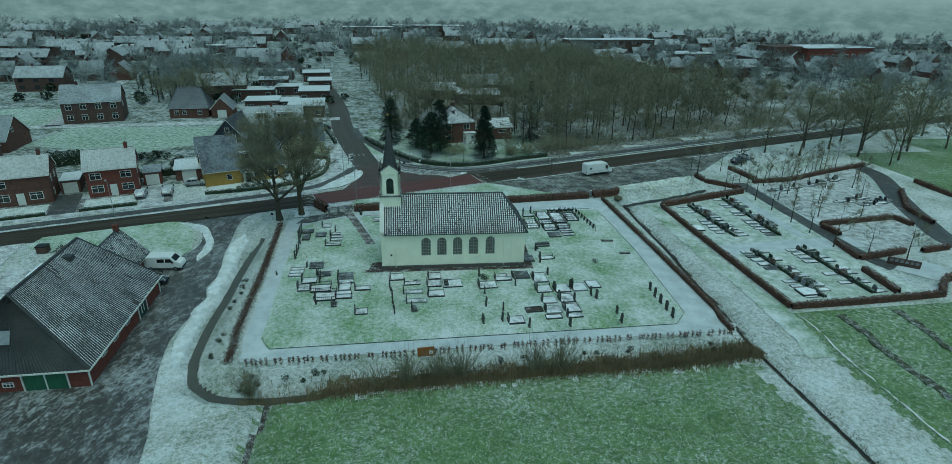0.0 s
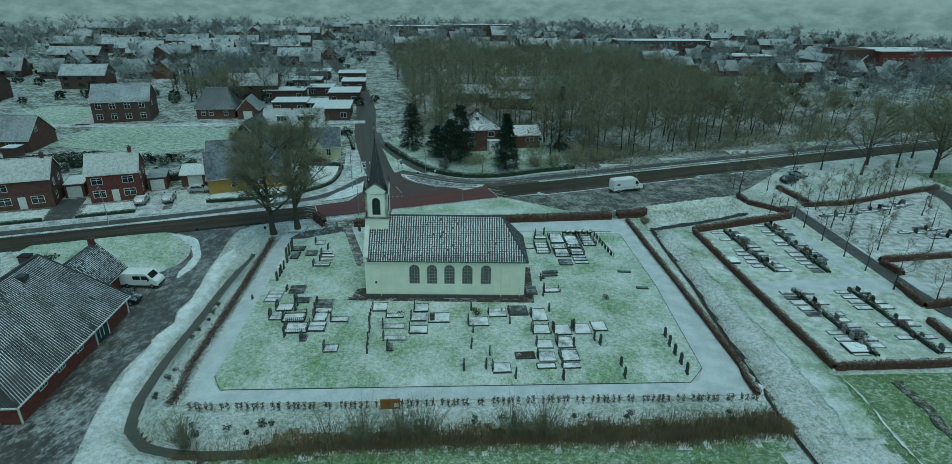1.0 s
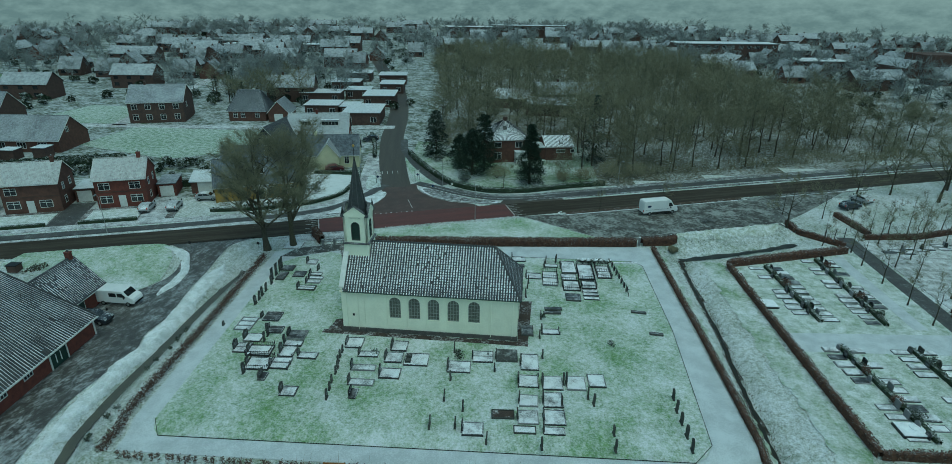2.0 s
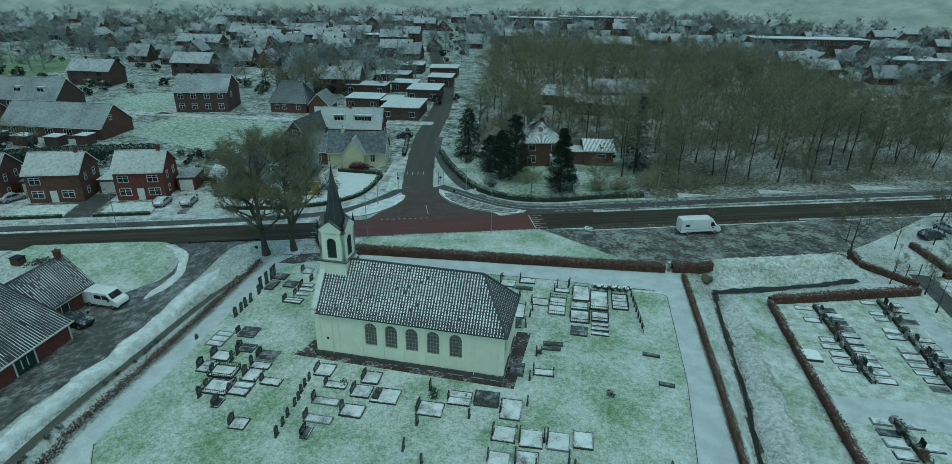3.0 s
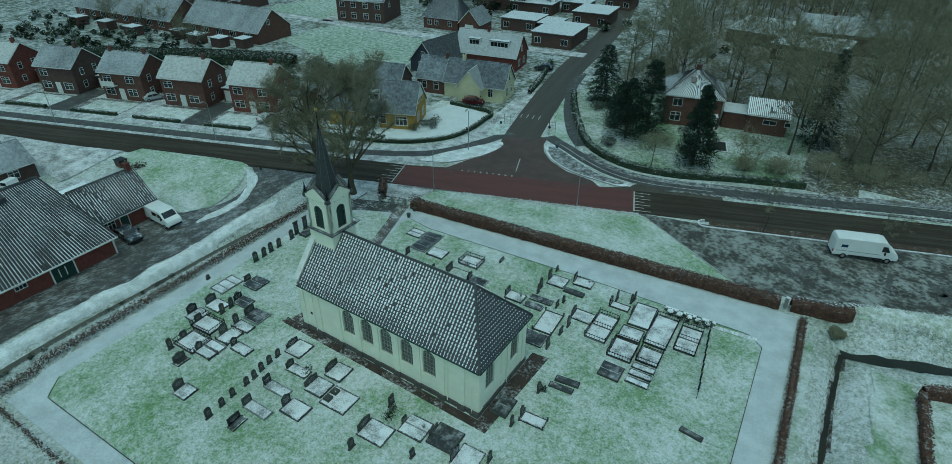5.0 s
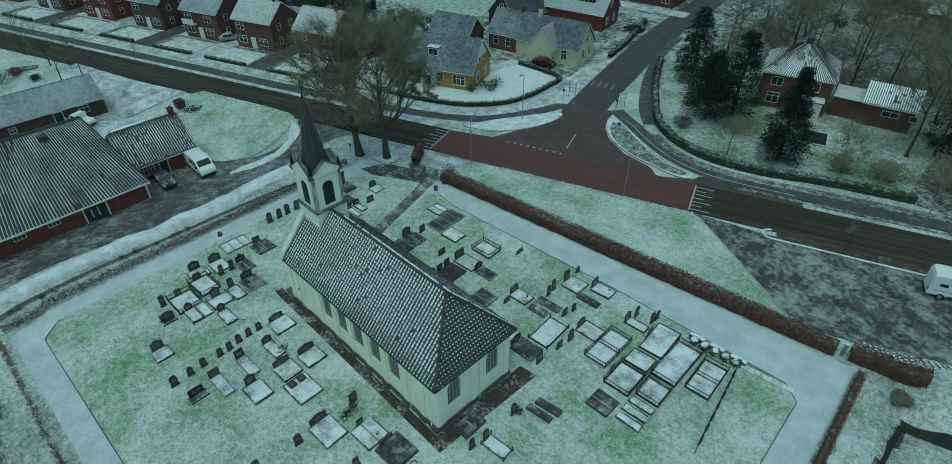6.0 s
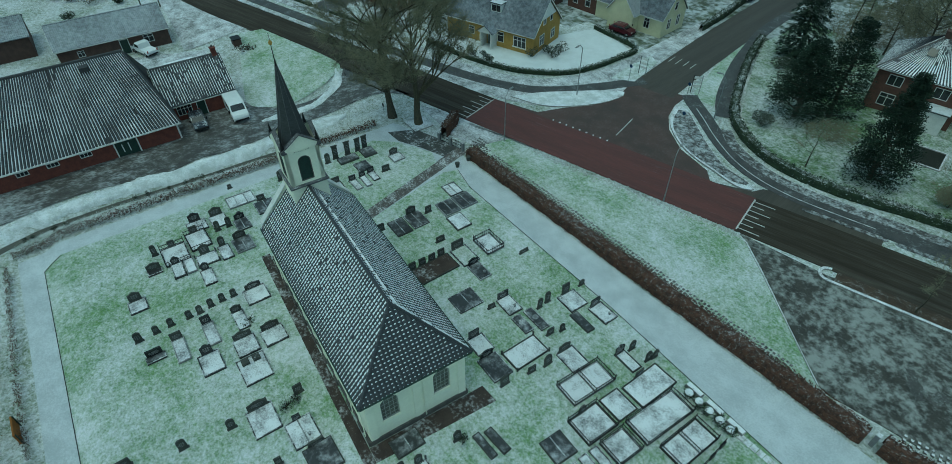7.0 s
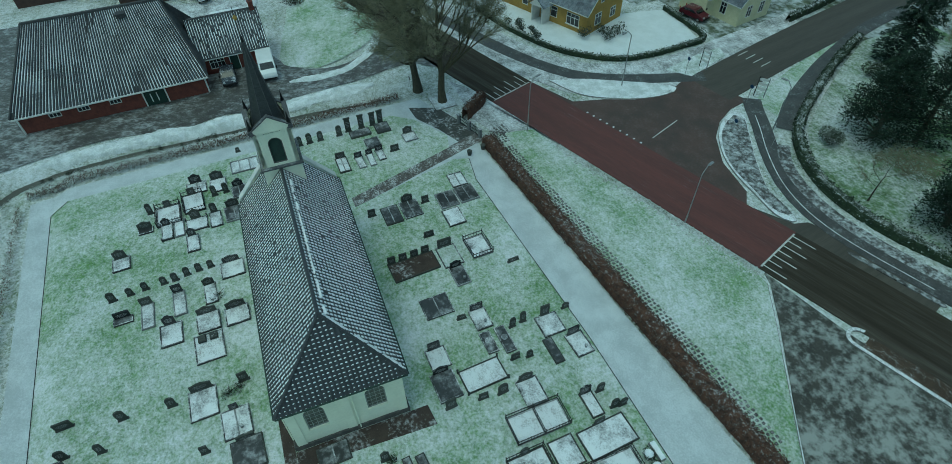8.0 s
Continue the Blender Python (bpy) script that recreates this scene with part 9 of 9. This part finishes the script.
# low bare growth in the wood and garden thickets of the village
low = [[], [], []]
for _ in range(70):
    s_, d_ = r.uniform(38, 140), 17.6 + r.random() ** 1.3 * 45
    low[r.randrange(3)].append(pose(*road_at(s_, d_), -0.6, 0, 0, r.uniform(0, 360)) @ Matrix.Scale(r.uniform(0.28, 0.6), 4))
for _ in range(26):
    low[r.randrange(3)].append(pose(r.uniform(2, 36), r.uniform(84, 100), -0.6, 0, 0, r.uniform(0, 360)) @ Matrix.Scale(r.uniform(0.3, 0.6), 4))
joined("thicket", "low bare thicket between the trees of the wood", "thicket", [f[1] for f in FAR], low, M_TWIG)
lump = Geo()
leaf_cloud(lump, (0, 0, 0.9), (1.2, 1.2, 0.9), 64, 0.38, random.Random(3))
lump = lump.mesh("bush", M_EVERGREEN)
lots = []
for _ in range(170):
    x, y = r.uniform(-170, -45), r.uniform(44, 68)
    if (x - 0) * RN.x + (y - 33) * RN.y > 30:
        lots.append(pose(x, y, 0, 0, 0, r.uniform(0, 360)) @ Matrix.Scale(r.uniform(0.5, 1.3), 4))
for _ in range(620):
    x, y = r.uniform(-260, 200), r.uniform(120, 420)
    if not wood_spot(x, y) and not (-125 < x < -46 and y < 131) and abs(x - (-10 - 0.23 * (y - 60))) > 6:
        lots.append(pose(x, y, 0, 0, 0, r.uniform(0, 360)) @ Matrix.Scale(r.uniform(0.7, 2.0), 4))
joined("garden_bushes", "dark evergreen bushes in the village gardens", "bushes", [lump], [lots], M_EVERGREEN)
# undergrowth along the front of the wood
spots = []
for _ in range(16000):
    s, d = r.uniform(38, 140), 17 + r.random() ** 1.5 * 40
    spots.append((*road_at(s, d), 1.0))
blades("undergrowth", "bare brown undergrowth at the foot of the wood", spots, 1.1, 0.03, M_TWIG, 0.35)
fb = thing("flat_building", "long dark low building with flat white roof in the wood", "building", "", pose(26, 130, 0, 0, 0, -8))
part("wall", Geo().box(0, 15, 0, 14, -0.1, 3.4), M_BRICK3, fb)
part("roof", Geo().box(-0.6, 15.6, -0.6, 14.6, 3.4, 3.8, 0.08), M_ROOFWHITE, fb)
part("wing", Geo().box(-14, -0.01, 10, 30, -0.1, 3.0), M_BRICK3, fb)
part("wing_roof", Geo().box(-14.5, -0.62, 9.5, 30.5, 3.0, 3.3, 0.08), M_ROOFWHITE, fb)
for k in range(3):
    put_window(fb, pose(2.5 + 4 * k, 0, 0.9), 2.2, 1.5, 3, 1)

# ---- the village beyond ----
TEMPLATES = []
for i, (L, D, e, rg, wl, lab) in enumerate(((10, 8, 3.0, 7.2, M_BRICK2, "brick village house with snowy roof"), (16, 9, 5.2, 8.6, M_BRICK3, "long brick terrace with grey snowy roof"), (9, 9, 3.0, 7.6, M_BRICK3, "dark brick village house with steep snowy roof"), (24, 9, 5.0, 8.2, M_BRICK3, "long village terrace with pale roof"))):
    t = thing("village_house", lab, "house", "village houses", pose(-60 - 40 * i, 235, 0))
    part("wall", Geo().prism([(0, -0.1), (D, -0.1), (D, e), (D / 2, rg - 0.02), (0, e)], "x", 0, L), wl, t)
    part("roof", gable_roof(L, D, e, rg, period=1.2), M_ROOFVILLAGE, t)
    part("chimney", Geo().box(L * 0.3, L * 0.3 + 0.7, D / 2 - 0.3, D / 2 + 0.3, rg - 0.5, rg + 0.9), wl, t)
    for u in np.arange(2, L - 1, 5.0):
        part("window", Geo().box(u - 0.9, u + 0.9, -0.04, 0.02, 0.9, 2.2), M_GLASS, t)
        if e > 4:
            part("window", Geo().box(u - 0.8, u + 0.8, -0.04, 0.02, 3.4, 4.6), M_GLASS, t)
    TEMPLATES.append(t)
r = random.Random(15)


def free(x, y):
    if y < 118 + 0.1 * abs(x) and x < -40:
        return False
    if wood_spot(x, y) or wood_spot(x + 12, y) or wood_spot(x, y - 14):
        return False
    if -60 < x < -8 and y < 215:
        return False
    if x < -178 and y < 215:
        return False
    if x > 60 and y < 215 - 0.25 * x:
        return False
    return abs(x - (-10 - 0.23 * (y - 60))) > 8


# Trunks and crowns alike take the twig colour paled for haze.
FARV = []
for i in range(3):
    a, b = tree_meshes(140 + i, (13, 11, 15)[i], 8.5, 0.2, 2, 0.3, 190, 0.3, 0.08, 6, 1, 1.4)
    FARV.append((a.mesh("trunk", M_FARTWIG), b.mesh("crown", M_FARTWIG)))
VT = [[], [], []]
for cx, cy, rx, ry, n in ((-66, 168, 30, 28, 46), (-225, 190, 40, 40, 40), (-270, 290, 60, 50, 50), (190, 150, 45, 50, 50), (250, 120, 60, 50, 30), (60, 470, 90, 30, 70), (-160, 400, 80, 50, 60), (130, 250, 60, 25, 30), (-20, 330, 50, 60, 40), (330, 330, 80, 80, 50), (100, 380, 90, 50, 50)):
    for _ in range(n):
        VT[r.randrange(3)].append(pose(cx + r.uniform(-1, 1) * rx, cy + r.uniform(-1, 1) * ry, 0, 0, 0, r.uniform(0, 360)) @ Matrix.Scale(r.uniform(0.7, 1.25), 4))
for gy in np.arange(140, 520, 25):
    for gx in np.arange(-420, 430, 24):
        x, y = gx + r.uniform(-6, 6) + 0.15 * gy, gy + r.uniform(-4, 4)
        if free(x, y) and r.random() < 0.62 and math.hypot(x, y) < 545:
            copy_thing(TEMPLATES[r.choice((0, 0, 1, 2, 2, 3))], pose(x, y, 0, 0, 0, r.choice((8, 8, 12, 98, 95, 4))))
        for _ in range(3):
            tx, ty = x + r.uniform(-12, 12), y + r.uniform(6, 19)
            if free(tx, ty) and r.random() < 0.5 and math.hypot(tx, ty) < 550:
                VT[r.randrange(3)].append(pose(tx, ty, 0, 0, 0, r.uniform(0, 360)) @ Matrix.Scale(r.uniform(0.6, 1.2), 4))
for i, words in ((0, "trunks of village trees in a haze-pale grey"), (1, "bare crowns of village trees in a haze-pale grey")):
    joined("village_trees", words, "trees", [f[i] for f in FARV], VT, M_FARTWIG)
for x, y in ((-64, 128), (-70, 134), (-57, 131), (-76, 140), (-62, 142), (-50, 138), (-70, 150), (-58, 152), (-84, 146), (-122, 70), (-108, 66), (-128, 68), (-98, 62), (-135, 64), (-145, 68)):
    tree("bare garden tree behind the houses", FAR[r.randrange(3)], pose(x, y, 0, 0, 0, r.uniform(0, 360)) @ Matrix.Scale(r.uniform(0.8, 1.1) if y > 100 else 0.6, 4), "garden trees", M_BARK, M_TWIG)
for i in range(8):
    conifer(-70 + r.uniform(-14, 16), 136 + r.uniform(-8, 22), r.uniform(8, 12), 4.5, "dark conifer in a garden behind the houses", 900, 200 + i, 0.3)
rb = thing("red_block", "large red brick block with flat snowy roof", "building", "", pose(240, 236, 0, 0, 0, 8))
part("wall", Geo().box(0, 48, 0, 22, -0.1, 10), M_BRICK, rb)
part("roof", Geo().box(-0.5, 48.5, -0.5, 22.5, 10, 10.5, 0.1), M_ROOFWHITE, rb)
part("wing", Geo().box(-20, -0.01, 4, 18, -0.1, 11), M_BRICK3, rb)
for k in range(9):
    for z in (1.5, 5.0):
        put_window(rb, pose(4 + 5 * k, 0, z), 2.4, 1.8, 3, 1)
for x, y, L, D, h in ((120, 300, 60, 14, 9), (-30, 430, 50, 12, 8), (10, 440, 60, 12, 9), (-150, 300, 60, 10, 4), (-190, 330, 70, 10, 4), (170, 255, 26, 16, 5)):
    bb = thing("village_block", "long low village building with snowy flat roof", "building", "village blocks", pose(x, y, 0, 0, 0, 6))
    part("wall", Geo().box(0, L, 0, D, -0.1, h), M_BRICK3, bb)
    part("roof", Geo().box(-0.5, L + 0.5, -0.5, D + 0.5, h, h + 0.4, 0.1), M_ROOFWHITE, bb)
    for k in range(int(L / 5)):
        put_window(bb, pose(2.5 + 5 * k, 0, h - 2.4), 2.4, 1.5, 3, 1)


# ---- far away: a backdrop painted with misty tree belts and sky ----
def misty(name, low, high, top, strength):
    """Painted, glowing distance: mist put into streaks of two tones, paler towards the sky."""
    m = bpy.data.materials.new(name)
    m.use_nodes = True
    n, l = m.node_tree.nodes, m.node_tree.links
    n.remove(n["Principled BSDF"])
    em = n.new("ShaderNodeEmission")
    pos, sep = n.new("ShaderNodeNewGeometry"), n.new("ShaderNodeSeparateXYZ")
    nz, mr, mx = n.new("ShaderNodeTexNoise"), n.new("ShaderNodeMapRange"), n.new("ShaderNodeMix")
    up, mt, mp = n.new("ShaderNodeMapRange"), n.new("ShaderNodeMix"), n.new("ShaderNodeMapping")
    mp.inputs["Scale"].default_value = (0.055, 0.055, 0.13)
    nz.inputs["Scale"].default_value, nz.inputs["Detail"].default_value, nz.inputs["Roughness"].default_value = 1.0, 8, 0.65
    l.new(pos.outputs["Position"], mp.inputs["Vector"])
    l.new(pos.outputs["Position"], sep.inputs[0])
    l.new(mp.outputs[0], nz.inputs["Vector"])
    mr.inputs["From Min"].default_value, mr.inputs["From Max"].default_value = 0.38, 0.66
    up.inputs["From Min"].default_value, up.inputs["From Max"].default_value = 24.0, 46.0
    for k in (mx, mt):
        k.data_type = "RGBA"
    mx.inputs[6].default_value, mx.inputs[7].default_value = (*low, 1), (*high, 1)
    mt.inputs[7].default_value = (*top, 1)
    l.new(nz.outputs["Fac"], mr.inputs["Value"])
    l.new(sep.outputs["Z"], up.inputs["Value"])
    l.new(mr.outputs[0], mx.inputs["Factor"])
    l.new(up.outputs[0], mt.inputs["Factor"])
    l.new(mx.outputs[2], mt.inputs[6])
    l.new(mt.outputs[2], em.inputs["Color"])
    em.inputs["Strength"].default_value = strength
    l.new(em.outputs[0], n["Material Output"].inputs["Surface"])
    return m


def ring(radius, z0, z1, n=120):
    g = Geo()
    p = [(15 + radius * math.cos(2 * math.pi * i / n), radius * math.sin(2 * math.pi * i / n)) for i in range(n)]
    for a, b in zip(p, p[1:] + p[:1]):
        g.add([(*a, z0), (*b, z0), (*b, z1), (*a, z1)], [(0, 1, 2, 3)])
    return g


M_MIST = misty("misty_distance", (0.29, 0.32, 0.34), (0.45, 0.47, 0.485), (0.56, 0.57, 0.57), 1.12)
setting("backdrop", ring(560, -2, 90), M_MIST, "glowing backdrop painted as misty trees and fields", "backdrop")


# ---- the single tiles of the church's east hip, nearest to the way ----
lay_tiles(E_, True, 0.9, 5, False, 1.15, 0.34)
